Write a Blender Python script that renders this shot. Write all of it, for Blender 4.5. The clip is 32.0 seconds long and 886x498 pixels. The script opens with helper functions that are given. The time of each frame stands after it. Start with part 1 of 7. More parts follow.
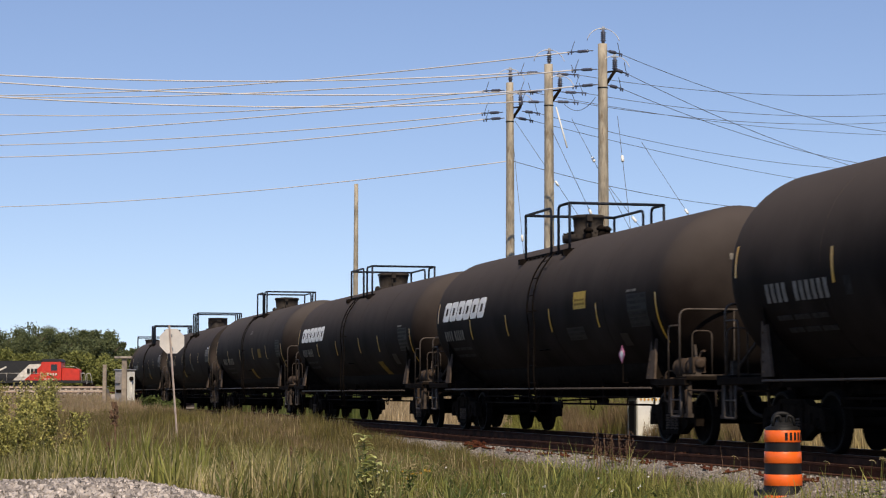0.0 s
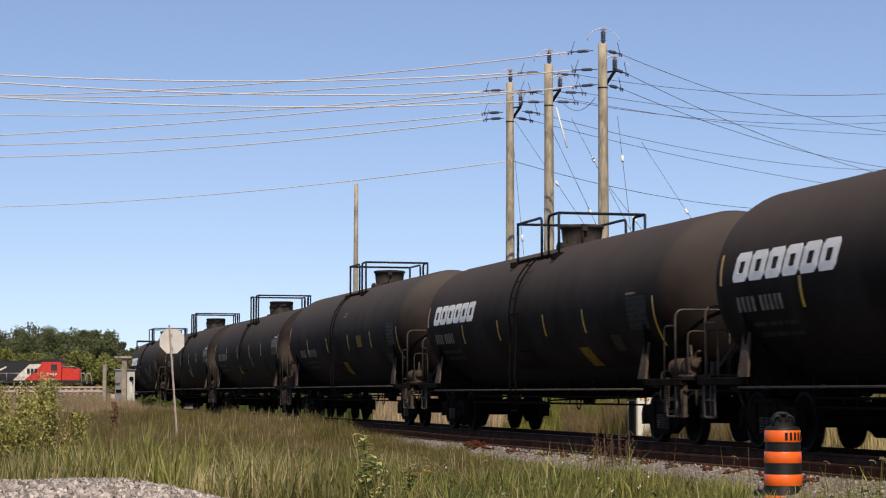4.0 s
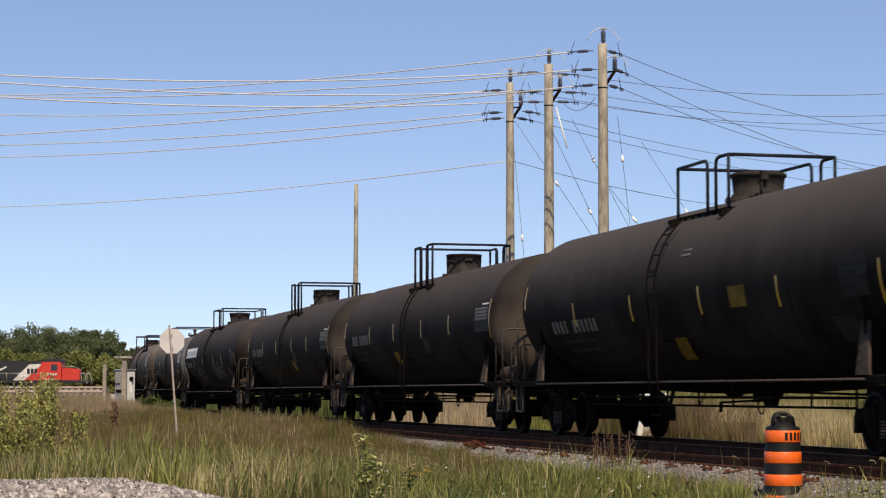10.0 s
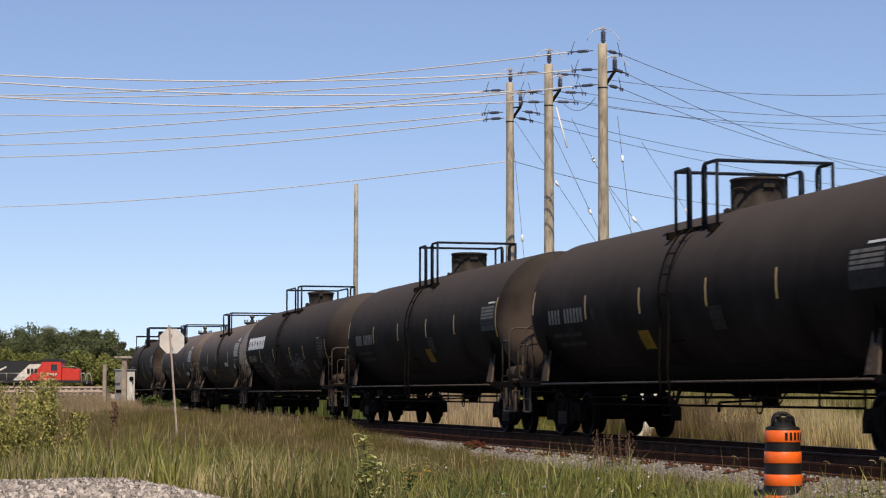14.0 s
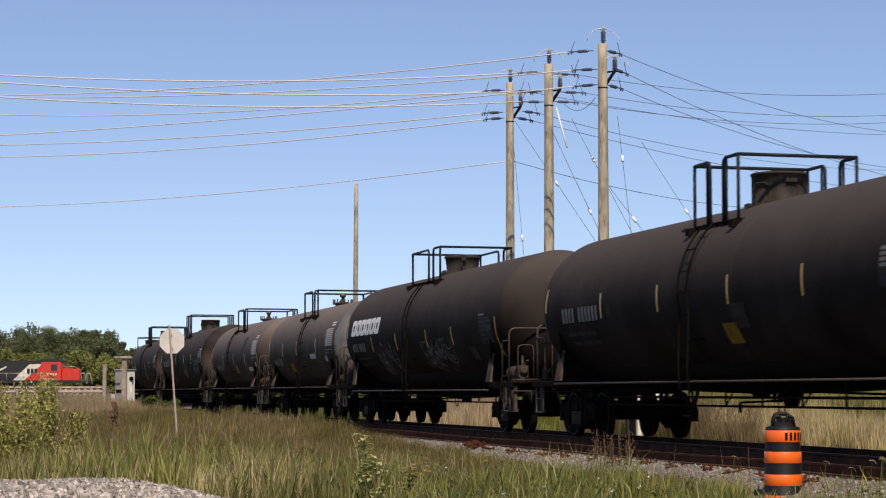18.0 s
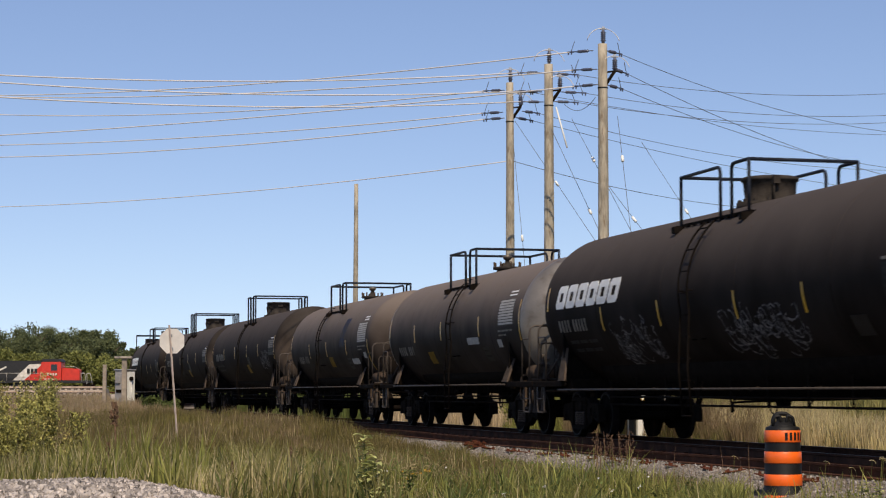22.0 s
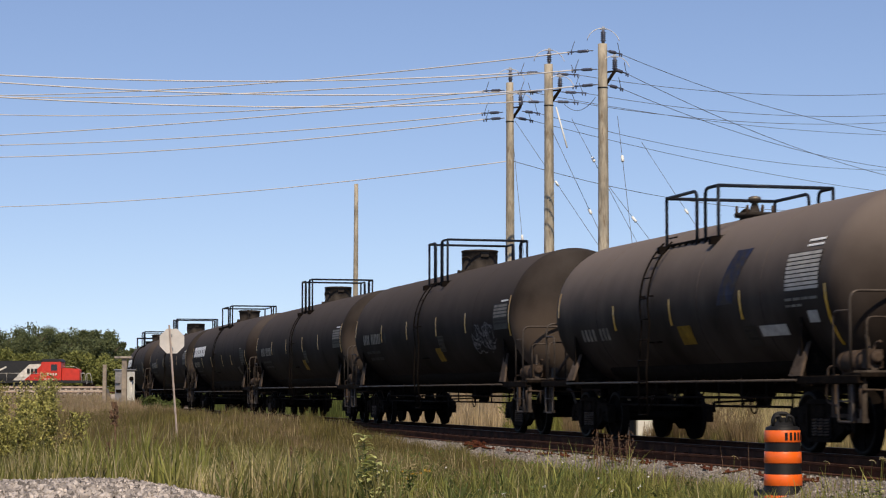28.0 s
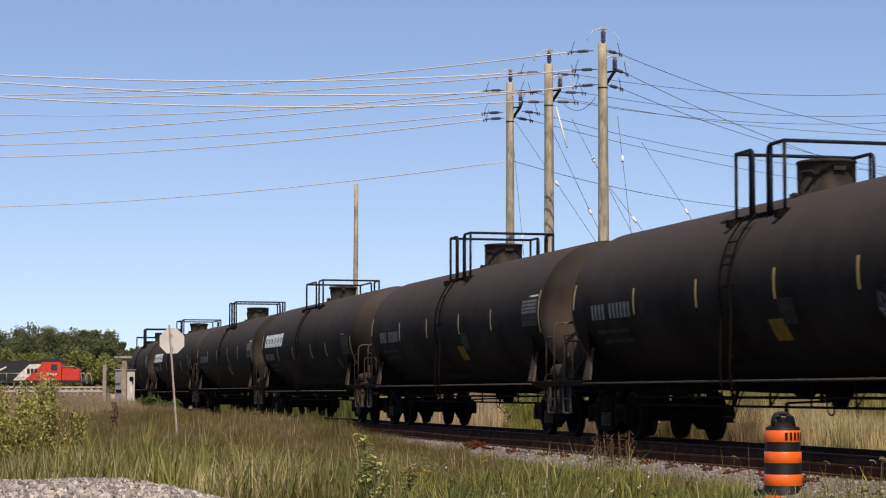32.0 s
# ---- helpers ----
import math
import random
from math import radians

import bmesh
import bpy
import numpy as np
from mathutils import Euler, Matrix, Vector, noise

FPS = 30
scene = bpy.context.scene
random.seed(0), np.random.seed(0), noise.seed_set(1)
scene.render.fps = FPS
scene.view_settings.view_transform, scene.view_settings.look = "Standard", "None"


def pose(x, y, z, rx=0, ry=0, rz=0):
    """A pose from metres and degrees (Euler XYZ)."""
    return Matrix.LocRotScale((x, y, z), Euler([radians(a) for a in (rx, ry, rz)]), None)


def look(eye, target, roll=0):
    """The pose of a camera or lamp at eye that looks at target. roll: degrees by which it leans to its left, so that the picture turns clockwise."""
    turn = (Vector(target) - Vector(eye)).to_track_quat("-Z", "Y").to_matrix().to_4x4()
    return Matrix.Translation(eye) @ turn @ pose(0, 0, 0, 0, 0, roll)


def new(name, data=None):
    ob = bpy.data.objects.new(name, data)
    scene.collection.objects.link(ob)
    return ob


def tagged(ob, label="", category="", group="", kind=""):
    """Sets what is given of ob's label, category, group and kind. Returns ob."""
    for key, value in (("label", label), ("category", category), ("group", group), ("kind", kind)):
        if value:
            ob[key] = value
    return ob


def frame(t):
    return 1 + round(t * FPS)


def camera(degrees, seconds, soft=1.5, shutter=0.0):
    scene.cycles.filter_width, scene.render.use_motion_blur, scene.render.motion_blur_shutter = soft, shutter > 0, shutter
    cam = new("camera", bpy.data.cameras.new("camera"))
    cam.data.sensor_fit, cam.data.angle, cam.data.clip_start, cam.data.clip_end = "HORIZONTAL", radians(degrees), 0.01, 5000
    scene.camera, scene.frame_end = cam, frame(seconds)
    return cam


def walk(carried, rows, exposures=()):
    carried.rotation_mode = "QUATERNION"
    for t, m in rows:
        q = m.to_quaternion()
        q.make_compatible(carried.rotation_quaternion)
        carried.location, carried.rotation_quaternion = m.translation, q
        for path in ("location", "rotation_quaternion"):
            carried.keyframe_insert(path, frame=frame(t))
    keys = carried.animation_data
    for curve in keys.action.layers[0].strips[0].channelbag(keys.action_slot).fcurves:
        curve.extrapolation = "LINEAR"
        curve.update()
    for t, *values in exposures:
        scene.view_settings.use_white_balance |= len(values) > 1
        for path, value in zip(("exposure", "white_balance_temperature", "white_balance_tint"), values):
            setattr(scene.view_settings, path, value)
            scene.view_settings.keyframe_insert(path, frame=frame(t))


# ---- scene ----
# One camera on a stand beside a level field, a long train of tank cars passing on a
# straight line that bends away in the distance.
# World: the eye stands over x = y = 0, +y ahead, z = 0 the field's ground.
EYE_Z = 1.45
TILT = 4.09
cam = camera(24.81, 32.0, soft=1.15, shutter=0.5)
walk(cam, [(0, pose(0, 0, EYE_Z, 90 + TILT, 0, 0)), (32, pose(0, 0, EYE_Z, 90 + TILT, 0, 0))],
     exposures=[(0, 0.0, 7400, 10), (18, 0.0, 7400, 10), (22, -0.06, 7400, 10), (25, -0.1, 7400, 10), (28, -0.06, 7400, 10), (32, 0.0, 7400, 10)])

# ---- light ----
SUN_AZ = Vector((0.14, -0.99, 0)).normalized()      # towards the sun, on the ground
SUN_EL = radians(50)
world = bpy.data.worlds.new("sky")
scene.world = world
world.use_nodes = True
wn = world.node_tree.nodes
wl = world.node_tree.links
sky = wn.new("ShaderNodeTexSky")
sky.sky_type = "NISHITA"
sky.sun_disc = False
sky.sun_elevation = SUN_EL
sky.sun_rotation = math.atan2(SUN_AZ.x, SUN_AZ.y)
sky.altitude = 100
sky.air_density = 1.0
sky.dust_density = 0.0
sky.ozone_density = 4.0
where = wn.new("ShaderNodeTexCoord")       # the haze lies low, so the sky is clear down to the trees
lift = wn.new("ShaderNodeMapping")
lift.inputs["Location"].default_value = (0, 0, 0.055)
wl.new(where.outputs["Generated"], lift.inputs["Vector"])
wl.new(lift.outputs["Vector"], sky.inputs["Vector"])
cast = wn.new("ShaderNodeMixRGB")          # the film's violet-blue cast
cast.blend_type = "MULTIPLY"
cast.inputs["Fac"].default_value = 1.0
cast.inputs["Color2"].default_value = (1.015, 0.978, 1.115, 1)
wl.new(sky.outputs["Color"], cast.inputs["Color1"])
wl.new(cast.outputs["Color"], wn["Background"].inputs["Color"])
wn["Background"].inputs["Strength"].default_value = 0.125
sun = new("sun", bpy.data.lights.new("sun", "SUN"))
sun.data.energy = 4.7
sun.data.angle = radians(0.53)
sun.data.color = (1.0, 0.895, 0.765)
sun_at = SUN_AZ * 200 * math.cos(SUN_EL) + Vector((0, 0, 200 * math.sin(SUN_EL)))
sun.matrix_world = look(sun_at, (0, 0, 0))

# ---- the line of the track ----
TRACK_TURN = radians(14.331)
TRACK_OFF = 13.634
RAIL_Z = 0.565
SPRUNG = 0.07          # how far the bodies ride up on their springs
ALONG = Vector((math.sin(TRACK_TURN), -math.cos(TRACK_TURN), 0))     # the way the train goes
AWAY = Vector((math.cos(TRACK_TURN), math.sin(TRACK_TURN), 0))       # across, away from the eye
BEND_AT, BEND_R = -115.0, 230.0


def track(s, lat=0.0, z=0.0):
    """A place on the line: s metres along, lat metres across (+ away from the eye), z over the rail's head. Also its heading."""
    if s >= BEND_AT:
        p = AWAY * (TRACK_OFF + lat) + ALONG * s
        turn = 0.0
    else:
        turn = (BEND_AT - s) / BEND_R
        c = AWAY * (TRACK_OFF + BEND_R) + ALONG * BEND_AT
        p = c + (-AWAY * math.cos(turn) - ALONG * math.sin(turn)) * (BEND_R - lat)
    head = math.atan2(ALONG.y, ALONG.x) - turn
    return Vector((p.x, p.y, RAIL_Z + z)), head


def track_pose(s):
    p, head = track(s, 0.0, SPRUNG)
    return Matrix.Translation(p) @ Matrix.Rotation(head, 4, "Z")


def lateral(x, y):
    """How far across a ground place lies from the line's middle, and how far along."""
    q = Vector((x, y, 0))
    s = q.dot(ALONG)
    if s >= BEND_AT:
        return q.dot(AWAY) - TRACK_OFF, s
    c = AWAY * (TRACK_OFF + BEND_R) + ALONG * BEND_AT
    v = q - c
    turn = math.atan2(-v.dot(ALONG), -v.dot(AWAY))
    return BEND_R - v.length, BEND_AT - turn * BEND_R


# ---- materials ----
def mat(name, rgb, rough=0.7, metal=0.0, var=0.25, scale=6.0, fine=60.0, bump=0.15, bump_d=0.01, tint=None, tint_at=0.55, spread=0.0, spec=0.5, coords="Object"):
    """A surface with stains at a coarse scale, grain at a fine one, and relief. tint: a second colour laid on in patches. spread: how far single pieces differ."""
    m = bpy.data.materials.new(name)
    m.use_nodes = True
    n, l = m.node_tree.nodes, m.node_tree.links
    b = n["Principled BSDF"]
    tc = n.new("ShaderNodeTexCoord")
    n1 = n.new("ShaderNodeTexNoise")
    n1.inputs["Scale"].default_value = scale
    n1.inputs["Detail"].default_value = 5
    n2 = n.new("ShaderNodeTexNoise")
    n2.inputs["Scale"].default_value = fine
    n2.inputs["Detail"].default_value = 3
    l.new(tc.outputs[coords], n1.inputs["Vector"])
    l.new(tc.outputs[coords], n2.inputs["Vector"])
    ramp = n.new("ShaderNodeValToRGB")
    lo = [c * (1 - var) for c in rgb]
    hi = [min(1, c * (1 + var)) for c in rgb]
    ramp.color_ramp.elements[0].position, ramp.color_ramp.elements[1].position = 0.3, 0.7
    ramp.color_ramp.elements[0].color = (*lo, 1)
    ramp.color_ramp.elements[1].color = (*hi, 1)
    l.new(n1.outputs["Fac"], ramp.inputs["Fac"])
    mix = n.new("ShaderNodeMixRGB")
    mix.blend_type = "MULTIPLY"
    mix.inputs["Fac"].default_value = min(1, var * 1.6)
    l.new(ramp.outputs["Color"], mix.inputs["Color1"])
    g = n.new("ShaderNodeValToRGB")
    g.color_ramp.elements[0].position, g.color_ramp.elements[1].position = 0.25, 0.75
    g.color_ramp.elements[0].color = (0.55, 0.55, 0.55, 1)
    l.new(n2.outputs["Fac"], g.inputs["Fac"])
    l.new(g.outputs["Color"], mix.inputs["Color2"])
    out = mix.outputs["Color"]
    if tint:
        n3 = n.new("ShaderNodeTexNoise")
        n3.inputs["Scale"].default_value = scale * 1.7
        n3.inputs["Detail"].default_value = 8
        n3.inputs["Roughness"].default_value = 0.65
        l.new(tc.outputs[coords], n3.inputs["Vector"])
        r3 = n.new("ShaderNodeValToRGB")
        r3.color_ramp.elements[0].position, r3.color_ramp.elements[1].position = tint_at, min(1, tint_at + 0.15)
        l.new(n3.outputs["Fac"], r3.inputs["Fac"])
        mt = n.new("ShaderNodeMixRGB")
        mt.inputs["Color2"].default_value = (*tint, 1)
        l.new(r3.outputs["Color"], mt.inputs["Fac"])
        l.new(out, mt.inputs["Color1"])
        out = mt.outputs["Color"]
    if spread:
        oi = n.new("ShaderNodeObjectInfo")
        ge = n.new("ShaderNodeNewGeometry")
        ad = n.new("ShaderNodeMath")
        l.new(oi.outputs["Random"], ad.inputs[0])
        l.new(ge.outputs["Random Per Island"], ad.inputs[1])
        fr = n.new("ShaderNodeMath")
        fr.operation = "FRACT"
        l.new(ad.outputs[0], fr.inputs[0])
        mr = n.new("ShaderNodeMapRange")
        mr.inputs["To Min"].default_value, mr.inputs["To Max"].default_value = 1 - spread, 1 + spread
        l.new(fr.outputs[0], mr.inputs["Value"])
        hs = n.new("ShaderNodeHueSaturation")
        l.new(mr.outputs["Result"], hs.inputs["Value"])
        l.new(out, hs.inputs["Color"])
        out = hs.outputs["Color"]
    l.new(out, b.inputs["Base Color"])
    b.inputs["Roughness"].default_value = rough
    b.inputs["Metallic"].default_value = metal
    b.inputs["Specular IOR Level"].default_value = spec
    if bump:
        bp = n.new("ShaderNodeBump")
        bp.inputs["Strength"].default_value = bump
        bp.inputs["Distance"].default_value = bump_d
        l.new(n2.outputs["Fac"], bp.inputs["Height"])
        l.new(bp.outputs["Normal"], b.inputs["Normal"])
    return m


def tank_paint(name, rgb, dust_and_sun, amount=0.5, rough=0.55, sunlit_top=0.9, spray=None):
    """Weathered tank paint: dusty road streaks that run down the shell, a top lightened as if sunlit, patches of newer
    paint. spray: a mud colour that also lightens the lower shell as if lit.
    """
    m = mat(name, rgb, rough, 0, 0.3, 0.7, 25.0, 0.06, 0.01, spec=0.12)
    n, l = m.node_tree.nodes, m.node_tree.links
    b = n["Principled BSDF"]
    b.inputs["Specular IOR Level"].default_value = 0.03
    base = b.inputs["Base Color"].links[0].from_socket
    tc = n.new("ShaderNodeTexCoord")
    mp = n.new("ShaderNodeMapping")
    mp.inputs["Scale"].default_value = (1.1, 0.9, 0.45)
    l.new(tc.outputs["Object"], mp.inputs["Vector"])
    st = n.new("ShaderNodeTexNoise")
    st.inputs["Scale"].default_value = 1.0
    st.inputs["Detail"].default_value = 7
    l.new(mp.outputs["Vector"], st.inputs["Vector"])
    big = n.new("ShaderNodeTexNoise")
    big.inputs["Scale"].default_value = 0.5
    big.inputs["Detail"].default_value = 3
    l.new(tc.outputs["Object"], big.inputs["Vector"])
    mul = n.new("ShaderNodeMath")
    mul.operation = "MULTIPLY"
    l.new(st.outputs["Fac"], mul.inputs[0])
    l.new(big.outputs["Fac"], mul.inputs[1])
    rp = n.new("ShaderNodeValToRGB")
    rp.color_ramp.elements[0].position, rp.color_ramp.elements[1].position = 0.17, 0.42
    rp.color_ramp.elements[1].color = (amount, amount, amount, 1)
    l.new(mul.outputs[0], rp.inputs["Fac"])
    mx = n.new("ShaderNodeMixRGB")
    mx.inputs["Color2"].default_value = (*dust_and_sun, 1)
    l.new(rp.outputs["Color"], mx.inputs["Fac"])
    l.new(base, mx.inputs["Color1"])
    l.new(mx.outputs["Color"], b.inputs["Base Color"])
    # dusty upper shell, lightened by its upward slope to stand for sunlight
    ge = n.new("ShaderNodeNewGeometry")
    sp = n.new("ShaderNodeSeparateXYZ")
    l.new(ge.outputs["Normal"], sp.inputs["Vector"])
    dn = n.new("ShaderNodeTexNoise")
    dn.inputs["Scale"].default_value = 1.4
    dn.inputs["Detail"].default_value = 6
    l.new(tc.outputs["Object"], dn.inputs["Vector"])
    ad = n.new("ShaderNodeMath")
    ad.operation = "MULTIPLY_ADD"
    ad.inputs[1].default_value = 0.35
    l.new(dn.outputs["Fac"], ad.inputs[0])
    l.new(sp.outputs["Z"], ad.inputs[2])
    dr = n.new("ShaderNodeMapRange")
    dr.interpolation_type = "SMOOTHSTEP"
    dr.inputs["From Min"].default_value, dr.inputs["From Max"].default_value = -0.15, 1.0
    dr.inputs["To Max"].default_value = sunlit_top
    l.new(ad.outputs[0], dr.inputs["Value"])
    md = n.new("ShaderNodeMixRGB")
    md.inputs["Color2"].default_value = (dust_and_sun[0] * 1.25, dust_and_sun[1] * 1.25, dust_and_sun[2] * 1.25, 1)
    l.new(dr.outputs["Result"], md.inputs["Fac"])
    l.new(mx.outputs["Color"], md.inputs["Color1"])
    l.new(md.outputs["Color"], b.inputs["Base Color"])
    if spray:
        # brown mud tone that also puts light into the lower shell's colour
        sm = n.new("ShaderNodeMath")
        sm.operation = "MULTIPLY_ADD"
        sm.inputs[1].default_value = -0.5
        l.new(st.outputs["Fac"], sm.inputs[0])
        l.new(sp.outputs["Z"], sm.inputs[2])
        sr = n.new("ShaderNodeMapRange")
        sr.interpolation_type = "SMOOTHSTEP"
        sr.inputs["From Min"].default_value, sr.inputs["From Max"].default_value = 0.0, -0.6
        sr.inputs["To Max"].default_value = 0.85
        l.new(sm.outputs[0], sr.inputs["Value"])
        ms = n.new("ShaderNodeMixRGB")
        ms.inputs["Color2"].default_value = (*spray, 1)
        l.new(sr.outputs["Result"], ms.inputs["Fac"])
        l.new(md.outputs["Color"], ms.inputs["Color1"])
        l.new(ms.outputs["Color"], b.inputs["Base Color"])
    rr = n.new("ShaderNodeMapRange")
    rr.inputs["To Min"].default_value, rr.inputs["To Max"].default_value = rough, 0.85
    l.new(rp.outputs["Color"], rr.inputs["Value"])
    l.new(rr.outputs["Result"], b.inputs["Roughness"])
    return m


M = {}
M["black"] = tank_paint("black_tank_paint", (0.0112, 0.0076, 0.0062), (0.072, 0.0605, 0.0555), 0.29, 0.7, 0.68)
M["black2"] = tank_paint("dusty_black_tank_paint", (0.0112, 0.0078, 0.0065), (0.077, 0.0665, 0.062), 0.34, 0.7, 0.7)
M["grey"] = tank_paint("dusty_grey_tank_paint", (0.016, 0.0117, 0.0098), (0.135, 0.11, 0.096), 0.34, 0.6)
# last colour: mud that also lightens the lower head as if sunlit
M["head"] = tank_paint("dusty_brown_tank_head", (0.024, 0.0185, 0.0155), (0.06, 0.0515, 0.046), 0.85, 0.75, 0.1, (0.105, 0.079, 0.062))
M["pale"] = mat("pale_dusty_head", (0.21, 0.19, 0.17), 0.42, 0.3, 0.3, 1.5, 40, tint=(0.09, 0.065, 0.045), tint_at=0.55)
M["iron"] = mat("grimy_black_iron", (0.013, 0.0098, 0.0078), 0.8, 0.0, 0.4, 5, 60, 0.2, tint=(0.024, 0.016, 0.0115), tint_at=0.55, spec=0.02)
M["mud"] = mat("dried_mud_on_steel", (0.095, 0.072, 0.057), 0.9, 0, 0.35, 4, 50, 0.2, tint=(0.08, 0.055, 0.042), tint_at=0.55, spec=0.05)
M["coil"] = mat("worn_spring_steel", (0.1, 0.077, 0.062), 0.7, 0.1, 0.35, 8, 60, 0.1, spec=0.05)
M["dock"] = mat("dry_dock_seed", (0.15, 0.092, 0.06), 0.9, 0, 0.35, 20, 60, 0.1, spec=0.05)
M["brown"] = mat("road_grime_brown", (0.07, 0.05, 0.038), 0.85, 0, 0.35, 4, 50, 0.2, tint=(0.05, 0.04, 0.035), spec=0.05)
M["grime"] = mat("dusty_grey_grime", (0.075, 0.06, 0.05), 0.85, 0, 0.4, 5, 50, 0.2, tint=(0.03, 0.024, 0.02), tint_at=0.55, spec=0.05)
M["rail_paint"] = mat("blue_black_pipe_paint", (0.02, 0.024, 0.034), 0.4, 0.1, 0.3, 8, 60, 0.05, spec=0.05)
M["pipe_grey"] = mat("worn_grey_pipe", (0.085, 0.071, 0.062), 0.5, 0.3, 0.3, 8, 60, 0.05, spec=0.05)
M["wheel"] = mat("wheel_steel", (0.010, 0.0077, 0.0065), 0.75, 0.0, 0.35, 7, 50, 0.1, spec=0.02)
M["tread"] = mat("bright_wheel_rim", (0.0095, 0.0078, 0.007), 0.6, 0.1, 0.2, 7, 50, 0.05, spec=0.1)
M["housing"] = mat("dusty_housing_iron", (0.04, 0.033, 0.028), 0.85, 0, 0.4, 5, 40, 0.2, tint=(0.014, 0.011, 0.01), spec=0.15)
M["yellow"] = mat("yellow_reflective_strip", (0.58, 0.31, 0.012), 0.35, 0, 0.25, 8, 90, 0.05)
M["yellow_old"] = mat("faded_yellow_panel", (0.2, 0.118, 0.016), 0.6, 0, 0.3, 5, 60, 0.05, tint=(0.05, 0.032, 0.014), tint_at=0.6, spec=0.05)
M["yellow_panel"] = mat("yellow_panel_paint", (0.5, 0.33, 0.05), 0.5, 0, 0.2, 6, 60, 0.05, spec=0.05)
M["white"] = mat("white_lettering", (0.78, 0.77, 0.74), 0.5, 0, 0.12, 3, 60, 0.03)
M["stencil"] = mat("worn_white_lettering", (0.19, 0.172, 0.15), 0.6, 0, 0.4, 4, 60, 0.03, spec=0.05)
M["faint"] = mat("faint_grey_lettering", (0.03, 0.028, 0.027), 0.7, 0, 0.4, 9, 80, 0.03, spec=0.05)
M["panel"] = mat("grey_stencil_panel", (0.21, 0.195, 0.175), 0.6, 0, 0.25, 6, 60, 0.03, spec=0.05)
M["panel_dark"] = mat("dark_patch_panel", (0.02, 0.018, 0.0175), 0.5, 0, 0.25, 6, 60, 0.03, spec=0.05)
M["chalk"] = mat("white_spray_paint", (0.19, 0.18, 0.185), 0.7, 0, 0.5, 7, 50, 0.03, tint=(0.014, 0.012, 0.012), tint_at=0.46, spec=0.05)
M["blue_smear"] = mat("blue_overspray", (0.024, 0.03, 0.06), 0.6, 0, 0.4, 3, 40, 0.03, tint=(0.042, 0.034, 0.03), tint_at=0.42, spec=0.05)
M["brass"] = mat("worn_valve_metal", (0.2, 0.17, 0.13), 0.4, 0.6, 0.3, 8, 60, 0.1)
M["rail_steel"] = mat("rusty_rail_side", (0.085, 0.036, 0.021), 0.9, 0.0, 0.4, 3, 50, 0.2, tint=(0.03, 0.018, 0.013), spec=0.1)
M["rail_head"] = mat("polished_rail_head", (0.16, 0.14, 0.13), 0.5, 0.8, 0.15, 2, 40, 0.03)
M["tie"] = mat("creosoted_tie_wood", (0.075, 0.056, 0.045), 0.9, 0, 0.35, 4, 40, 0.4, 0.02, spread=0.35)
M["yard_rail"] = mat("pale_rusty_yard_rail", (0.5, 0.38, 0.3), 0.8, 0, 0.25, 1, 20, 0.1)
M["placard"] = mat("pink_hazard_placard", (0.55, 0.16, 0.3), 0.5, 0, 0.1, 6, 60, 0.02)
M["tie_pale"] = mat("weathered_grey_tie_wood", (0.42, 0.36, 0.31), 0.9, 0, 0.3, 4, 40, 0.4, 0.02, spread=0.3)
M["yard_gravel"] = mat("pale_yard_gravel", (0.33, 0.28, 0.23), 0.95, 0, 0.35, 4, 22, 0.5, 0.05, tint=(0.2, 0.16, 0.12), tint_at=0.6)
# oil stain, darkened further to stand for the train's shade on the track
M["bed"] = mat("oil_stained_shaded_ballast", (0.05, 0.037, 0.029), 0.95, 0, 0.4, 9, 22, 0.7, 0.05, tint=(0.1, 0.072, 0.054), tint_at=0.6, spec=0.1)
M["ballast"] = mat("grey_ballast", (0.22, 0.18, 0.15), 0.9, 0, 0.4, 9, 22, 0.7, 0.05)
M["stone"] = mat("crushed_limestone", (0.335, 0.3, 0.278), 0.9, 0, 0.3, 9, 60, 0.35, 0.01, tint=(0.27, 0.22, 0.19), tint_at=0.62, spread=0.65)
M["loose"] = mat("loose_grey_ballast", (0.235, 0.215, 0.2), 0.9, 0, 0.3, 6, 40, 0.3, 0.01, tint=(0.15, 0.12, 0.1), tint_at=0.55, spread=0.5)
M["rust"] = mat("bright_red_rust", (0.11, 0.038, 0.022), 0.95, 0, 0.4, 12, 60, 0.3, spec=0.05)
M["soil"] = mat("dry_grassy_soil", (0.17, 0.15, 0.07), 0.95, 0, 0.45, 0.6, 9, 0.6, 0.05, tint=(0.17, 0.14, 0.085))
M["pole"] = mat("weathered_pole_wood", (0.4, 0.35, 0.27), 0.85, 0, 0.45, 5.0, 22, 0.6, 0.02, tint=(0.17, 0.12, 0.075), tint_at=0.54)


def grained(m, squeeze):
    """Draws a material's noises out along z, as wood grain runs."""
    n, l = m.node_tree.nodes, m.node_tree.links
    mp = n.new("ShaderNodeMapping")
    mp.inputs["Scale"].default_value = (1, 1, squeeze)
    tc = [q for q in n if q.type == "TEX_COORD"][0]
    l.new(tc.outputs["Object"], mp.inputs["Vector"])
    for q in list(n):
        if q.type == "TEX_NOISE":
            l.new(mp.outputs["Vector"], q.inputs["Vector"])


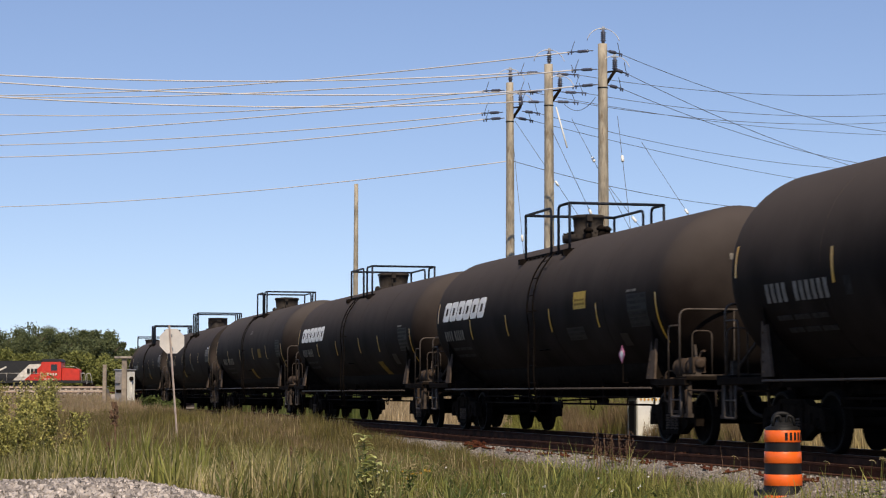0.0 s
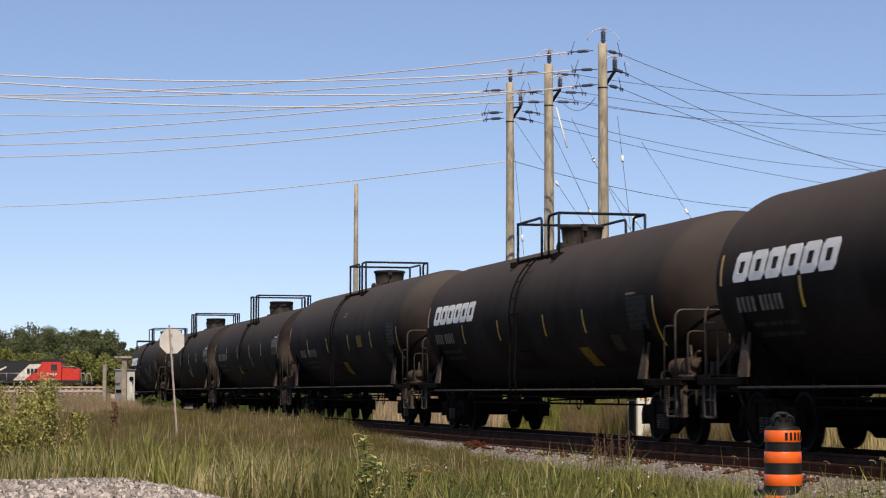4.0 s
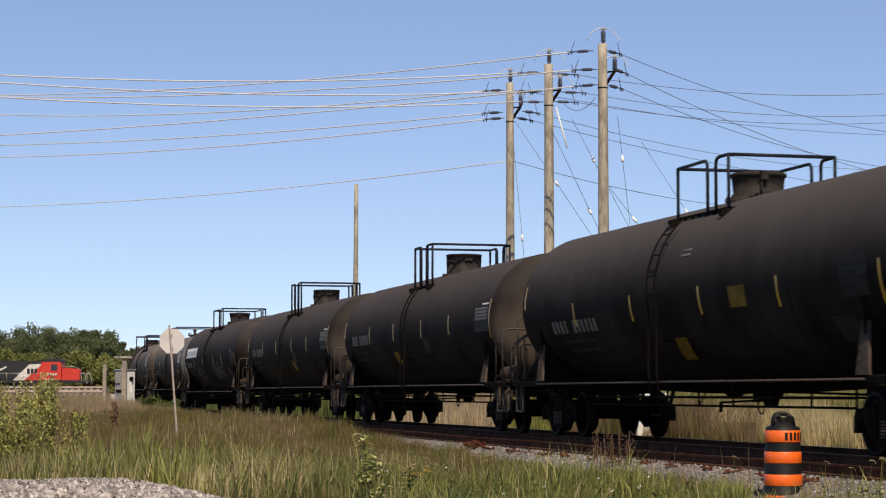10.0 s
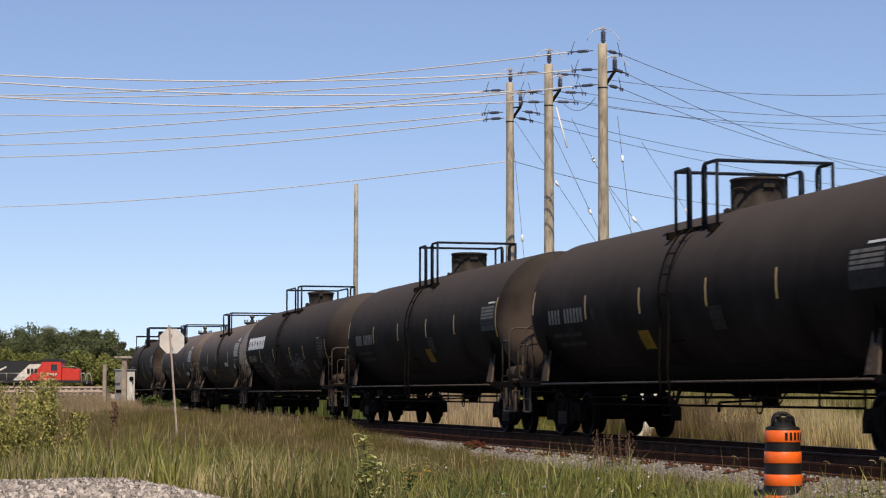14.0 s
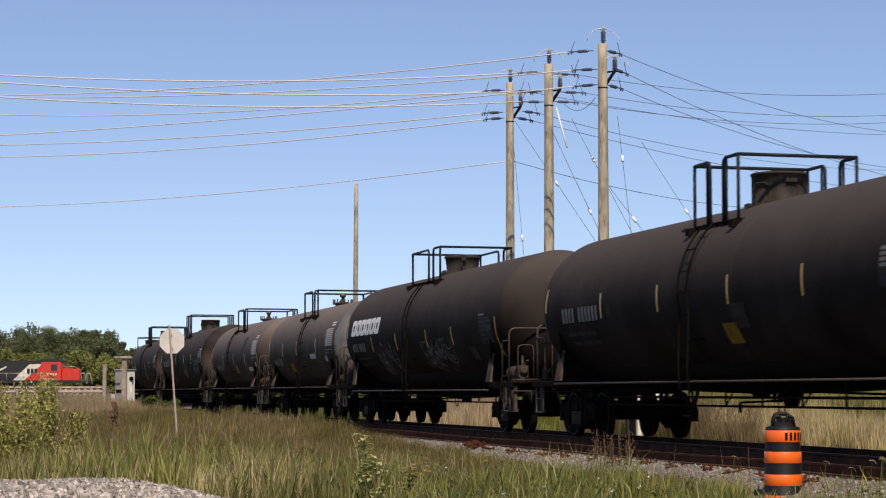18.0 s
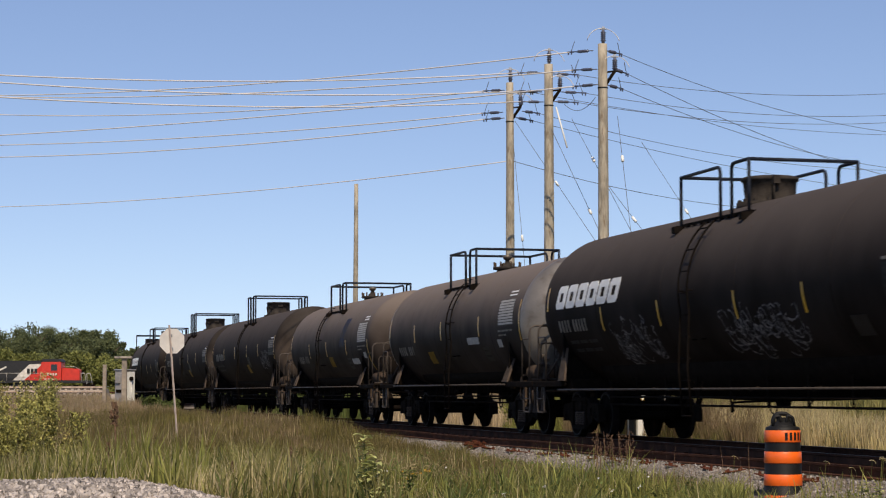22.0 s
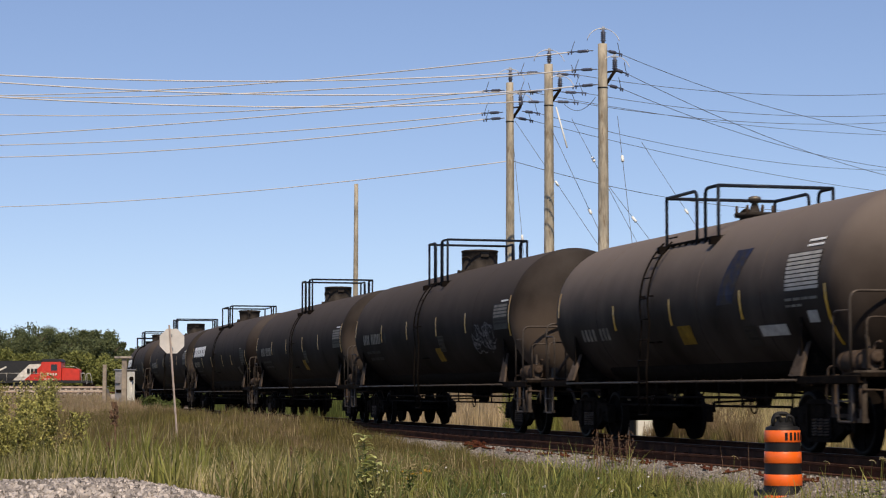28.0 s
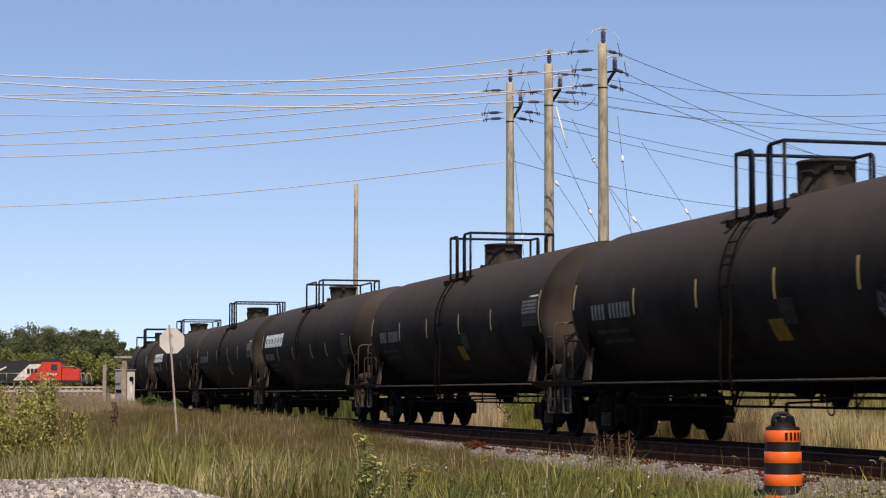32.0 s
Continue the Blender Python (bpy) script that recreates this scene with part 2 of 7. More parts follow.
grained(M["pole"], 0.22)
M["old_wood"] = mat("grey_weathered_post", (0.3, 0.25, 0.2), 0.9, 0, 0.3, 4, 40, 0.35, 0.01)
M["insulator"] = mat("dark_glazed_insulator", (0.07, 0.075, 0.11), 0.25, 0, 0.2, 10, 60, 0.02)
M["wire"] = mat("aluminium_conductor", (0.62, 0.58, 0.55), 0.6, 0.0, 0.1, 1, 20, 0)
M["wire_dark"] = mat("dark_weathered_cable", (0.12, 0.12, 0.13), 0.6, 0.3, 0.15, 1, 20, 0)
M["galv"] = mat("galvanised_steel", (0.5, 0.5, 0.5), 0.45, 0.6, 0.2, 8, 50, 0.05)
M["sign_back"] = mat("bare_aluminium_sign", (0.62, 0.585, 0.54), 0.55, 0.15, 0.12, 4, 50, 0.03)
M["rusty_post"] = mat("rusty_pink_post", (0.46, 0.37, 0.32), 0.8, 0, 0.25, 5, 50, 0.1)
M["orange"] = mat("orange_barrel_sheeting", (0.85, 0.135, 0.016), 0.4, 0, 0.1, 5, 60, 0.03)
M["rubber"] = mat("black_barrel_plastic", (0.0075, 0.0075, 0.008), 0.6, 0, 0.25, 6, 60, 0.05, spec=0.25)
M["cabinet_white"] = mat("white_cabinet_paint", (0.74, 0.74, 0.7), 0.5, 0, 0.1, 3, 50, 0.03)
M["cabinet_grey"] = mat("grey_cabinet_paint", (0.27, 0.255, 0.25), 0.5, 0, 0.15, 3, 50, 0.03)
M["red"] = mat("locomotive_red", (0.56, 0.036, 0.02), 0.45, 0, 0.12, 2, 40, 0.03)
M["loco_black"] = mat("locomotive_black", (0.011, 0.011, 0.012), 0.6, 0, 0.25, 2, 40, 0.05)
M["loco_white"] = mat("locomotive_white_stripe", (0.62, 0.58, 0.52), 0.55, 0, 0.2, 3, 40, 0.03)
M["glass"] = mat("dark_cab_glass", (0.02, 0.025, 0.03), 0.1, 0, 0.1, 3, 40, 0)


def leafy(name, rgb, rgb2, spread=0.4, through_leaf=0.3):
    m = mat(name, rgb, 0.7, 0, 0.3, 0.8, 20, 0, tint=rgb2, tint_at=0.5, spread=spread, spec=0.12)
    n, l = m.node_tree.nodes, m.node_tree.links
    b = n["Principled BSDF"]
    tr = n.new("ShaderNodeBsdfTranslucent")
    l.new(b.inputs["Base Color"].links[0].from_socket, tr.inputs["Color"])
    mx = n.new("ShaderNodeMixShader")
    mx.inputs["Fac"].default_value = through_leaf
    l.new(b.outputs["BSDF"], mx.inputs[1])
    l.new(tr.outputs["BSDF"], mx.inputs[2])
    l.new(mx.outputs["Shader"], n["Material Output"].inputs["Surface"])
    return m


M["grass"] = leafy("meadow_grass", (0.145, 0.127, 0.042), (0.2, 0.152, 0.072), 0.45)
M["seed"] = leafy("brown_seed_heads", (0.215, 0.157, 0.093), (0.15, 0.138, 0.055), 0.25)
M["dry"] = leafy("dry_pink_brown_grass", (0.36, 0.27, 0.175), (0.24, 0.215, 0.1), 0.22)
M["reed"] = leafy("dry_reeds", (0.53, 0.435, 0.25), (0.4, 0.36, 0.165), 0.3)
M["pink_reed"] = leafy("pinkish_dry_reeds", (0.47, 0.365, 0.24), (0.36, 0.29, 0.17), 0.3)
M["bush"] = leafy("bush_leaves", (0.34, 0.325, 0.105), (0.47, 0.385, 0.175), 0.55)
M["tree"] = leafy("tree_leaves", (0.16, 0.185, 0.09), (0.125, 0.147, 0.068), 0.3, 0.45)
M["tree2"] = leafy("light_tree_leaves", (0.23, 0.24, 0.075), (0.17, 0.185, 0.06), 0.4)
M["weed"] = leafy("weed_leaves", (0.21, 0.215, 0.062), (0.17, 0.17, 0.053))
M["reed_green"] = leafy("pale_reed_blades", (0.26, 0.245, 0.092), (0.36, 0.3, 0.14), 0.5)
M["table"] = mat("white_stencil_table", (0.4, 0.385, 0.36), 0.6, 0, 0.2, 9, 60, 0.03, spec=0.05)
M["fresh"] = leafy("fresh_grass_blades", (0.29, 0.3, 0.088), (0.37, 0.335, 0.135), 0.4)
M["milkweed"] = leafy("milkweed_leaves", (0.46, 0.48, 0.2), (0.38, 0.41, 0.16), 0.3)
M["dark_weed"] = leafy("dark_weed_leaves", (0.11, 0.14, 0.045), (0.155, 0.175, 0.06), 0.35)
M["bark"] = mat("tree_bark", (0.12, 0.09, 0.065), 0.9, 0, 0.3, 4, 30, 0.4, 0.02)


# ---- mesh helpers ----
def box(bm, c, size, m=None):
    r = bmesh.ops.create_cube(bm, size=1.0)
    vs = r["verts"]
    bmesh.ops.scale(bm, vec=size, verts=vs)
    if m is not None:
        bmesh.ops.transform(bm, matrix=m, verts=vs)
    bmesh.ops.translate(bm, vec=c, verts=vs)
    return vs


def bevelled(bm, width=0.01, segments=1):
    bmesh.ops.bevel(bm, geom=list(bm.edges), offset=width, segments=segments, affect="EDGES", clamp_overlap=True)


def tube(bm, pts, r, n=8, cap=True, r_end=None):
    """A round bar along points; r_end: its radius at the far end."""
    pts = [Vector(p) for p in pts]
    rings = []
    up = Vector((0, 0, 1))
    for i, p in enumerate(pts):
        a = pts[max(i - 1, 0)]
        b = pts[min(i + 1, len(pts) - 1)]
        t = (b - a).normalized()
        if i == 0:
            u = t.cross(Vector((0, 1, 0)) if abs(t.z) > 0.9 else up)
        else:
            u = u - t * u.dot(t)
        u.normalize()
        w = t.cross(u)
        rad = r if r_end is None else r + (r_end - r) * i / (len(pts) - 1)
        rings.append([bm.verts.new(p + (u * math.cos(2 * math.pi * k / n) + w * math.sin(2 * math.pi * k / n)) * rad) for k in range(n)])
    for a, b in zip(rings, rings[1:]):
        for k in range(n):
            f = bm.faces.new((a[k], a[(k + 1) % n], b[(k + 1) % n], b[k]))
            f.smooth = n > 5
    if cap:
        bm.faces.new(rings[0][::-1])
        bm.faces.new(rings[-1])


def rounded(pts, r=0.12, k=4):
    """Points with their corners rounded."""
    pts = [Vector(p) for p in pts]
    out = [pts[0]]
    for a, b, c in zip(pts, pts[1:], pts[2:]):
        d1, d2 = (a - b), (c - b)
        q = min(r, d1.length * 0.49, d2.length * 0.49)
        p0, p1 = b + d1.normalized() * q, b + d2.normalized() * q
        for i in range(k + 1):
            t = i / k
            out.append(p0 * (1 - t) ** 2 + b * 2 * t * (1 - t) + p1 * t * t)
    out.append(pts[-1])
    return out


def lathe(bm, profile, n=32, axis="z", at=(0, 0, 0), smooth=True):
    """Turns a profile of (place along the axis, radius) round the axis."""
    rings = []
    at = Vector(at)
    for h, r in profile:
        ring = []
        for k in range(n):
            a = 2 * math.pi * k / n
            c, s = r * math.cos(a), r * math.sin(a)
            v = {"z": (c, s, h), "x": (h, c, s), "y": (s, h, c)}[axis]
            ring.append(bm.verts.new(at + Vector(v)))
        rings.append(ring)
    for a, b in zip(rings, rings[1:]):
        for k in range(n):
            f = bm.faces.new((a[k], a[(k + 1) % n], b[(k + 1) % n], b[k]))
            f.smooth = smooth
    bm.faces.new(rings[0][::-1])
    bm.faces.new(rings[-1])


def prism(bm, outline, y0, y1, axis="y"):
    """A flat outline in (x, z), pushed from y0 to y1."""
    lo = [bm.verts.new((x, y0, z)) for x, z in outline]
    hi = [bm.verts.new((x, y1, z)) for x, z in outline]
    n = len(outline)
    bm.faces.new(lo)
    bm.faces.new(hi[::-1])
    for k in range(n):
        bm.faces.new((lo[k], hi[k], hi[(k + 1) % n], lo[(k + 1) % n]))


shared = {}


def mesh_of(name, material, build, key=None):
    """A mesh from a builder; with a key, made once and shared."""
    if key is not None and key in shared:
        return shared[key]
    bm = bmesh.new()
    build(bm)
    bmesh.ops.recalc_face_normals(bm, faces=bm.faces[:])
    me = bpy.data.meshes.new(name)
    bm.to_mesh(me)
    bm.free()
    for m in (material if isinstance(material, (list, tuple)) else [material]):
        me.materials.append(M[m])
    if key is not None:
        shared[key] = me
    return me


def part(name, material, build, parent, label="", key=None, at=None):
    ob = new(name, mesh_of(name, material, build, key))
    ob.parent = parent
    if at is not None:
        ob.matrix_basis = at
    if label:
        ob["label"] = label
    return ob


def thing(name, label, category, group="", at=None, kind=""):
    ob = new(name)
    ob.empty_display_size = 0.3
    if at is not None:
        ob.matrix_basis = at
    return tagged(ob, label, category, group, kind)


def raw_mesh(name, verts, faces, material):
    me = bpy.data.meshes.new(name)
    me.from_pydata(verts, [], faces)
    me.materials.append(M[material])
    me.update()
    return me


# ---- the ground ----
def smooth01(a, b, x):
    t = min(1, max(0, (x - a) / (b - a)))
    return t * t * (3 - 2 * t)


def ground_z(x, y):
    """Height of the field: level by the eye, a ballast bed under the line, rising a little to the far side."""
    lat, s = lateral(x, y)
    base = 0.06 * noise.noise((x * 0.15, y * 0.15, 0)) + 0.03 * noise.noise((x * 0.6, y * 0.6, 3))
    base += 0.5 * smooth01(-11, -5, lat) * smooth01(-2.2, -3.8, lat) * smooth01(-41, -53, s)
    if lat > 0:
        base += 0.25
    base += 0.45 * smooth01(60, 110, y) * smooth01(-3, -12, lat)
    return min(base, 0.1) if abs(lat) < 2.1 else base


def ground_mesh():
    verts, faces = [], []
    # fine strip mesh: columns across the line, rows along it
    xs = [-2600, -1200, -600, -300, -150, -90] + [-60 + 1.5 * i for i in range(81)] + [90, 150, 300, 600, 1200, 2600]
    ys = [-900, -300, -120, -50, -15] + [0.75 * i for i in range(0, 100)] + [76 + 2 * i for i in range(90)] + [262, 290, 340, 500, 900, 1800, 4500]
    for y in ys:
        for x in xs:
            verts.append((x, y, ground_z(x, y) if abs(x) < 200 and -100 < y < 300 else 0.3))
    w = len(xs)
    for j in range(len(ys) - 1):
        for i in range(w - 1):
            faces.append((j * w + i, j * w + i + 1, (j + 1) * w + i + 1, (j + 1) * w + i))
    return verts, faces


gv, gf = ground_mesh()
ground = new("ground", raw_mesh("ground", gv, gf, "soil"))
tagged(ground, "dry grassy field soil, level, reaching the horizon", "ground", kind="structure")
for p in ground.data.polygons:
    p.use_smooth = True


# ---- the railway ----
def sweep(lat, z0, outline, s_list):
    """A section (across, up) drawn along the line."""
    verts, faces = [], []
    n = len(outline)
    for s in s_list:
        for o, h in outline:
            p, _ = track(s, lat + o, z0 + h)
            verts.append(p)
    for j in range(len(s_list) - 1):
        for k in range(n):
            a, b = j * n + k, j * n + (k + 1) % n
            faces.append((a, b, b + n, a + n))
    faces.append(tuple(range(n))[::-1])
    faces.append(tuple(range((len(s_list) - 1) * n, len(s_list) * n)))
    return verts, faces


S_LINE = [200, 60, 0] + [-10.0 * i for i in range(1, 12)] + [-115 - 6.0 * i for i in range(0, 46)]
railway = thing("railway_track", "main line track with polished rail heads on dark ties", "railway track", kind="structure")
# the core's dark ballast carries the train's shade in its colour
bed_v, bed_f = sweep(0, 0, [(-1.84, -0.7), (-1.84, -0.285), (-1.55, -0.24), (-1.35, -0.21), (1.35, -0.21), (1.55, -0.24), (1.84, -0.285), (1.84, -0.7)], S_LINE)
bed = new("ballast_bed", raw_mesh("ballast_bed", bed_v, bed_f, "bed"))
bed.parent = railway
for sg in (-1, 1):
    bed_v, bed_f = sweep(0, 0, [(sg * 4.3, -0.74), (sg * 4.3, -0.59), (sg * 3.2, -0.53), (sg * 1.83, -0.235), (sg * 1.83, -0.74)], S_LINE)
    shoulder = new("ballast_shoulder", raw_mesh("ballast_shoulder", bed_v, bed_f, "ballast"))
    shoulder.parent = railway
for lat in (-0.753, 0.753):
    v, f = sweep(lat, 0, [(-0.07, -0.18), (0.07, -0.18), (0.07, -0.168), (0.012, -0.15), (0.012, -0.045), (0.036, -0.03), (0.036, -0.004), (-0.036, -0.004), (-0.036, -0.03), (-0.012, -0.045), (-0.012, -0.15), (-0.07, -0.168)], S_LINE)
    rail = new("rail", raw_mesh("rail", v, f, "rail_steel"))
    rail.parent = railway
    v, f = sweep(lat, 0, [(-0.034, -0.004), (0.034, -0.004), (0.028, 0.0), (-0.028, 0.0)], S_LINE)
    head = new("rail_head", raw_mesh("rail_head", v, f, "rail_head"))
    head.parent = rail


def tie_mesh(bm):
    box(bm, (0, 0, 0), (0.22, 2.6, 0.17))
    bevelled(bm, 0.012)


for i in range(300):
    s = -20.0 - 0.55 * i
    p, h = track(s, random.uniform(-0.04, 0.04), -0.27)
    m = Matrix.Translation(p) @ Matrix.Rotation(h + random.uniform(-0.02, 0.02), 4, "Z")
    part("tie", "tie", tie_mesh, railway, key="tie", at=m)


def plate_mesh(bm):
    box(bm, (0, 0, 0), (0.19, 0.34, 0.016))
    for x in (-0.06, 0.06):
        box(bm, (x, -0.1, 0.02), (0.025, 0.035, 0.05))
        box(bm, (x, 0.1, 0.02), (0.025, 0.035, 0.05))


for i in range(110):
    s = -22.0 - 0.55 * i
    p, h = track(s, -0.753, -0.18)
    part("tie_plate", "rail_steel", plate_mesh, railway, key="tie_plate", at=Matrix.Translation(p) @ Matrix.Rotation(h, 4, "Z"))

# an old rail left lying on the tie ends
old_rail = thing("old_rail", "old rusty rail lying along the tie ends", "rail")


def old_rail_mesh(bm):
    prof = [(-0.065, 0), (0.065, 0), (0.065, 0.015), (0.012, 0.03), (0.012, 0.115), (0.034, 0.125), (0.034, 0.155), (-0.034, 0.155), (-0.034, 0.125), (-0.012, 0.115), (-0.012, 0.03), (-0.065, 0.015)]
    rings = []
    for i in range(21):
        s = -22 - 2.2 * i
        lat = -1.83 - 0.006 * (i - 2) + 0.02 * math.sin(i * 0.7)
        ring = []
        for o, h in prof:
            p, _ = track(s, lat + o, -0.23 + h + 0.012 * math.sin(i * 1.1))
            ring.append(bm.verts.new(p))
        rings.append(ring)
    n = len(prof)
    for a, b in zip(rings, rings[1:]):
        for k in range(n):
            bm.faces.new((a[k], a[(k + 1) % n], b[(k + 1) % n], b[k]))
    bm.faces.new(rings[0][::-1])
    bm.faces.new(rings[-1])


part("bar", "rail_steel", old_rail_mesh, old_rail)


# ---- the tank cars ----
# local space of a car: +x the way it goes, -y the side that faces the eye, z = 0 the rail's head
WHEEL_R = 0.457
KINDS = {
    # length over couplers, shell radius, height of its axis, platform place along, platform half length, half width, handrail height,
    # rear and front end of the plain shell, rear and front truck, ladder's place
    "long": dict(L=19.2, R=1.5, zc=2.5, px=-0.95, ph=1.5, pw=0.95, hand=4.56, ends=(-8.5, 7.6), trucks=(-7.75, 6.95), seam=0.14, lx=-0.75, sill=0.88),
    "lead": dict(L=18.8, R=1.62, zc=2.63, px=0.0, ph=0.95, pw=1.04, hand=4.9, ends=(-8.0, 8.0), trucks=(-7.2, 7.2), lx=0.0),
    "tall": dict(L=19.6, R=1.52, dome=0.7, zc=2.55, px=-0.95, ph=1.55, pw=1.02, hand=4.68, ends=(-8.3, 6.9), trucks=(-7.6, 6.5), seam=0.14, lx=-0.25, sill=0.9),
    "wide": dict(L=20.6, R=1.53, zc=2.59, px=-0.25, ph=1.15, pw=0.95, hand=4.73, ends=(-8.8, 7.4), trucks=(-8.0, 6.75), seam=0.14, hz=2.46, lx=-1.0),
    "plain": dict(L=18.3, R=1.5, zc=2.47, px=0.0, ph=0.95, pw=1.04, hand=4.66, ends=(-8.0, 8.0), trucks=(-7.35, 7.35), runs=(0.37, 0.33), lx=-0.15),
    "short": dict(L=14.8, R=1.42, zc=2.36, px=0.08, ph=1.2, pw=1.03, hand=4.24, ends=(-6.2, 6.15), trucks=(-5.35, 5.2), lx=0.45),
}
KINDS["short_blue"] = dict(KINDS["short"], lx=-1.0)


def tip_of(k, sgn):
    """Where a head reaches farthest."""
    return (k["ends"][0] if sgn < 0 else k["ends"][1]) + sgn * (k.get("seam", 0.08) + k["R"] * 0.55)


def truck_at(k, sgn):
    return k["trucks"][0] if sgn < 0 else k["trucks"][1]


def rail_at(k, sgn):
    """Where the end handrail stands."""
    return tip_of(k, sgn) - sgn * 0.06


def shell_profile(k):
    R = k["R"]
    d = R * 0.55
    x0, x1 = tip_of(k, -1) + d, tip_of(k, 1) - d
    pts = []
    for i in range(11):
        a = (math.pi / 2) * i / 10
        pts.append((x0 - d * math.cos(a), max(0.02, R * math.sin(a))))
    for f in (0.01, 0.03, 0.25, 0.5, 0.75, 0.97, 0.99):
        pts.append((x0 + (x1 - x0) * f, R))
    for i in range(10, -1, -1):
        a = (math.pi / 2) * i / 10
        pts.append((x1 + d * math.cos(a), max(0.02, R * math.sin(a))))
    return pts


def on_shell(k, x, phi, lift=0.006):
    r = k["R"] + lift
    return Vector((x, -r * math.cos(phi), k["zc"] + r * math.sin(phi)))


def shell_patch(bm, k, x0, x1, z0, z1, lift=0.006, skew=0.0, n=3):
    """A plate that hugs the shell between two places along it and two heights."""
    R = k["R"]
    a0, a1 = math.asin(max(-1, min(1, (z0 - k["zc"]) / R))), math.asin(max(-1, min(1, (z1 - k["zc"]) / R)))
    rows = []
    for lf in (lift, lift - 0.008):
        for i in range(n + 1):
            a = a0 + (a1 - a0) * i / n
            sk = skew * (i / n)
            rows.append((bm.verts.new(on_shell(k, x0 + sk, a, lf)), bm.verts.new(on_shell(k, x1 + sk, a, lf))))
    top = rows[:n + 1]
    for (a, b), (c, d) in zip(top, top[1:]):
        bm.faces.new((a, b, d, c))
    low = rows[n + 1:]
    bm.faces.new((top[0][0], low[0][0], low[0][1], top[0][1]))
    bm.faces.new((top[-1][1], low[-1][1], low[-1][0], top[-1][0]))


def wheelset_mesh(bm):
    for sgn in (-1, 1):
        c = 0.79 * sgn
        prof = [(c - 0.065 * sgn, WHEEL_R + 0.025), (c - 0.035 * sgn, WHEEL_R + 0.02), (c - 0.025 * sgn, WHEEL_R), (c + 0.06 * sgn, WHEEL_R - 0.004), (c + 0.062 * sgn, WHEEL_R - 0.06), (c + 0.02 * sgn, WHEEL_R - 0.09), (c + 0.03 * sgn, 0.17), (c + 0.07 * sgn, 0.14), (c + 0.075 * sgn, 0.09)]
        n = 28
        rings = []
        for h, r in prof:
            rings.append([bm.verts.new((r * math.cos(2 * math.pi * q / n), h, r * math.sin(2 * math.pi * q / n))) for q in range(n)])
        for a, b in zip(rings, rings[1:]):
            for q in range(n):
                f = bm.faces.new((a[q], a[(q + 1) % n], b[(q + 1) % n], b[q]))
                f.smooth = True
                if a is rings[3]:
                    f.material_index = 1
        bm.faces.new(rings[-1])
        bm.faces.new(rings[0][::-1])
        # raised plate webs, so that the turning shows
        for q in range(5):
            a = 2 * math.pi * q / 5
            box(bm, (0.27 * math.cos(a), c + 0.035 * sgn, 0.27 * math.sin(a)), (0.16, 0.02, 0.045), Matrix.Rotation(-a, 4, "Y"))
        # bearing cap with three bolts
        tube(bm, [(0, c + 0.07 * sgn, 0), (0, c + 0.27 * sgn, 0)], 0.105, 14)
        for q in range(3):
            a = 2 * math.pi * q / 3
            tube(bm, [(0.06 * math.cos(a), c + 0.26 * sgn, 0.06 * math.sin(a)), (0.06 * math.cos(a), c + 0.3 * sgn, 0.06 * math.sin(a))], 0.02, 6)
    tube(bm, [(0, -0.8, 0), (0, 0.8, 0)], 0.08, 12)


def sideframe_mesh(bm):
    """A cast side frame with its window and pedestals; y = 0 is its middle plane."""
    zw = WHEEL_R
    top = [(-1.12, zw + 0.08), (-1.05, zw + 0.2), (-0.62, zw + 0.24), (-0.42, zw + 0.34), (0.42, zw + 0.34), (0.62, zw + 0.24), (1.05, zw + 0.2), (1.12, zw + 0.08)]
    bot = [(1.12, zw - 0.13), (1.0, zw - 0.13), (0.97, zw + 0.06), (0.8, zw + 0.06), (0.72, zw - 0.12), (0.38, zw - 0.28), (-0.38, zw - 0.28), (-0.72, zw - 0.12), (-0.8, zw + 0.06), (-0.97, zw + 0.06), (-1.0, zw - 0.13), (-1.12, zw - 0.13)]
    prism(bm, top + bot, -0.07, 0.07)
    # pockets proud of the web
    for x in (-0.6, 0.6):
        box(bm, (x, -0.08, zw + 0.06), (0.2, 0.05, 0.16))
    box(bm, (0, -0.085, zw - 0.25), (0.74, 0.06, 0.06))
    box(bm, (0, -0.085, zw + 0.3), (0.8, 0.06, 0.06))
    for x in (-0.4, 0.4):
        box(bm, (x, -0.09, zw + 0.03), (0.07, 0.05, 0.5))


def spring_mesh(bm):
    for dx in (-0.2, 0.0, 0.2):
        pts = []
        for i in range(49):
            a = 2 * math.pi * 6 * i / 48
            pts.append((dx + 0.08 * math.cos(a), 0.08 * math.sin(a), WHEEL_R - 0.21 + 0.26 * i / 48))
        tube(bm, pts, 0.017, 5)


def bolster_mesh(bm):
    box(bm, (0, 0, WHEEL_R + 0.17), (0.34, 2.2, 0.22))
    bevelled(bm, 0.03)
    tube(bm, [(0, 0, WHEEL_R + 0.2), (0, 0, WHEEL_R + 0.42)], 0.2, 16)
    for x in (-0.62, 0.62):
        box(bm, (x * 0.68, 0, WHEEL_R - 0.05), (0.08, 1.5, 0.1))
    for y in (-0.78, 0.78):
        for sx in (-1, 1):
            box(bm, (sx * 0.40, y, WHEEL_R - 0.02), (0.07, 0.1, 0.3))


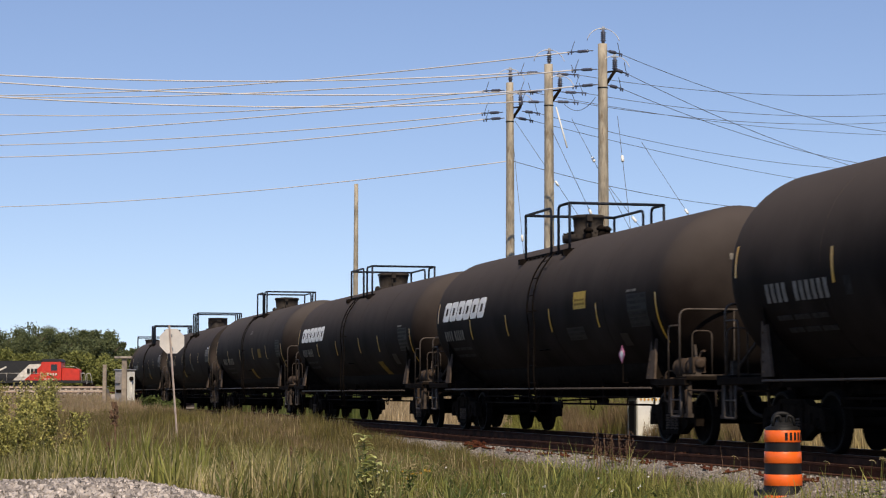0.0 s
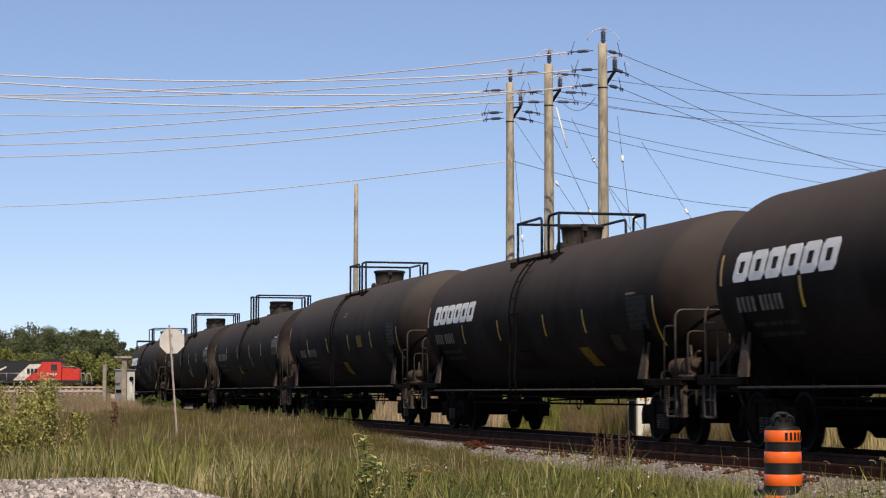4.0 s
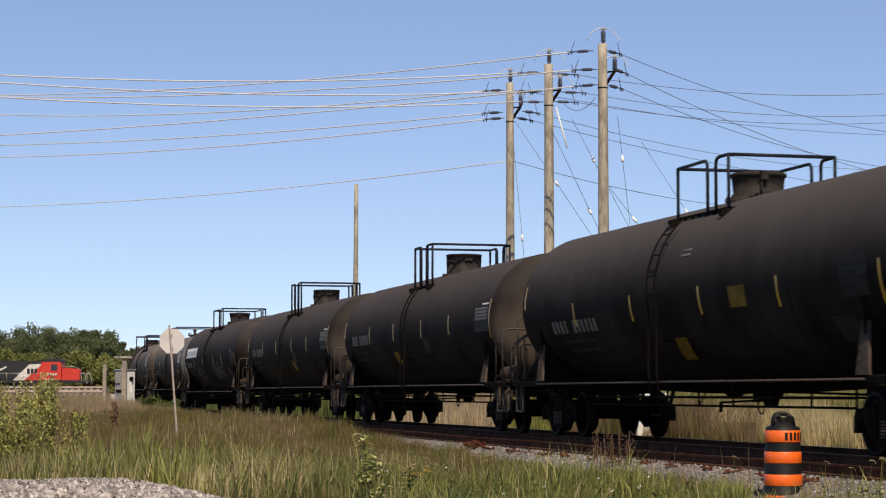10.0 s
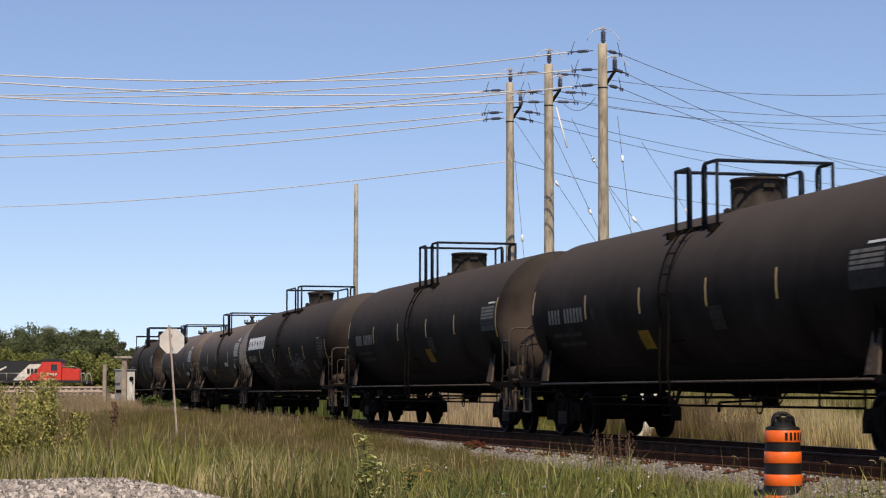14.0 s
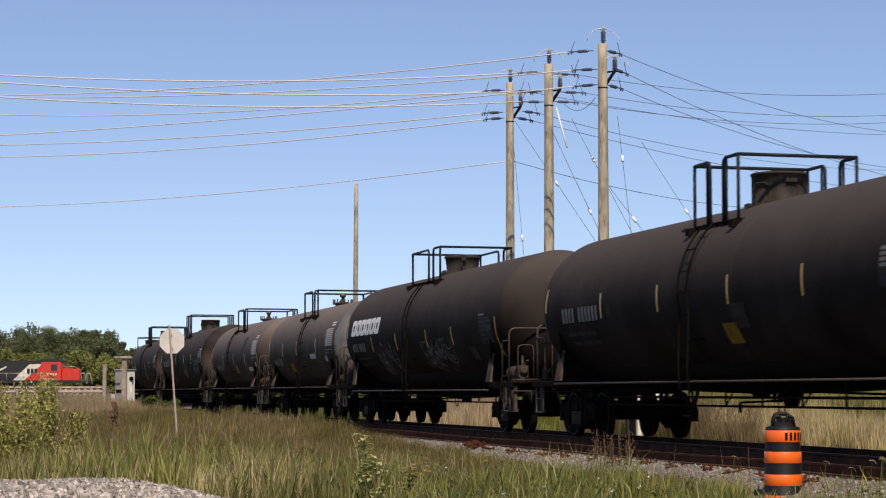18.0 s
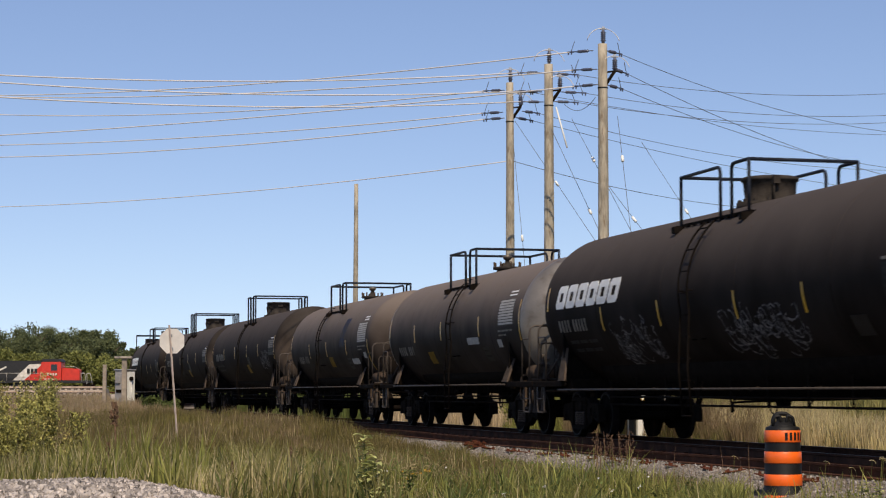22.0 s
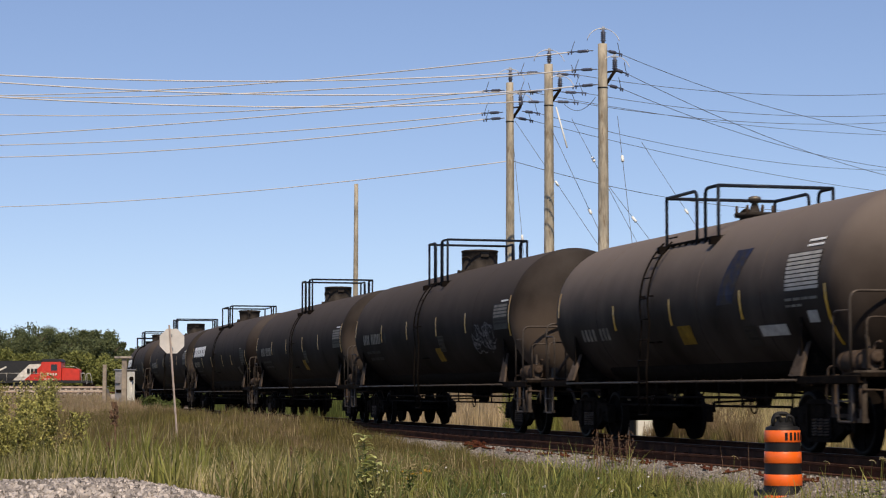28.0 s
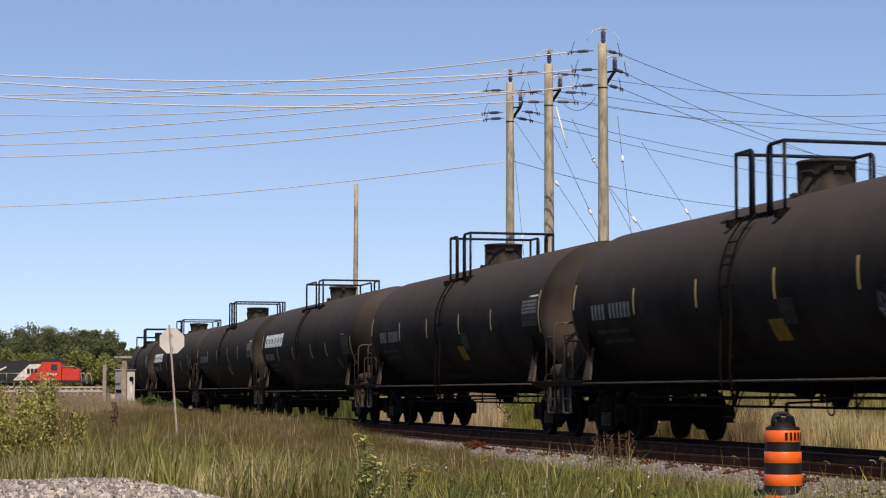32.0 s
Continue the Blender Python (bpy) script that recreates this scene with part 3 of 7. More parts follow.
def add_truck(car, x):
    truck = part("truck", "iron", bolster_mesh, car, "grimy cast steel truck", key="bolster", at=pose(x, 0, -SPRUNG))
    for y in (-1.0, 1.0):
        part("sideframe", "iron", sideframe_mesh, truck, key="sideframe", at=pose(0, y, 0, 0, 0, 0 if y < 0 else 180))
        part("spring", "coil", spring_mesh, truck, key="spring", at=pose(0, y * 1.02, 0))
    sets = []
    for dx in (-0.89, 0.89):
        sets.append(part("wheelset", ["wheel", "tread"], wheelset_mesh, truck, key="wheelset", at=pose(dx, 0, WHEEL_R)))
    return sets


def end_frame_mesh(k, sgn):
    """Stub sill, bolster, striker and walkway plate at one end."""
    def build(bm):
        xe = sgn * (k["L"] / 2 - 0.55)
        xt = truck_at(k, sgn)
        box(bm, ((xe + xt * 0.86) / 2, 0, 0.93), (abs(xe - xt * 0.86), 0.4, 0.32))
        box(bm, (xt, 0, 1.0), (0.34, 2.6, 0.2))
        box(bm, (xe, 0, 0.92), (0.16, 0.62, 0.44))
        xr = rail_at(k, sgn)
        box(bm, (xr + sgn * 0.1, 0, 1.06), (0.5, 2.9, 0.07))
        for y in (-1.42, 1.42):
            box(bm, ((xr + sgn * 0.3 + xt) / 2, y, 1.0), (abs(xr + sgn * 0.3 - xt), 0.09, 0.12))
        bevelled(bm, 0.012)
    return build


def coupler_mesh(k, sgn):
    def build(bm):
        xe = sgn * (k["L"] / 2 - 0.55)
        box(bm, (xe + sgn * 0.2, 0, 0.88), (0.4, 0.17, 0.2))
        prism(bm, [(xe + sgn * a, 0.88 + b) for a, b in ((0.35, -0.15), (0.56, -0.13), (0.6, 0.1), (0.38, 0.16))], -0.18, 0.14)
        tube(bm, [(xe + sgn * 0.02, 0.45, 0.82), (xe + sgn * 0.2, 0.42, 0.55), (xe + sgn * 0.42, 0.3, 0.42), (xe + sgn * 0.6, 0.2, 0.55)], 0.03, 6)
        xr = rail_at(k, sgn) + sgn * 0.3
        tube(bm, [(xr, -1.4, 0.86), (xe + sgn * 0.06, -0.3, 0.84)], 0.018, 6)
        tube(bm, rounded([(xr, -1.42, 0.86), (xr + sgn * 0.04, -1.46, 0.86), (xr + sgn * 0.04, -1.46, 0.6)], 0.06), 0.018, 6)
    return build


def saddle_mesh(k, sgn, y):
    """The brown cradle plate and its gusset under one end of the shell."""
    def build(bm):
        xt = truck_at(k, sgn)
        R, zc = k["R"], k["zc"]
        out = []
        for i in range(7):
            a = math.radians(-78 + 60 * i / 6)
            out.append((y * (R + 0.012) * math.cos(a), zc + (R + 0.012) * math.sin(a)))
        outline = [(y * 1.38, 1.02)] + out[::-1] + [(y * 0.3, 1.02)]
        n = len(outline)
        lo = [bm.verts.new((xt - 0.04, p, q)) for p, q in outline]
        hi = [bm.verts.new((xt + 0.04, p, q)) for p, q in outline]
        bm.faces.new(lo)
        bm.faces.new(hi[::-1])
        for i in range(n):
            bm.faces.new((lo[i], hi[i], hi[(i + 1) % n], lo[(i + 1) % n]))
    return build


def flange_mesh(k, sgn, y):
    """The mud-splashed gusset plate along a cradle's outer edge, leaning in to the shell, with a row of rivets."""
    def build(bm):
        xt, zc = truck_at(k, sgn), k["zc"]
        zt = zc - 0.8
        yt = math.sqrt((k["R"] + 0.05) ** 2 - 0.8 ** 2)
        low = [(xt - 0.2, 1.06), (xt + 0.2, 1.06), (xt + 0.07, zt), (xt - 0.12, zt + 0.06)]
        rows = []
        for lift in (0.0, 0.04):
            ring = []
            for x, z in low:
                f = (z - 1.06) / (zt - 1.06)
                ring.append(bm.verts.new((x, y * (1.44 + (yt - 1.44) * min(1, f) + lift), z)))
            rows.append(ring)
        bm.faces.new(rows[0])
        bm.faces.new(rows[1][::-1])
        for i in range(4):
            bm.faces.new((rows[0][i], rows[0][(i + 1) % 4], rows[1][(i + 1) % 4], rows[1][i]))
        for i in range(5):
            f = 0.1 + 0.19 * i
            box(bm, (xt - 0.11 + 0.05 * f, y * (1.48 + (yt - 1.44) * f), 1.06 + (zt - 1.06) * f), (0.035, 0.03, 0.035))
    return build


def end_rail_mesh(k, sgn):
    """Bent pipe handrail across the end with its drop legs."""
    def build(bm):
        xe = rail_at(k, sgn)
        zt = k.get("hz", 2.22)
        tube(bm, rounded([(xe, -1.43, 1.05), (xe, -1.43, zt), (xe, 1.43, zt), (xe, 1.43, 1.05)], 0.16), 0.02, 8)
        for y in (-0.45, 0.45):
            tube(bm, [(xe, y, 1.08), (xe, y, zt)], 0.014, 6)
        for y in (-1.43, 1.43):
            xs = xe - sgn * 0.53
            tube(bm, rounded([(xe - sgn * 0.02, y, 1.95), (xs, y, 1.95), (xs, y, 1.05)], 0.12), 0.016, 6)
            # step stirrup under the sill
            tube(bm, rounded([(xe + sgn * 0.05, y, 1.0), (xe + sgn * 0.05, y, 0.42), (xe - sgn * 0.4, y, 0.42), (xe - sgn * 0.4, y, 1.0)], 0.05), 0.018, 6)
            tube(bm, [(xe + sgn * 0.05, y, 0.7), (xe - sgn * 0.4, y, 0.7)], 0.014, 6)
    return build


def brake_gear_mesh(k):
    """Reservoir with its end caps, control valve, pipe elbows and bracket on the front platform."""
    def build(bm):
        xb = rail_at(k, 1) - 0.35
        lathe(bm, [(xb - 0.52, 0.05), (xb - 0.5, 0.12), (xb - 0.42, 0.155), (xb - 0.1, 0.16), (xb + 0.16, 0.155), (xb + 0.25, 0.11), (xb + 0.27, 0.04)], 16, "x", (0, -1.12, 1.25))
        for dx in (-0.36, 0.1):
            lathe(bm, [(xb + dx, 0.15), (xb + dx + 0.005, 0.172), (xb + dx + 0.035, 0.172), (xb + dx + 0.04, 0.15)], 16, "x", (0, -1.12, 1.25))
            box(bm, (xb + dx + 0.02, -1.12, 1.08), (0.06, 0.2, 0.12))
        box(bm, (xb + 0.5, -1.18, 1.28), (0.2, 0.22, 0.26))
        lathe(bm, [(xb + 0.6, 0.09), (xb + 0.66, 0.09), (xb + 0.69, 0.05)], 12, "x", (0, -1.18, 1.3))
        tube(bm, rounded([(xb + 0.2, -1.12, 1.25), (xb + 0.34, -1.12, 1.25), (xb + 0.34, -1.05, 1.5), (xb + 0.5, -1.05, 1.52)], 0.08), 0.022, 6)
        tube(bm, rounded([(xb - 0.45, -1.25, 1.2), (xb - 0.6, -1.32, 1.18), (xb - 0.62, -1.34, 0.7), (xb - 0.2, -1.34, 0.62)], 0.1), 0.02, 6)
        for dx in (-0.42, 0.1):
            box(bm, (xb + dx, -1.3, 0.78), (0.09, 0.07, 0.6))
        box(bm, (xb - 0.16, -1.3, 0.5), (0.6, 0.08, 0.05))
    return build


def end_post_mesh(k, sgn):
    """Uprights that carry the end platform, with a slanted brace, cut levers and the hanging hose."""
    def build(bm):
        xe = rail_at(k, sgn)
        for y, dx in ((-1.36, -0.1), (-1.36, 0.22), (1.36, -0.1), (1.36, 0.22)):
            box(bm, (xe + sgn * dx, y, 0.74), (0.1, 0.07, 0.62))
            box(bm, (xe + sgn * dx, y, 0.44), (0.16, 0.1, 0.06))
        for y in (-1.2, 1.2):
            tube(bm, [(xe + sgn * 0.25, y, 1.1), (xe - sgn * 0.32, y * 0.86, 1.62)], 0.026, 6)
            box(bm, (xe + sgn * 0.2, y, 1.2), (0.12, 0.1, 0.26))
        # narrow grab hoop inside the corner post
        tube(bm, rounded([(xe + sgn * 0.24, -1.3, 1.05), (xe + sgn * 0.24, -1.3, 1.85), (xe + sgn * 0.24, -0.95, 1.85), (xe + sgn * 0.24, -0.95, 1.05)], 0.1), 0.015, 6)
        # air hose
        tube(bm, rounded([(xe + sgn * 0.3, -0.55, 0.9), (xe + sgn * 0.5, -0.5, 0.86), (xe + sgn * 0.6, -0.42, 0.5), (xe + sgn * 0.9, -0.3, 0.42)], 0.16), 0.028, 6)
        # walkway treads
        for i in range(5):
            box(bm, (xe - sgn * (0.08 - 0.09 * i), 0, 1.11), (0.035, 2.7, 0.03))
    return build


def brake_wheel_mesh(k):
    def build(bm):
        x = rail_at(k, 1) + 0.12
        tube(bm, [(x, 0.6, 1.05), (x, 0.6, 2.0)], 0.03, 6)
        lathe(bm, [(x + 0.04, 0.27), (x + 0.07, 0.28), (x + 0.1, 0.27)], 18, "x", (0, 0.6, 1.95))
    return build


def belly_mesh(k):
    """The lower jacket of the shell, which sinks a little towards the outlet in the middle."""
    def build(bm):
        a, b = k["trucks"][0] + 0.9, k["trucks"][1] - 0.9
        w = 0.95
        edge = k["zc"] - math.sqrt(k["R"] ** 2 - w * w) + 0.02
        rings = []
        for i in range(17):
            u = i / 16
            zb = k.get("sill", 1.0) - 0.07 - 0.13 * math.sin(math.pi * u)
            rings.append([bm.verts.new((a + (b - a) * u, w * math.cos(q), edge - (edge - zb) * math.sin(q))) for q in (math.pi * j / 14 for j in range(15))])
        for r0, r1 in zip(rings, rings[1:]):
            for j in range(14):
                bm.faces.new((r0[j], r0[j + 1], r1[j + 1], r1[j])).smooth = True
        bm.faces.new(rings[0])
        bm.faces.new(rings[-1][::-1])
    return build


def under_gear_mesh(k):
    """Rods, pipes and hangers slung under the middle of the shell."""
    def build(bm):
        a, b = k["trucks"][0] + 1.35, k["trucks"][1] - 1.35
        low = 0.6
        for y, z in ((-0.9, low), (-0.9, low + 0.14), (0.75, 0.74)):
            tube(bm, [(a, y, z), (b, y, z)], 0.022, 6)
        n = 9
        for i in range(n):
            x = a + (b - a) * i / (n - 1)
            tube(bm, [(x, -0.9, low), (x, -0.9, 1.1)], 0.02, 5)
            tube(bm, [(x, -0.9, 1.0), (x, -0.3, 1.0)], 0.018, 5)
        for i in range(0, n - 1, 2):
            x = a + (b - a) * i / (n - 1)
            tube(bm, [(x, -0.9, low), (x + 0.35, -0.9, low + 0.26)], 0.014, 5)
        # stub sills behind the trucks, brake cylinder and levers between
        for x0, x1 in ((a - 1.4, a + 0.9), (b - 0.9, b + 1.4)):
            box(bm, ((x0 + x1) / 2, 0, 0.92), (x1 - x0, 0.62, 0.24))
        lever = a + (b - a) * 0.33
        tube(bm, [(lever, 0.5, 0.86), (lever + 0.5, 0.5, 0.86)], 0.11, 12)
        tube(bm, [(lever + 0.5, 0.5, 0.86), (b, 0.3, 0.76)], 0.02, 5)
        prism(bm, [(lever - 0.5, 0.6), (lever - 0.42, 0.58), (lever - 0.1, 1.0), (lever - 0.2, 1.02)], -0.5, -0.46)
        # bottom outlet valve with its skid, handle and hanging chain
        xo = k["px"] + 0.6
        lathe(bm, [(0.58, 0.09), (0.62, 0.13), (0.7, 0.13), (0.74, 0.2), (0.95, 0.24), (1.1, 0.3)], 14, "z", (xo, 0, 0))
        prism(bm, [(xo - 0.5, 1.0), (xo - 0.25, 0.66), (xo + 0.25, 0.66), (xo + 0.5, 1.0)], -0.03, 0.03)
        for dx in (-0.32, -0.12, 0.1, 0.3):
            tube(bm, [(xo + dx, -0.16, 1.0), (xo + dx, -0.16, 0.66)], 0.035, 6)
        tube(bm, [(xo, 0, 0.7), (xo, -0.9, 0.66)], 0.02, 6)
        tube(bm, [(xo, -0.9, 0.66), (xo, -0.9, 0.5)], 0.03, 6)
        tube(bm, rounded([(xo + 0.35, -0.4, 0.95), (xo + 0.38, -0.4, 0.5), (xo + 0.62, -0.4, 0.46), (xo + 0.72, -0.4, 0.95)], 0.14), 0.014, 5)
    return build


def side_sill_mesh(k):
    def build(bm):
        a, b = k["trucks"][0] - 0.1, k["trucks"][1] + 0.1
        z = k.get("sill", 1.0)
        tube(bm, [(a, -1.5, z), (b, -1.5, z)], 0.019, 8)
        tube(bm, [(a, 1.5, z), (b, 1.5, z)], 0.03, 8)
    return build


def bracket_mesh(bm):
    tube(bm, [(0, 0, 0), (0.0, 0.12, 0.03)], 0.012, 5)
    box(bm, (0, 0, -0.025), (0.035, 0.04, 0.04))


def ladder_rails_mesh(k):
    def build(bm):
        for dx in (-0.2, 0.2):
            pts = [(k["lx"] + dx, -1.53, 0.42), (k["lx"] + dx, -1.55 if k["R"] < 1.5 else -1.6, 1.2)]
            r = k["R"] + 0.1
            for i in range(12):
                a = math.radians(-12 + 58 * i / 11)
                pts.append((k["lx"] + dx, -r * math.cos(a), k["zc"] + r * math.sin(a)))
            tube(bm, pts, 0.018, 6)
            tube(bm, [(k["lx"] + dx, -1.53, 0.44), (k["lx"] + dx + 0.42, -1.5, 0.99)], 0.013, 5)
        for z in (1.7, 2.5):
            a = math.asin((z - k["zc"]) / k["R"])
            for dx in (-0.2, 0.2):
                tube(bm, [(k["lx"] + dx, -(k["R"] - 0.02) * math.cos(a), z), (k["lx"] + dx, -(k["R"] + 0.1) * math.cos(a), z)], 0.014, 5)
    return build


def rung_mesh(bm):
    tube(bm, [(-0.2, 0, 0), (0.2, 0, 0)], 0.013, 6)


def platform_mesh(k):
    def build(bm):
        zp = k["zc"] + math.sqrt(k["R"] ** 2 - k["pw"] ** 2) + 0.06
        x0, x1 = k["px"] - k["ph"], k["px"] + k["ph"]
        for y in (-k["pw"] + 0.16, k["pw"] - 0.16):
            for j in range(5):
                box(bm, ((x0 + x1) / 2, y + (j - 2) * 0.075, zp), (x1 - x0 + 0.1, 0.03, 0.04))
            nx = max(4, int((x1 - x0) / 0.3))
            for i in range(nx + 1):
                box(bm, (x0 + (x1 - x0) * i / nx, y, zp - 0.035), (0.035, 0.36, 0.03))
        for x in (x0, x1):
            box(bm, (x, 0, zp - 0.03 + 0.0), (0.05, 2 * k["pw"] + 0.2, 0.05))
            for y in (-1, 1):
                box(bm, (x, y * (k["pw"] + 0.05), zp - 0.08), (0.12, 0.22, 0.12))
    return build


def handrail_mesh(k, which):
    """The two bent guard rails: which = -1 the rear one, 1 the front one."""
    def build(bm):
        zp = k["zc"] + math.sqrt(k["R"] ** 2 - k["pw"] ** 2) + 0.04
        zt, w = k["hand"], k["pw"]
        xe = k["px"] + which * k["ph"]
        runs = k.get("runs", (0.6, 0.24))
        run = 2 * k["ph"] * (runs[0] if which < 0 else runs[1])
        r = 0.03
        for y in (-w, w):
            tube(bm, [(xe, y, zp - 0.1), (xe, y, zt)], r, 8)
            if "runs" in k:
                tube(bm, [(xe - which * (run - 0.13), y, zp - 0.06), (xe - which * (run - 0.13), y, zt)], r * 0.85, 8)
            tube(bm, rounded([(xe, y, zt), (xe - which * run, y, zt), (xe - which * run, y, zp - 0.06)], 0.14), r, 8)
        tube(bm, [(xe, -w, zt), (xe, w, zt)], r, 8)
    return build


def dome_round_mesh(k):
    """A drum that flares upward, with a rimmed lid, hinge and catch."""
    def build(bm):
        z0 = k["zc"] + k["R"] - 0.05
        q = k.get("dome", 0.96)
        x = k["px"] + (0.15 if q > 0.8 else -0.3)
        z0 -= 0.11 if q > 0.8 else 0.0
        lathe(bm, [(z0, 0.56), (z0 + 0.15, 0.56), (z0 + 0.16, 0.43 * q), (z0 + 0.5, 0.47 * q), (z0 + 0.51, 0.5 * q), (z0 + 0.56, 0.5 * q), (z0 + 0.58, 0.46 * q), (z0 + 0.6, 0.2 * q)], 32, "z", (x, 0, 0))
        box(bm, (x - 0.5 * q, 0, z0 + 0.46), (0.22, 0.16, 0.1))
        box(bm, (x - 0.5 * q - 0.08, 0, z0 + 0.4), (0.05, 0.18, 0.14))
        box(bm, (x + 0.48 * q, -0.1, z0 + 0.5), (0.14, 0.12, 0.14))
        tube(bm, [(x + 0.5 * q, -0.14, z0 + 0.5), (x + 0.5 * q, -0.14, z0 + 0.12)], 0.018, 6)
        for a in range(14):
            t = 2 * math.pi * a / 14
            box(bm, (x + 0.51 * math.cos(t), 0.51 * math.sin(t), z0 + 0.17), (0.05, 0.05, 0.05))
    return build


def bolt_mesh(bm):
    tube(bm, [(0, 0, 0), (0, 0, 0.18)], 0.024, 6)


def valve_mesh(bm):
    tube(bm, [(0, 0, -0.06), (0, 0, 0.13)], 0.07, 10)
    lathe(bm, [(0.13, 0.1), (0.18, 0.1), (0.23, 0.04)], 10)


def dome_box_mesh(k):
    """A straight-sided protective housing on a bolted flange, with its hinged cover and handle."""
    def build(bm):
        z0 = k["zc"] + k["R"] - 0.17
        x = k["px"] + 0.2
        lathe(bm, [(z0, 0.58), (z0 + 0.09, 0.58), (z0 + 0.1, 0.52), (z0 + 0.13, 0.52), (z0 + 0.14, 0.455), (z0 + 0.6, 0.46), (z0 + 0.605, 0.475), (z0 + 0.635, 0.475), (z0 + 0.65, 0.44)], 30, "z", (x, 0, 0))
        for a in range(16):
            t = 2 * math.pi * a / 16
            box(bm, (x + 0.545 * math.cos(t), 0.545 * math.sin(t), z0 + 0.11), (0.05, 0.05, 0.06))
        tube(bm, rounded([(x + 0.1, -0.47, z0 + 0.3), (x + 0.1, -0.5, z0 + 0.46), (x + 0.34, -0.36, z0 + 0.46), (x + 0.34, -0.34, z0 + 0.3)], 0.08), 0.016, 6)
        box(bm, (x + 0.46, 0.0, z0 + 0.52), (0.1, 0.2, 0.12))
        tube(bm, [(x + 0.6, -0.2, z0 + 0.02), (x + 0.6, -0.2, z0 + 0.16)], 0.06, 8)
    return build


def dome_valve_mesh(k):
    def build(bm):
        z0 = k["zc"] + k["R"] - 0.1
        x = k["px"] + 0.3
        lathe(bm, [(z0, 0.26), (z0 + 0.12, 0.26), (z0 + 0.13, 0.35), (z0 + 0.19, 0.35), (z0 + 0.2, 0.26), (z0 + 0.22, 0.09), (z0 + 0.36, 0.05), (z0 + 0.39, 0.1), (z0 + 0.44, 0.11), (z0 + 0.46, 0.04)], 20, "z", (x, 0, 0))
    return build


def block_mesh(k, x0, z0, w, h, slant=0.12):
    """One plain slanted block with clipped corners and a slot through it."""
    def build(bm):
        def ring(inset_x, inset_z, cut):
            a, b, c, d = inset_x, w - inset_x, inset_z, h - inset_z
            out = [(a + cut, c), (b - cut, c), (b, c + cut), (b, d - cut), (b - cut, d), (a + cut, d), (a, d - cut), (a, c + cut)]
            vs = []
            for u, q in out:
                z = z0 + q
                vs.append((x0 + u + slant * q / h, math.asin((z - k["zc"]) / k["R"])))
            return vs
        outer, inner = ring(0, 0, 0.07), ring(w * 0.32, h * 0.3, 0.02)
        rows = [[bm.verts.new(on_shell(k, x, a, lift)) for x, a in r] for r, lift in ((outer, 0.002), (outer, 0.009), (inner, 0.009), (inner, 0.002))]
        for p, q in zip(rows, rows[1:]):
            for i in range(8):
                bm.faces.new((p[i], p[(i + 1) % 8], q[(i + 1) % 8], q[i]))
    return build


def bars_mesh(k, rows):
    """Bars for lettering too worn to be read: rows of x0, x1, z0, z1, number of marks."""
    def build(bm):
        for x0, x1, z0, z1, count in rows:
            step = (x1 - x0) / count
            for i in range(count):
                g = 0.3 if count > 1 else 0
                shell_patch(bm, k, x0 + i * step, x0 + (i + 1 - g) * step, z0, z1, 0.008, 0, 2)
    return build


def scrawl_mesh(k, x0, x1, z0, z1, loops, seed):
    def build(bm):
        rnd = random.Random(seed)
        R = k["R"]
        for j in range(loops):
            cx, cz = rnd.uniform(x0, x1), rnd.uniform(z0, z1)
            rx, rz = rnd.uniform(0.1, 0.24), rnd.uniform(0.1, 0.26)
            ph = rnd.uniform(0, 6)
            turn = rnd.uniform(3, 6.5)
            prev = None
            for i in range(15):
                a = ph + turn * i / 14
                x = cx + rx * math.cos(a) + 0.3 * i / 14 * rnd.uniform(0.5, 1)
                z = min(z1 + 0.2, max(z0 - 0.2, cz + rz * math.sin(a)))
                ang = math.asin(max(-0.99, min(0.99, (z - k["zc"]) / R)))
                p, q = on_shell(k, x, ang, 0.007), on_shell(k, x + 0.02, ang + 0.02, 0.007)
                v = (bm.verts.new(p), bm.verts.new(q))
                if prev:
                    bm.faces.new((prev[0], v[0], v[1], prev[1]))
                prev = v
    return build


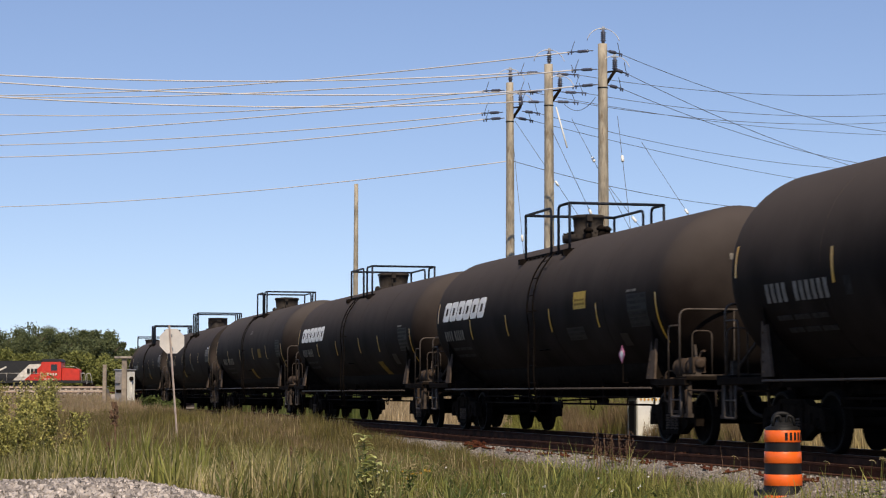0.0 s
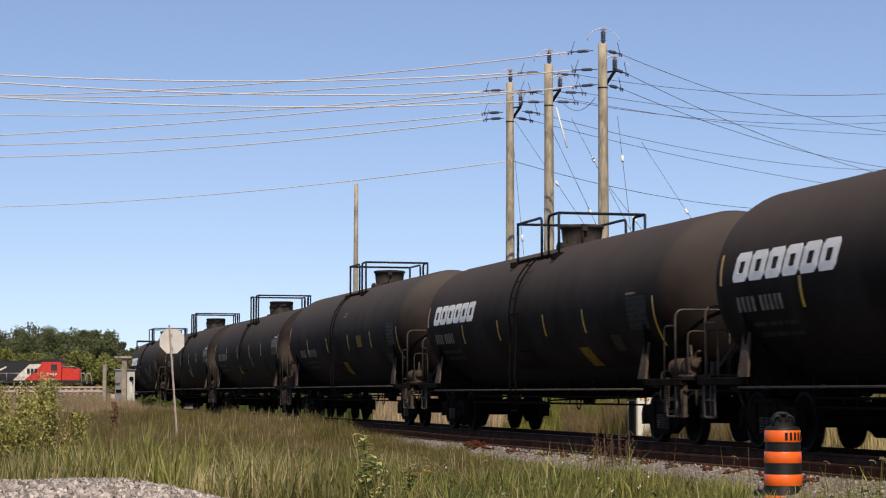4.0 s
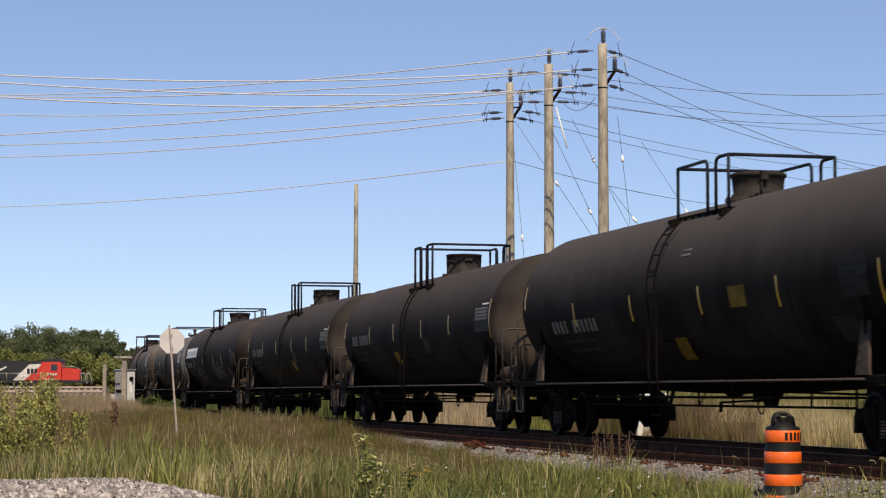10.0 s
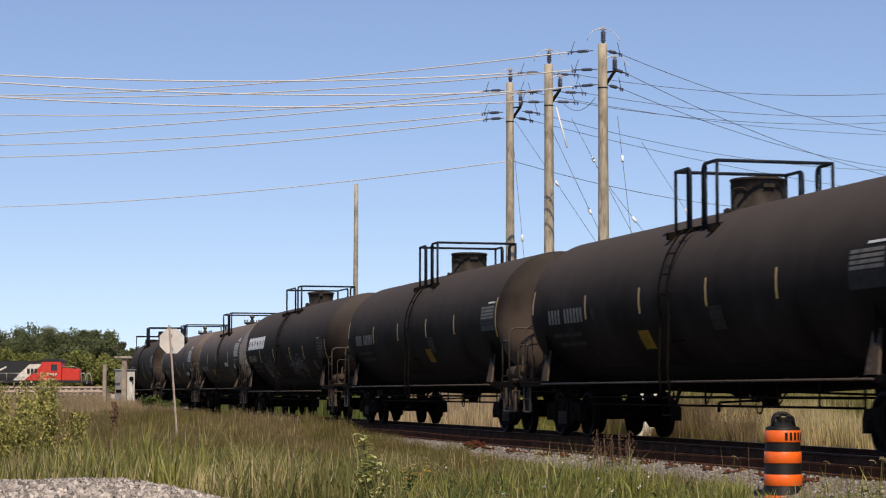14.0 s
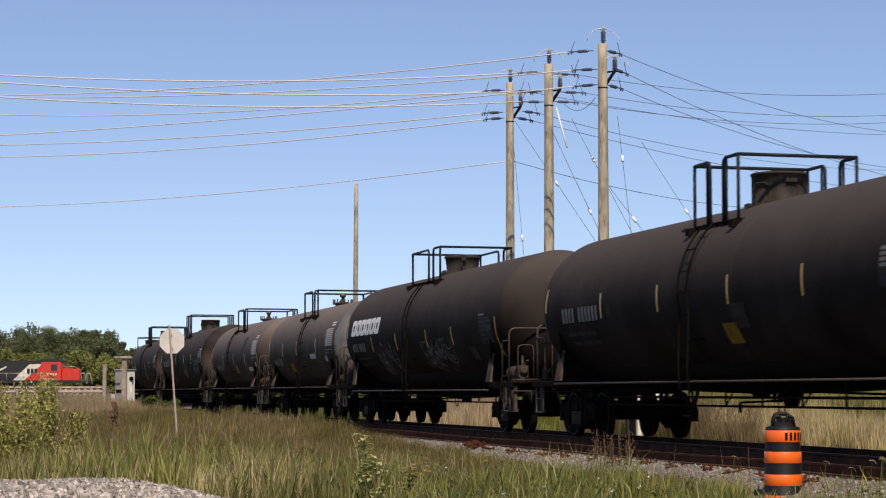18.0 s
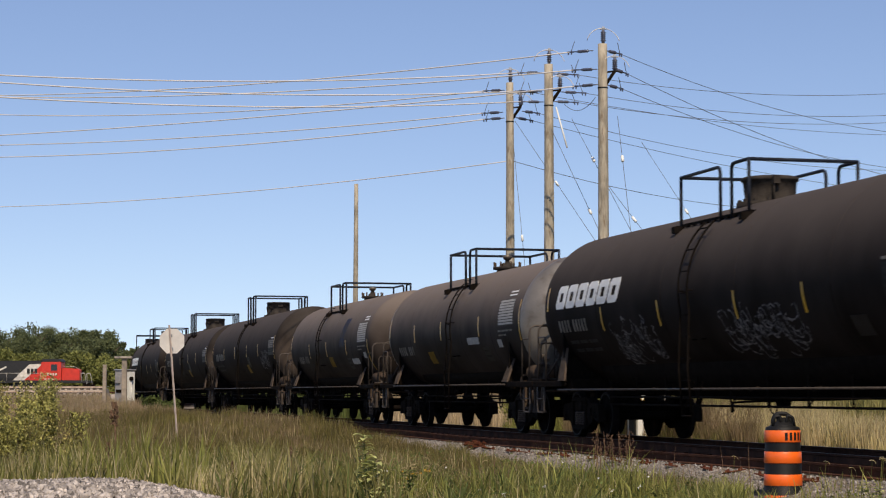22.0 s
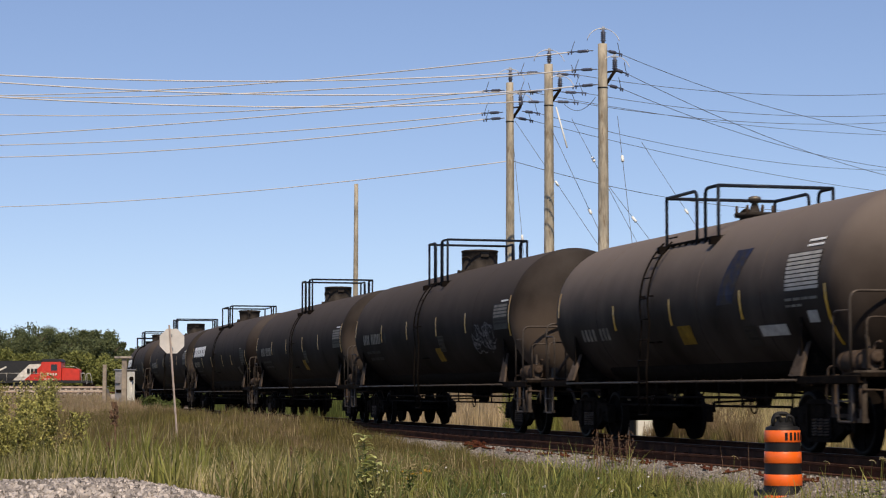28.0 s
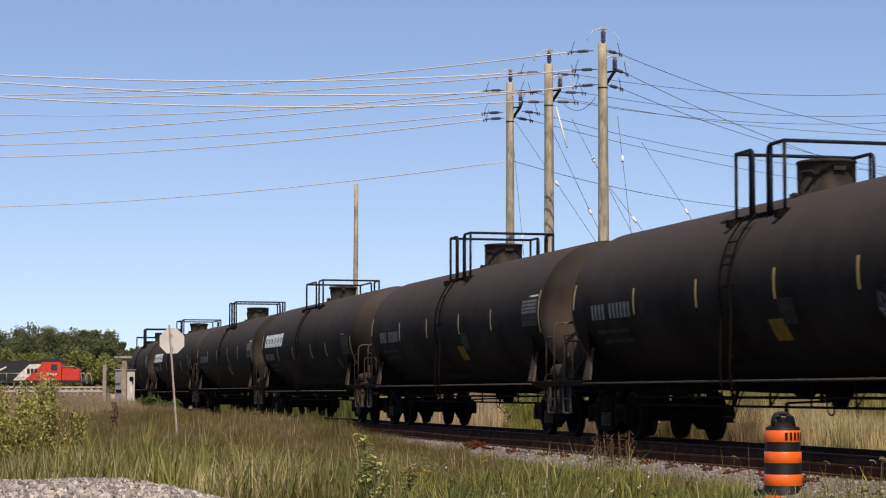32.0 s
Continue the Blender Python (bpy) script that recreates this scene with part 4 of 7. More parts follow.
def tank_car(name, label, kind, paint, head_paint, dome, s0, lettering, group="tank cars of the train", stripes=()):
    k = KINDS[kind]
    car = thing(name, label, "tank car", group, track_pose(s0))
    d = k["R"] * 0.55
    x0, x1 = tip_of(k, -1) + d, tip_of(k, 1) - d

    def shell(bm):
        lathe(bm, shell_profile(k), 64, "x", (0, 0, k["zc"]))
        for f in bm.faces:
            c = f.calc_center_median()
            if not x0 - 0.02 < c.x < x1 + 0.02:
                f.material_index = 1
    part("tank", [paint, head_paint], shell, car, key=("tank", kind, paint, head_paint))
    for f in (0.19, 0.4, 0.6, 0.81):
        def seam(bm):
            lathe(bm, [(-0.02, k["R"] - 0.002), (-0.012, k["R"] + 0.004), (0.012, k["R"] + 0.004), (0.02, k["R"] - 0.002)], 48, "x", smooth=False)
        part("weld_seam", paint, seam, car, key=("seam", kind, paint), at=pose(x0 + f * (x1 - x0), 0, k["zc"]))
    for sgn in (-1, 1):
        part("end_frame", "iron", end_frame_mesh(k, sgn), car, key=("end", kind, sgn))
        part("coupler", "brown", coupler_mesh(k, sgn), car, key=("coupler", kind, sgn))
        for y in (-1, 1):
            saddle = part("saddle", "iron", saddle_mesh(k, sgn, y), car, key=("saddle", kind, sgn, y))
            part("flange", "mud", flange_mesh(k, sgn, y), saddle, "mud-brown flange", key=("flange", kind, sgn, y))
        part("platform_stand", "grime", end_post_mesh(k, sgn), car, "grimy grey platform uprights", key=("endpost", kind, sgn))
        part("end_handrail", "pipe_grey", end_rail_mesh(k, sgn), car, key=("endrail", kind, sgn))
        part("platform_handrail", "rail_paint", handrail_mesh(k, sgn), car, key=("hand", kind, sgn))
    part("brake_gear", "brown", brake_gear_mesh(k), car, key=("brake", kind))
    part("brake_wheel", "iron", brake_wheel_mesh(k), car, key=("brake_wheel", kind))
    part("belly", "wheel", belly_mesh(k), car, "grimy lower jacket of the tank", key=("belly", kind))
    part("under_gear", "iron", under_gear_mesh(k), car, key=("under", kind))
    sill = part("side_sill", "pipe_grey", side_sill_mesh(k), car, key=("sill", kind))
    s_a, s_b = k["trucks"][0] + 0.6, k["trucks"][1] - 0.6
    for i in range(7):
        part("bracket", "iron", bracket_mesh, sill, key="bracket", at=pose(s_a + (s_b - s_a) * i / 6, -1.5, k.get("sill", 1.0)))
    ladder = part("ladder", "wheel", ladder_rails_mesh(k), car, key=("ladder", kind))
    zs = [0.44, 0.72] + [1.02 + 0.36 * i for i in range(8)]
    for z in zs:
        r = k["R"] + 0.1
        if z < 1.9:
            y = -1.55
        else:
            q = (z - k["zc"]) / r
            if q > 0.9:
                continue
            y = -r * math.sqrt(1 - q * q)
        part("rung", "wheel", rung_mesh, ladder, key="rung", at=pose(k["lx"], y, z))
    part("platform", "wheel", platform_mesh(k), car, key=("platform", kind))
    dm, dl = {"round": (dome_round_mesh, "round black manway housing"), "box": (dome_box_mesh, "straight-sided black valve housing"), "valve": (dome_valve_mesh, "bolted manway with a valve")}[dome]
    manway = part("manway", "housing", dm(k), car, dl, key=(dome, kind))
    if dome == "valve":
        part("valve_knob", "brass", lambda bm: lathe(bm, [(0.3, 0.04), (0.36, 0.05), (0.39, 0.1), (0.44, 0.115), (0.47, 0.05)], 14), manway, "worn bright valve knob", key="knob", at=pose(k["px"] + 0.3, 0, k["zc"] + k["R"] - 0.08))
    if dome == "valve":
        br, bz, bx = 0.33, 0.06, 0.3
        for i in range(8):
            a = 2 * math.pi * i / 8
            part("bolt", "brown", bolt_mesh, manway, key="bolt", at=pose(k["px"] + bx + br * math.cos(a), br * math.sin(a), k["zc"] + k["R"] + bz - 0.03))
    for dx, dy in {"round": ((-0.86, -0.2), (0.3, -0.2), (0.62, 0.1), (0.85, -0.1)) if kind == "tall" else ((-0.55, 0.1),), "box": ((-0.6, 0.25),), "valve": ((-0.3, 0.1),)}[dome]:
        part("valve", "brown" if kind == "tall" else "iron", valve_mesh, car, key="valve", at=pose(k["px"] + dx, dy, k["zc"] + k["R"]))
    wheelsets = add_truck(car, k["trucks"][0]) + add_truck(car, k["trucks"][1])
    # reflective strips on the side that is seen
    for x, z0, z1 in stripes:
        def strip(bm, x=x, z0=z0, z1=z1):
            shell_patch(bm, k, x - 0.038, x + 0.038, z0, z1, 0.008)
        part("reflective_strip", "yellow", strip, car, key=("strip", kind, x, z0))
    for sgn in (-1, 1):
        def edge(bm, sgn=sgn):
            x = k["ends"][0] if sgn < 0 else k["ends"][1]
            if sgn < 0:
                low, high = -0.05, 0.43
            else:
                low, high = (-0.86, 0.0) if kind in ("long", "tall", "wide", "short_blue") else (-0.42, 0.45)
            shell_patch(bm, k, x - 0.036, x + 0.036, k["zc"] + low, k["zc"] + high, 0.008, 0, 8)
        part("reflective_strip", "yellow", edge, car, key=("edge", kind, sgn))
    for nm, material, build, lab in lettering(k):
        ob = part(nm, material, build, car, lab)
        if nm == "graffiti":
            tagged(ob, lab, kind="stuff")
    for i in range(3):
        def head_mark(bm, y0=-0.5 + 0.15 * i):
            corners = []
            for y, z in ((y0, 0.52), (y0 + 0.09, 0.52), (y0 + 0.09, 0.63), (y0, 0.63)):
                x = x1 + d * math.sqrt(1 - (y * y + z * z) / k["R"] ** 2) + 0.012
                corners.append(bm.verts.new((x, y, k["zc"] + z)))
            bm.faces.new(corners)
        part("head_mark", "stencil", head_mark, car, "small white bar on the head", key=("head_mark", kind, i))
    return car, wheelsets


def marks(k, name, material, rows, label, fill=0.45):
    """Single lettering bars, one object each: rows of x0, x1, z0, z1, number of marks."""
    out = []
    for x0, x1, z0, z1, count in rows:
        step = (x1 - x0) / count
        for i in range(count):
            out.append((name, material, bars_mesh(k, [(x0 + i * step, x0 + (i + (fill if count > 1 else 1)) * step, z0, z1, 1)]), label))
    return out


def placard_mesh(k, x, r):
    """A diamond card in its holder beside the shell."""
    def build(bm):
        y = -1.62 - (0.006 if r < 0.1 else 0)
        prism(bm, [(x - r, 1.5), (x, 1.5 - r), (x + r, 1.5), (x, 1.5 + r)], y - 0.004, y + 0.004)
    return build


def table_rows(k, x0, x1, z0, z1, n, material):
    """A data panel: a dark plate, with a worn line for each row of its small writing."""
    step = (z1 - z0) / n
    out = [("stencil_panel", "panel_dark", bars_mesh(k, [(x0, x1, z0, z1, 1)]), "dark grey stencilled data panel")]
    for i in range(n):
        z = z1 - step * (i + 0.85)
        out.append(("panel_line", material, bars_mesh(k, [(x0 + 0.03, x1 - 0.03 - 0.25 * (i % 3 == 2), z, z + step * 0.55, 1)]), "worn line of the data panel"))
    return out


def letters_logo(seed, chalk=False, yellow=None):
    """Six white slanted logo blocks over a row of worn marks; the long cars carry these."""
    def make(k):
        z = k["zc"]
        tall = yellow == "high"
        x = -7.85 if tall else -7.98
        out = [("logo_block", "white", block_mesh(k, x + i * 0.622, z - 0.03, 0.56, 0.45, 0.16), "white slanted logo block") for i in range(6)]
        out += marks(k, "number_mark", "stencil", [(x + 0.1, x + 0.85, z - 0.49, z - 0.26, 4), (x + 0.98, x + 1.85, z - 0.49, z - 0.26, 5)], "worn white number bar", 0.62)
        out += marks(k, "small_mark", "faint", [(x + 0.5, x + 2.2, z - 0.72, z - 0.66, 3), (x + 0.6, x + 2.2, z - 0.88, z - 0.82, 3)], "faint small lettering bar", 0.86)
        px = 5.42 if tall else 6.22
        out += table_rows(k, px, px + 1.0, z - 0.56, z + 0.03, 6, "faint")
        out.append(("panel_heading", "stencil", bars_mesh(k, [(px, px + 0.5, z + 0.07, z + 0.11, 1)]), "worn white heading bar"))
        if tall:
            out += table_rows(k, 1.71, 2.76, z - 0.7, z - 0.46, 3, "faint")
            out.append(("dark_panel", "panel_dark", bars_mesh(k, [(4.68, 5.08, z - 0.87, z - 0.65, 1)]), "dark patch panel"))
            out.append(("placard", "placard", placard_mesh(k, 5.45, 0.16), "pink diamond hazard placard"))
            out.append(("placard_post", "iron", lambda bm: tube(bm, [(5.45, -1.5, 1.0), (5.45, -1.6, 1.0), (5.45, -1.6, 1.5)], 0.012, 5), ""))
            out.append(("placard_heart", "white", placard_mesh(k, 5.455, 0.08), "white middle of the placard"))
            out.append(("yellow_panel", "yellow_panel", bars_mesh(k, [(2.35, 3.1, z - 0.12, z + 0.21, 1)]), "yellow square panel"))
            out += marks(k, "small_mark", "yellow_old", [(2.42, 3.05, z + 0.03, z + 0.07, 4), (2.42, 3.05, z - 0.05, z - 0.01, 4)], "dull lettering bar on the yellow panel", 0.8)
        else:
            out.append(("dark_panel", "panel_dark", bars_mesh(k, [(5.0, 5.5, z - 0.9, z - 0.62, 1)]), "dark patch panel"))
        if yellow == "low":
            out.append(("yellow_panel", "yellow_old", lambda bm: shell_patch(bm, k, 2.95, 3.55, z - 1.15, z - 0.8, 0.008, -0.1), "faded yellow panel"))
        if chalk:
            out.append(("graffiti", "chalk", scrawl_mesh(k, -5.0, -2.9, z - 1.0, z - 0.45, 34, seed), "white scrawled spray paint"))
            out.append(("graffiti", "chalk", scrawl_mesh(k, 0.4, 3.1, z - 0.95, z - 0.5, 40, seed + 1), "white scrawled spray paint"))
        return out
    return make


def letters_wide(seed):
    def make(k):
        z = k["zc"]
        out = marks(k, "number_mark", "stencil", [(-7.1, -6.1, z - 0.6, z - 0.36, 4), (-5.8, -4.3, z - 0.6, z - 0.36, 6)], "worn white number bar", 0.62)
        out += marks(k, "small_mark", "faint", [(-6.6, -4.6, z - 0.8, z - 0.74, 3), (-6.5, -4.6, z - 0.96, z - 0.9, 3)], "faint small lettering bar", 0.86)
        out += table_rows(k, 6.18, 7.02, z - 0.46, z + 0.12, 6, "faint")
        out += [("yellow_panel", "yellow_old", bars_mesh(k, [(2.2, 2.85, z - 0.44, z - 0.11, 1)]), "faded yellow square panel"),
                ("yellow_panel", "yellow_old", lambda bm: shell_patch(bm, k, -1.3, -0.75, z - 1.42, z - 0.84, 0.008, 0.55), "long slanted faded yellow panel"),
                ("dark_panel", "panel_dark", bars_mesh(k, [(5.6, 6.3, z - 1.05, z - 0.7, 1)]), "dark patch panel"),
                *[("heading", "stencil", bars_mesh(k, [(a, 0.45, z + h, z + h + 0.035, 1)]), "worn white heading bar") for a, h in ((0.0, 0.5), (0.05, 0.58))]]
        return out
    return make


def letters_plain(seed, scrawl=False, drop=0.0, yellow=1.1):
    def make(k):
        z = k["zc"] + drop
        out = marks(k, "number_mark", "panel", [(-6.95, -6.15, z - 0.29, z - 0.01, 4), (-5.95, -4.75, z - 0.29, z - 0.01, 6)], "white number bar", 0.62)
        out += marks(k, "small_mark", "faint", [(-6.8, -5.0, z - 0.55, z - 0.48, 3), (-6.6, -4.9, z - 0.73, z - 0.66, 3)], "faint small lettering bar", 0.86)
        out += [("stencil_panel", "panel_dark", bars_mesh(k, [(6.75, 7.88, z - 0.26, z + 0.3, 1)]), "grey stencilled data panel"),
                ("box_mark", "faint", bars_mesh(k, [(-4.3, -4.08, z - 0.28, z - 0.02, 1)]), "faint square mark"),
                *[("panel_line", "stencil", bars_mesh(k, [(6.8, 7.83, z + 0.23 - 0.075 * i, z + 0.28 - 0.075 * i, 1)]), "white line of the data panel") for i in range(4)],
                *[("panel_line", "faint", bars_mesh(k, [(6.8, 7.83, z - 0.07 - 0.075 * i, z - 0.03 - 0.075 * i, 1)]), "faded line of the data panel") for i in range(2)],
                ("panel_heading", "white", bars_mesh(k, [(7.3, 7.85, z + 0.34, z + 0.375, 1)]), "white heading bar"),
                ("yellow_panel", "yellow_old", bars_mesh(k, [(yellow, yellow + 0.55, z - 0.87, z - 0.55, 1)]), "faded yellow panel")]
        out += table_rows(k, 1.6, 2.15, z - 0.64, z - 0.26, 4, "faint")
        if scrawl:
            out.append(("graffiti", "chalk", scrawl_mesh(k, 4.8, 6.6, z - 0.55, z - 0.25, 26, seed), "white scrawled spray paint"))
        return out
    return make


def letters_short(seed, smear=False):
    def make(k):
        z = k["zc"]
        a = -4.9 if smear else -5.3
        p = 4.75 if smear else 4.5
        w = 3.6 if smear else 1.78
        q = 5.45 if smear else 4.3
        low = -0.26 if smear else 0.0
        out = marks(k, "number_mark", "stencil", [(a, a + 0.85, z - 0.56, z - 0.34, 4), (a + 1.05, a + 1.65, z - 0.56, z - 0.34, 3)], "worn white number bar", 0.62)
        out += [("stencil_panel", "panel_dark", bars_mesh(k, [(p, p + 1.2, z - 0.07, z + 0.5, 1)]), "stencilled data panel"),
                *[("panel_line", "table", bars_mesh(k, [(p + 0.03, p + 1.17, z + 0.445 - 0.062 * i, z + 0.49 - 0.062 * i, 1)]), "white line of the data panel") for i in range(9)],
                *[("panel_heading", "white", bars_mesh(k, [(p + 0.6, p + 1.15, z + h, z + h + 0.032, 1)]), "white heading bar") for h in (0.57, 0.645)],
                *marks(k, "small_mark", "stencil", [(p, p + 1.15, z - 0.2, z - 0.16, 4), (p, p + 0.6, z - 0.29, z - 0.255, 3)], "small worn lettering bar", 0.85),
                ("white_panel", "table", bars_mesh(k, [(w, w + 1.0, z - 0.42 + low, z - 0.26 + low, 1)]), "pale blank panel"),
                ("white_panel", "table", bars_mesh(k, [(q, q + 0.34, z - 0.53, z - 0.36, 1)]), "pale blank panel"),
                ("dark_panel", "panel_dark", bars_mesh(k, [(2.95, 3.45, z - 0.82, z - 0.5, 1)]), "dark patch panel"),
                *[("panel_line", "faint", bars_mesh(k, [(3.0, 3.4, z - 0.6 - 0.12 * i, z - 0.56 - 0.12 * i, 1)]), "faded line of the patch panel") for i in range(2)],
                ("yellow_panel", "yellow_old", bars_mesh(k, [(0.2, 0.8, z - 0.73, z - 0.42, 1) if smear else (-2.28, -1.7, z - 0.8, z - 0.51, 1)]), "faded yellow panel")]
        if smear:
            out.append(("blue_smear", "blue_smear", lambda bm: shell_patch(bm, k, 2.1, 2.75, z - 0.15, z + 0.7, 0.007, 0.5, 6), "faint blue overspray patch"))
        return out
    return make


def strips_for(kind):
    k = KINDS[kind]
    z = k["zc"]
    xs, lo, hi = {"tall": ((-5.35, -2.4, 0.75, 3.7), -0.5, -0.05), "long": ((-5.25, -2.25, 1.15, 3.7), -0.53, -0.09), "wide": ((-5.6, -2.35, 0.95, 4.07), -0.5, -0.04),
                  "plain": ((-4.6, -1.6, 1.55, 4.35), -0.26, 0.2), "lead": ((-4.6, -1.7, 1.4, 4.3), -0.3, 0.2), "short": ((-3.4, -0.65, 2.86), -0.25, 0.2),
                  "short_blue": ((-2.9, -0.02, 3.06), -0.4, 0.05)}[kind]
    return [(x, z + lo, z + hi) for x in xs]


BLACK_LOGO = "black weathered tank car with a white block logo"
BLACK_PLAIN = "plain black tank car with yellow strips and a drum housing"
TRAIN = []


def add_car(kind, s0, paint, dome, lettering, label, head=None):
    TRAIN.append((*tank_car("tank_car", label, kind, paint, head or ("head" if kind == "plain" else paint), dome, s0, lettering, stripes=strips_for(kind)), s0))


add_car("lead", -20.83, "black", "round", letters_plain(1, False, -0.2), "black weathered tank car leading the train")
add_car("tall", -39.56, "black", "round", letters_logo(2, False, "high"), "black weathered tank car with a white block logo and yellow panel")
add_car("long", -58.64, "black", "round", letters_logo(3, False, "low"), BLACK_LOGO)
add_car("wide", -78.06, "black2", "round", letters_wide(4), "long dusty black tank car with a round manway housing")
add_car("plain", -97.79, "black", "box", letters_plain(5, yellow=-1.95), BLACK_PLAIN)
add_car("plain", -116.66, "black", "box", letters_plain(6), BLACK_PLAIN)
add_car("long", -136.11, "black", "round", letters_logo(7, True), "black tank car with a white block logo and scrawled graffiti")
add_car("short", -153.11, "grey", "valve", letters_short(8), "short dusty grey-brown tank car with a pale dusty head", "pale")
add_car("short_blue", -168.48, "grey", "valve", letters_short(9, True), "short dusty grey-brown tank car with blue overspray")
add_car("plain", -186.01, "black", "box", letters_plain(10, True), "plain black tank car with yellow strips and a chalky scrawl")
add_car("plain", -204.36, "black", "box", letters_plain(11), BLACK_PLAIN)
add_car("long", -223.06, "black", "round", letters_logo(12), BLACK_LOGO)
add_car("plain", -242.31, "black", "box", letters_plain(13), BLACK_PLAIN)
add_car("long", -260.61, "black", "round", letters_logo(14), BLACK_LOGO)
add_car("plain", -279.41, "black", "box", letters_plain(15), BLACK_PLAIN)
add_car("plain", -297.71, "black2", "round", letters_plain(16), BLACK_PLAIN)
add_car("plain", -316.01, "black", "box", letters_plain(17), BLACK_PLAIN)


# ---- poles and wires ----
def pole_mesh(h, r0, r1, lean=(0, 0)):
    def build(bm):
        pts = [(lean[0] * i / 8 + 0.004 * math.sin(i * 1.3), lean[1] * i / 8, h * i / 8) for i in range(9)]
        tube(bm, pts, r0, 18, True, r1)
    return build


def band_mesh(r):
    def build(bm):
        lathe(bm, [(-0.018, r), (-0.015, r + 0.006), (0.015, r + 0.006), (0.018, r)], 18)
    return build


def post_insulator_mesh(bm):
    prof = [(0, 0.05)]
    for i in range(5):
        z = 0.06 + i * 0.065
        prof += [(z, 0.06), (z + 0.02, 0.1), (z + 0.045, 0.06)]
    prof += [(0.42, 0.05), (0.46, 0.03)]
    lathe(bm, prof, 14)


def clamp_mesh(bm):
    box(bm, (0, 0, 0.47), (0.22, 0.07, 0.05))
    box(bm, (0, 0, 0.51), (0.1, 0.09, 0.07))
    bevelled(bm, 0.01)


def strain_mesh(bm):
    """A dead-end insulator lying along +x, 1 m long with its fittings."""
    prof = [(0.0, 0.016), (0.18, 0.02), (0.2, 0.03)]
    for i in range(7):
        x = 0.22 + i * 0.055
        prof += [(x, 0.04), (x + 0.018, 0.058), (x + 0.036, 0.04)]
    prof += [(0.62, 0.04), (0.65, 0.02), (0.9, 0.02)]
    lathe(bm, prof, 12, "x")
    box(bm, (0.92, 0, 0.0), (0.24, 0.03, 0.05))
    box(bm, (0.88, 0, -0.05), (0.03, 0.04, 0.08))
    box(bm, (1.0, 0, -0.05), (0.03, 0.04, 0.08))


def sagging(a, b, sag, n=24):
    a, b = Vector(a), Vector(b)
    return [a.lerp(b, i / n) - Vector((0, 0, 4 * sag * (i / n) * (1 - i / n))) for i in range(n + 1)]


def wire_thing(name, a, b, sag, label, r=0.016, material="wire"):
    w = new(name, mesh_of(name, material, lambda bm: tube(bm, sagging(a, b, sag), r, 6)))
    return tagged(w, label, "cable", "overhead lines")


def along(a, b):
    d = (Vector(b) - Vector(a)).normalized()
    return Matrix.Translation(a) @ d.to_track_quat("X", "Z").to_matrix().to_4x4()


LINES = {
    "a": dict(x=5.28, y=66.0, h=12.97, r=0.15, left=[((4.97, 12.75), (-22.5, 88, 14.51), 0.4), ((5.1, 12.13), (-22.5, 88, 14.52), 0.4), ((5.12, 11.62), (-22.46, 88, 12.61), 0.2)],
              right=[((5.4, 12.75), (23.8, 92, 13.21), 0.7), ((5.62, 12.14), (23.75, 92, 10.75), 0.6), ((5.43, 11.6), (23.77, 92, 11.54), 0.7)]),
    "b": dict(x=3.73, y=70.5, h=13.03, r=0.15, left=[((3.51, 12.73), (-15.35, 60, 11.09), 0.3), ((3.5, 12.05), (-15.35, 60, 10.91), 0.3), ((3.55, 11.69), (-15.34, 60, 10.45), 0.3)],
              right=[((3.87, 12.69), (20.21, 78, 13.34), 0.5), ((4.15, 12.05), (20.19, 78, 12.46), 0.5), ((3.87, 11.71), (20.19, 78, 12.19), 0.5)]),
    "c": dict(x=2.51, y=75.0, h=13.07, r=0.135, left=[((2.31, 12.79), (-25.04, 98, 15.2), 0.5), ((2.25, 11.96), (-25.01, 98, 13.52), 0.3), ((2.31, 11.74), (-25.0, 98, 12.95), 0.4)],
              right=[((2.72, 12.77), (25.87, 100, 14.3), 0.5), ((2.97, 12.0), (25.84, 100, 12.63), 0.8), ((2.71, 11.76), (25.81, 100, 11.03), 0.4)]),
}
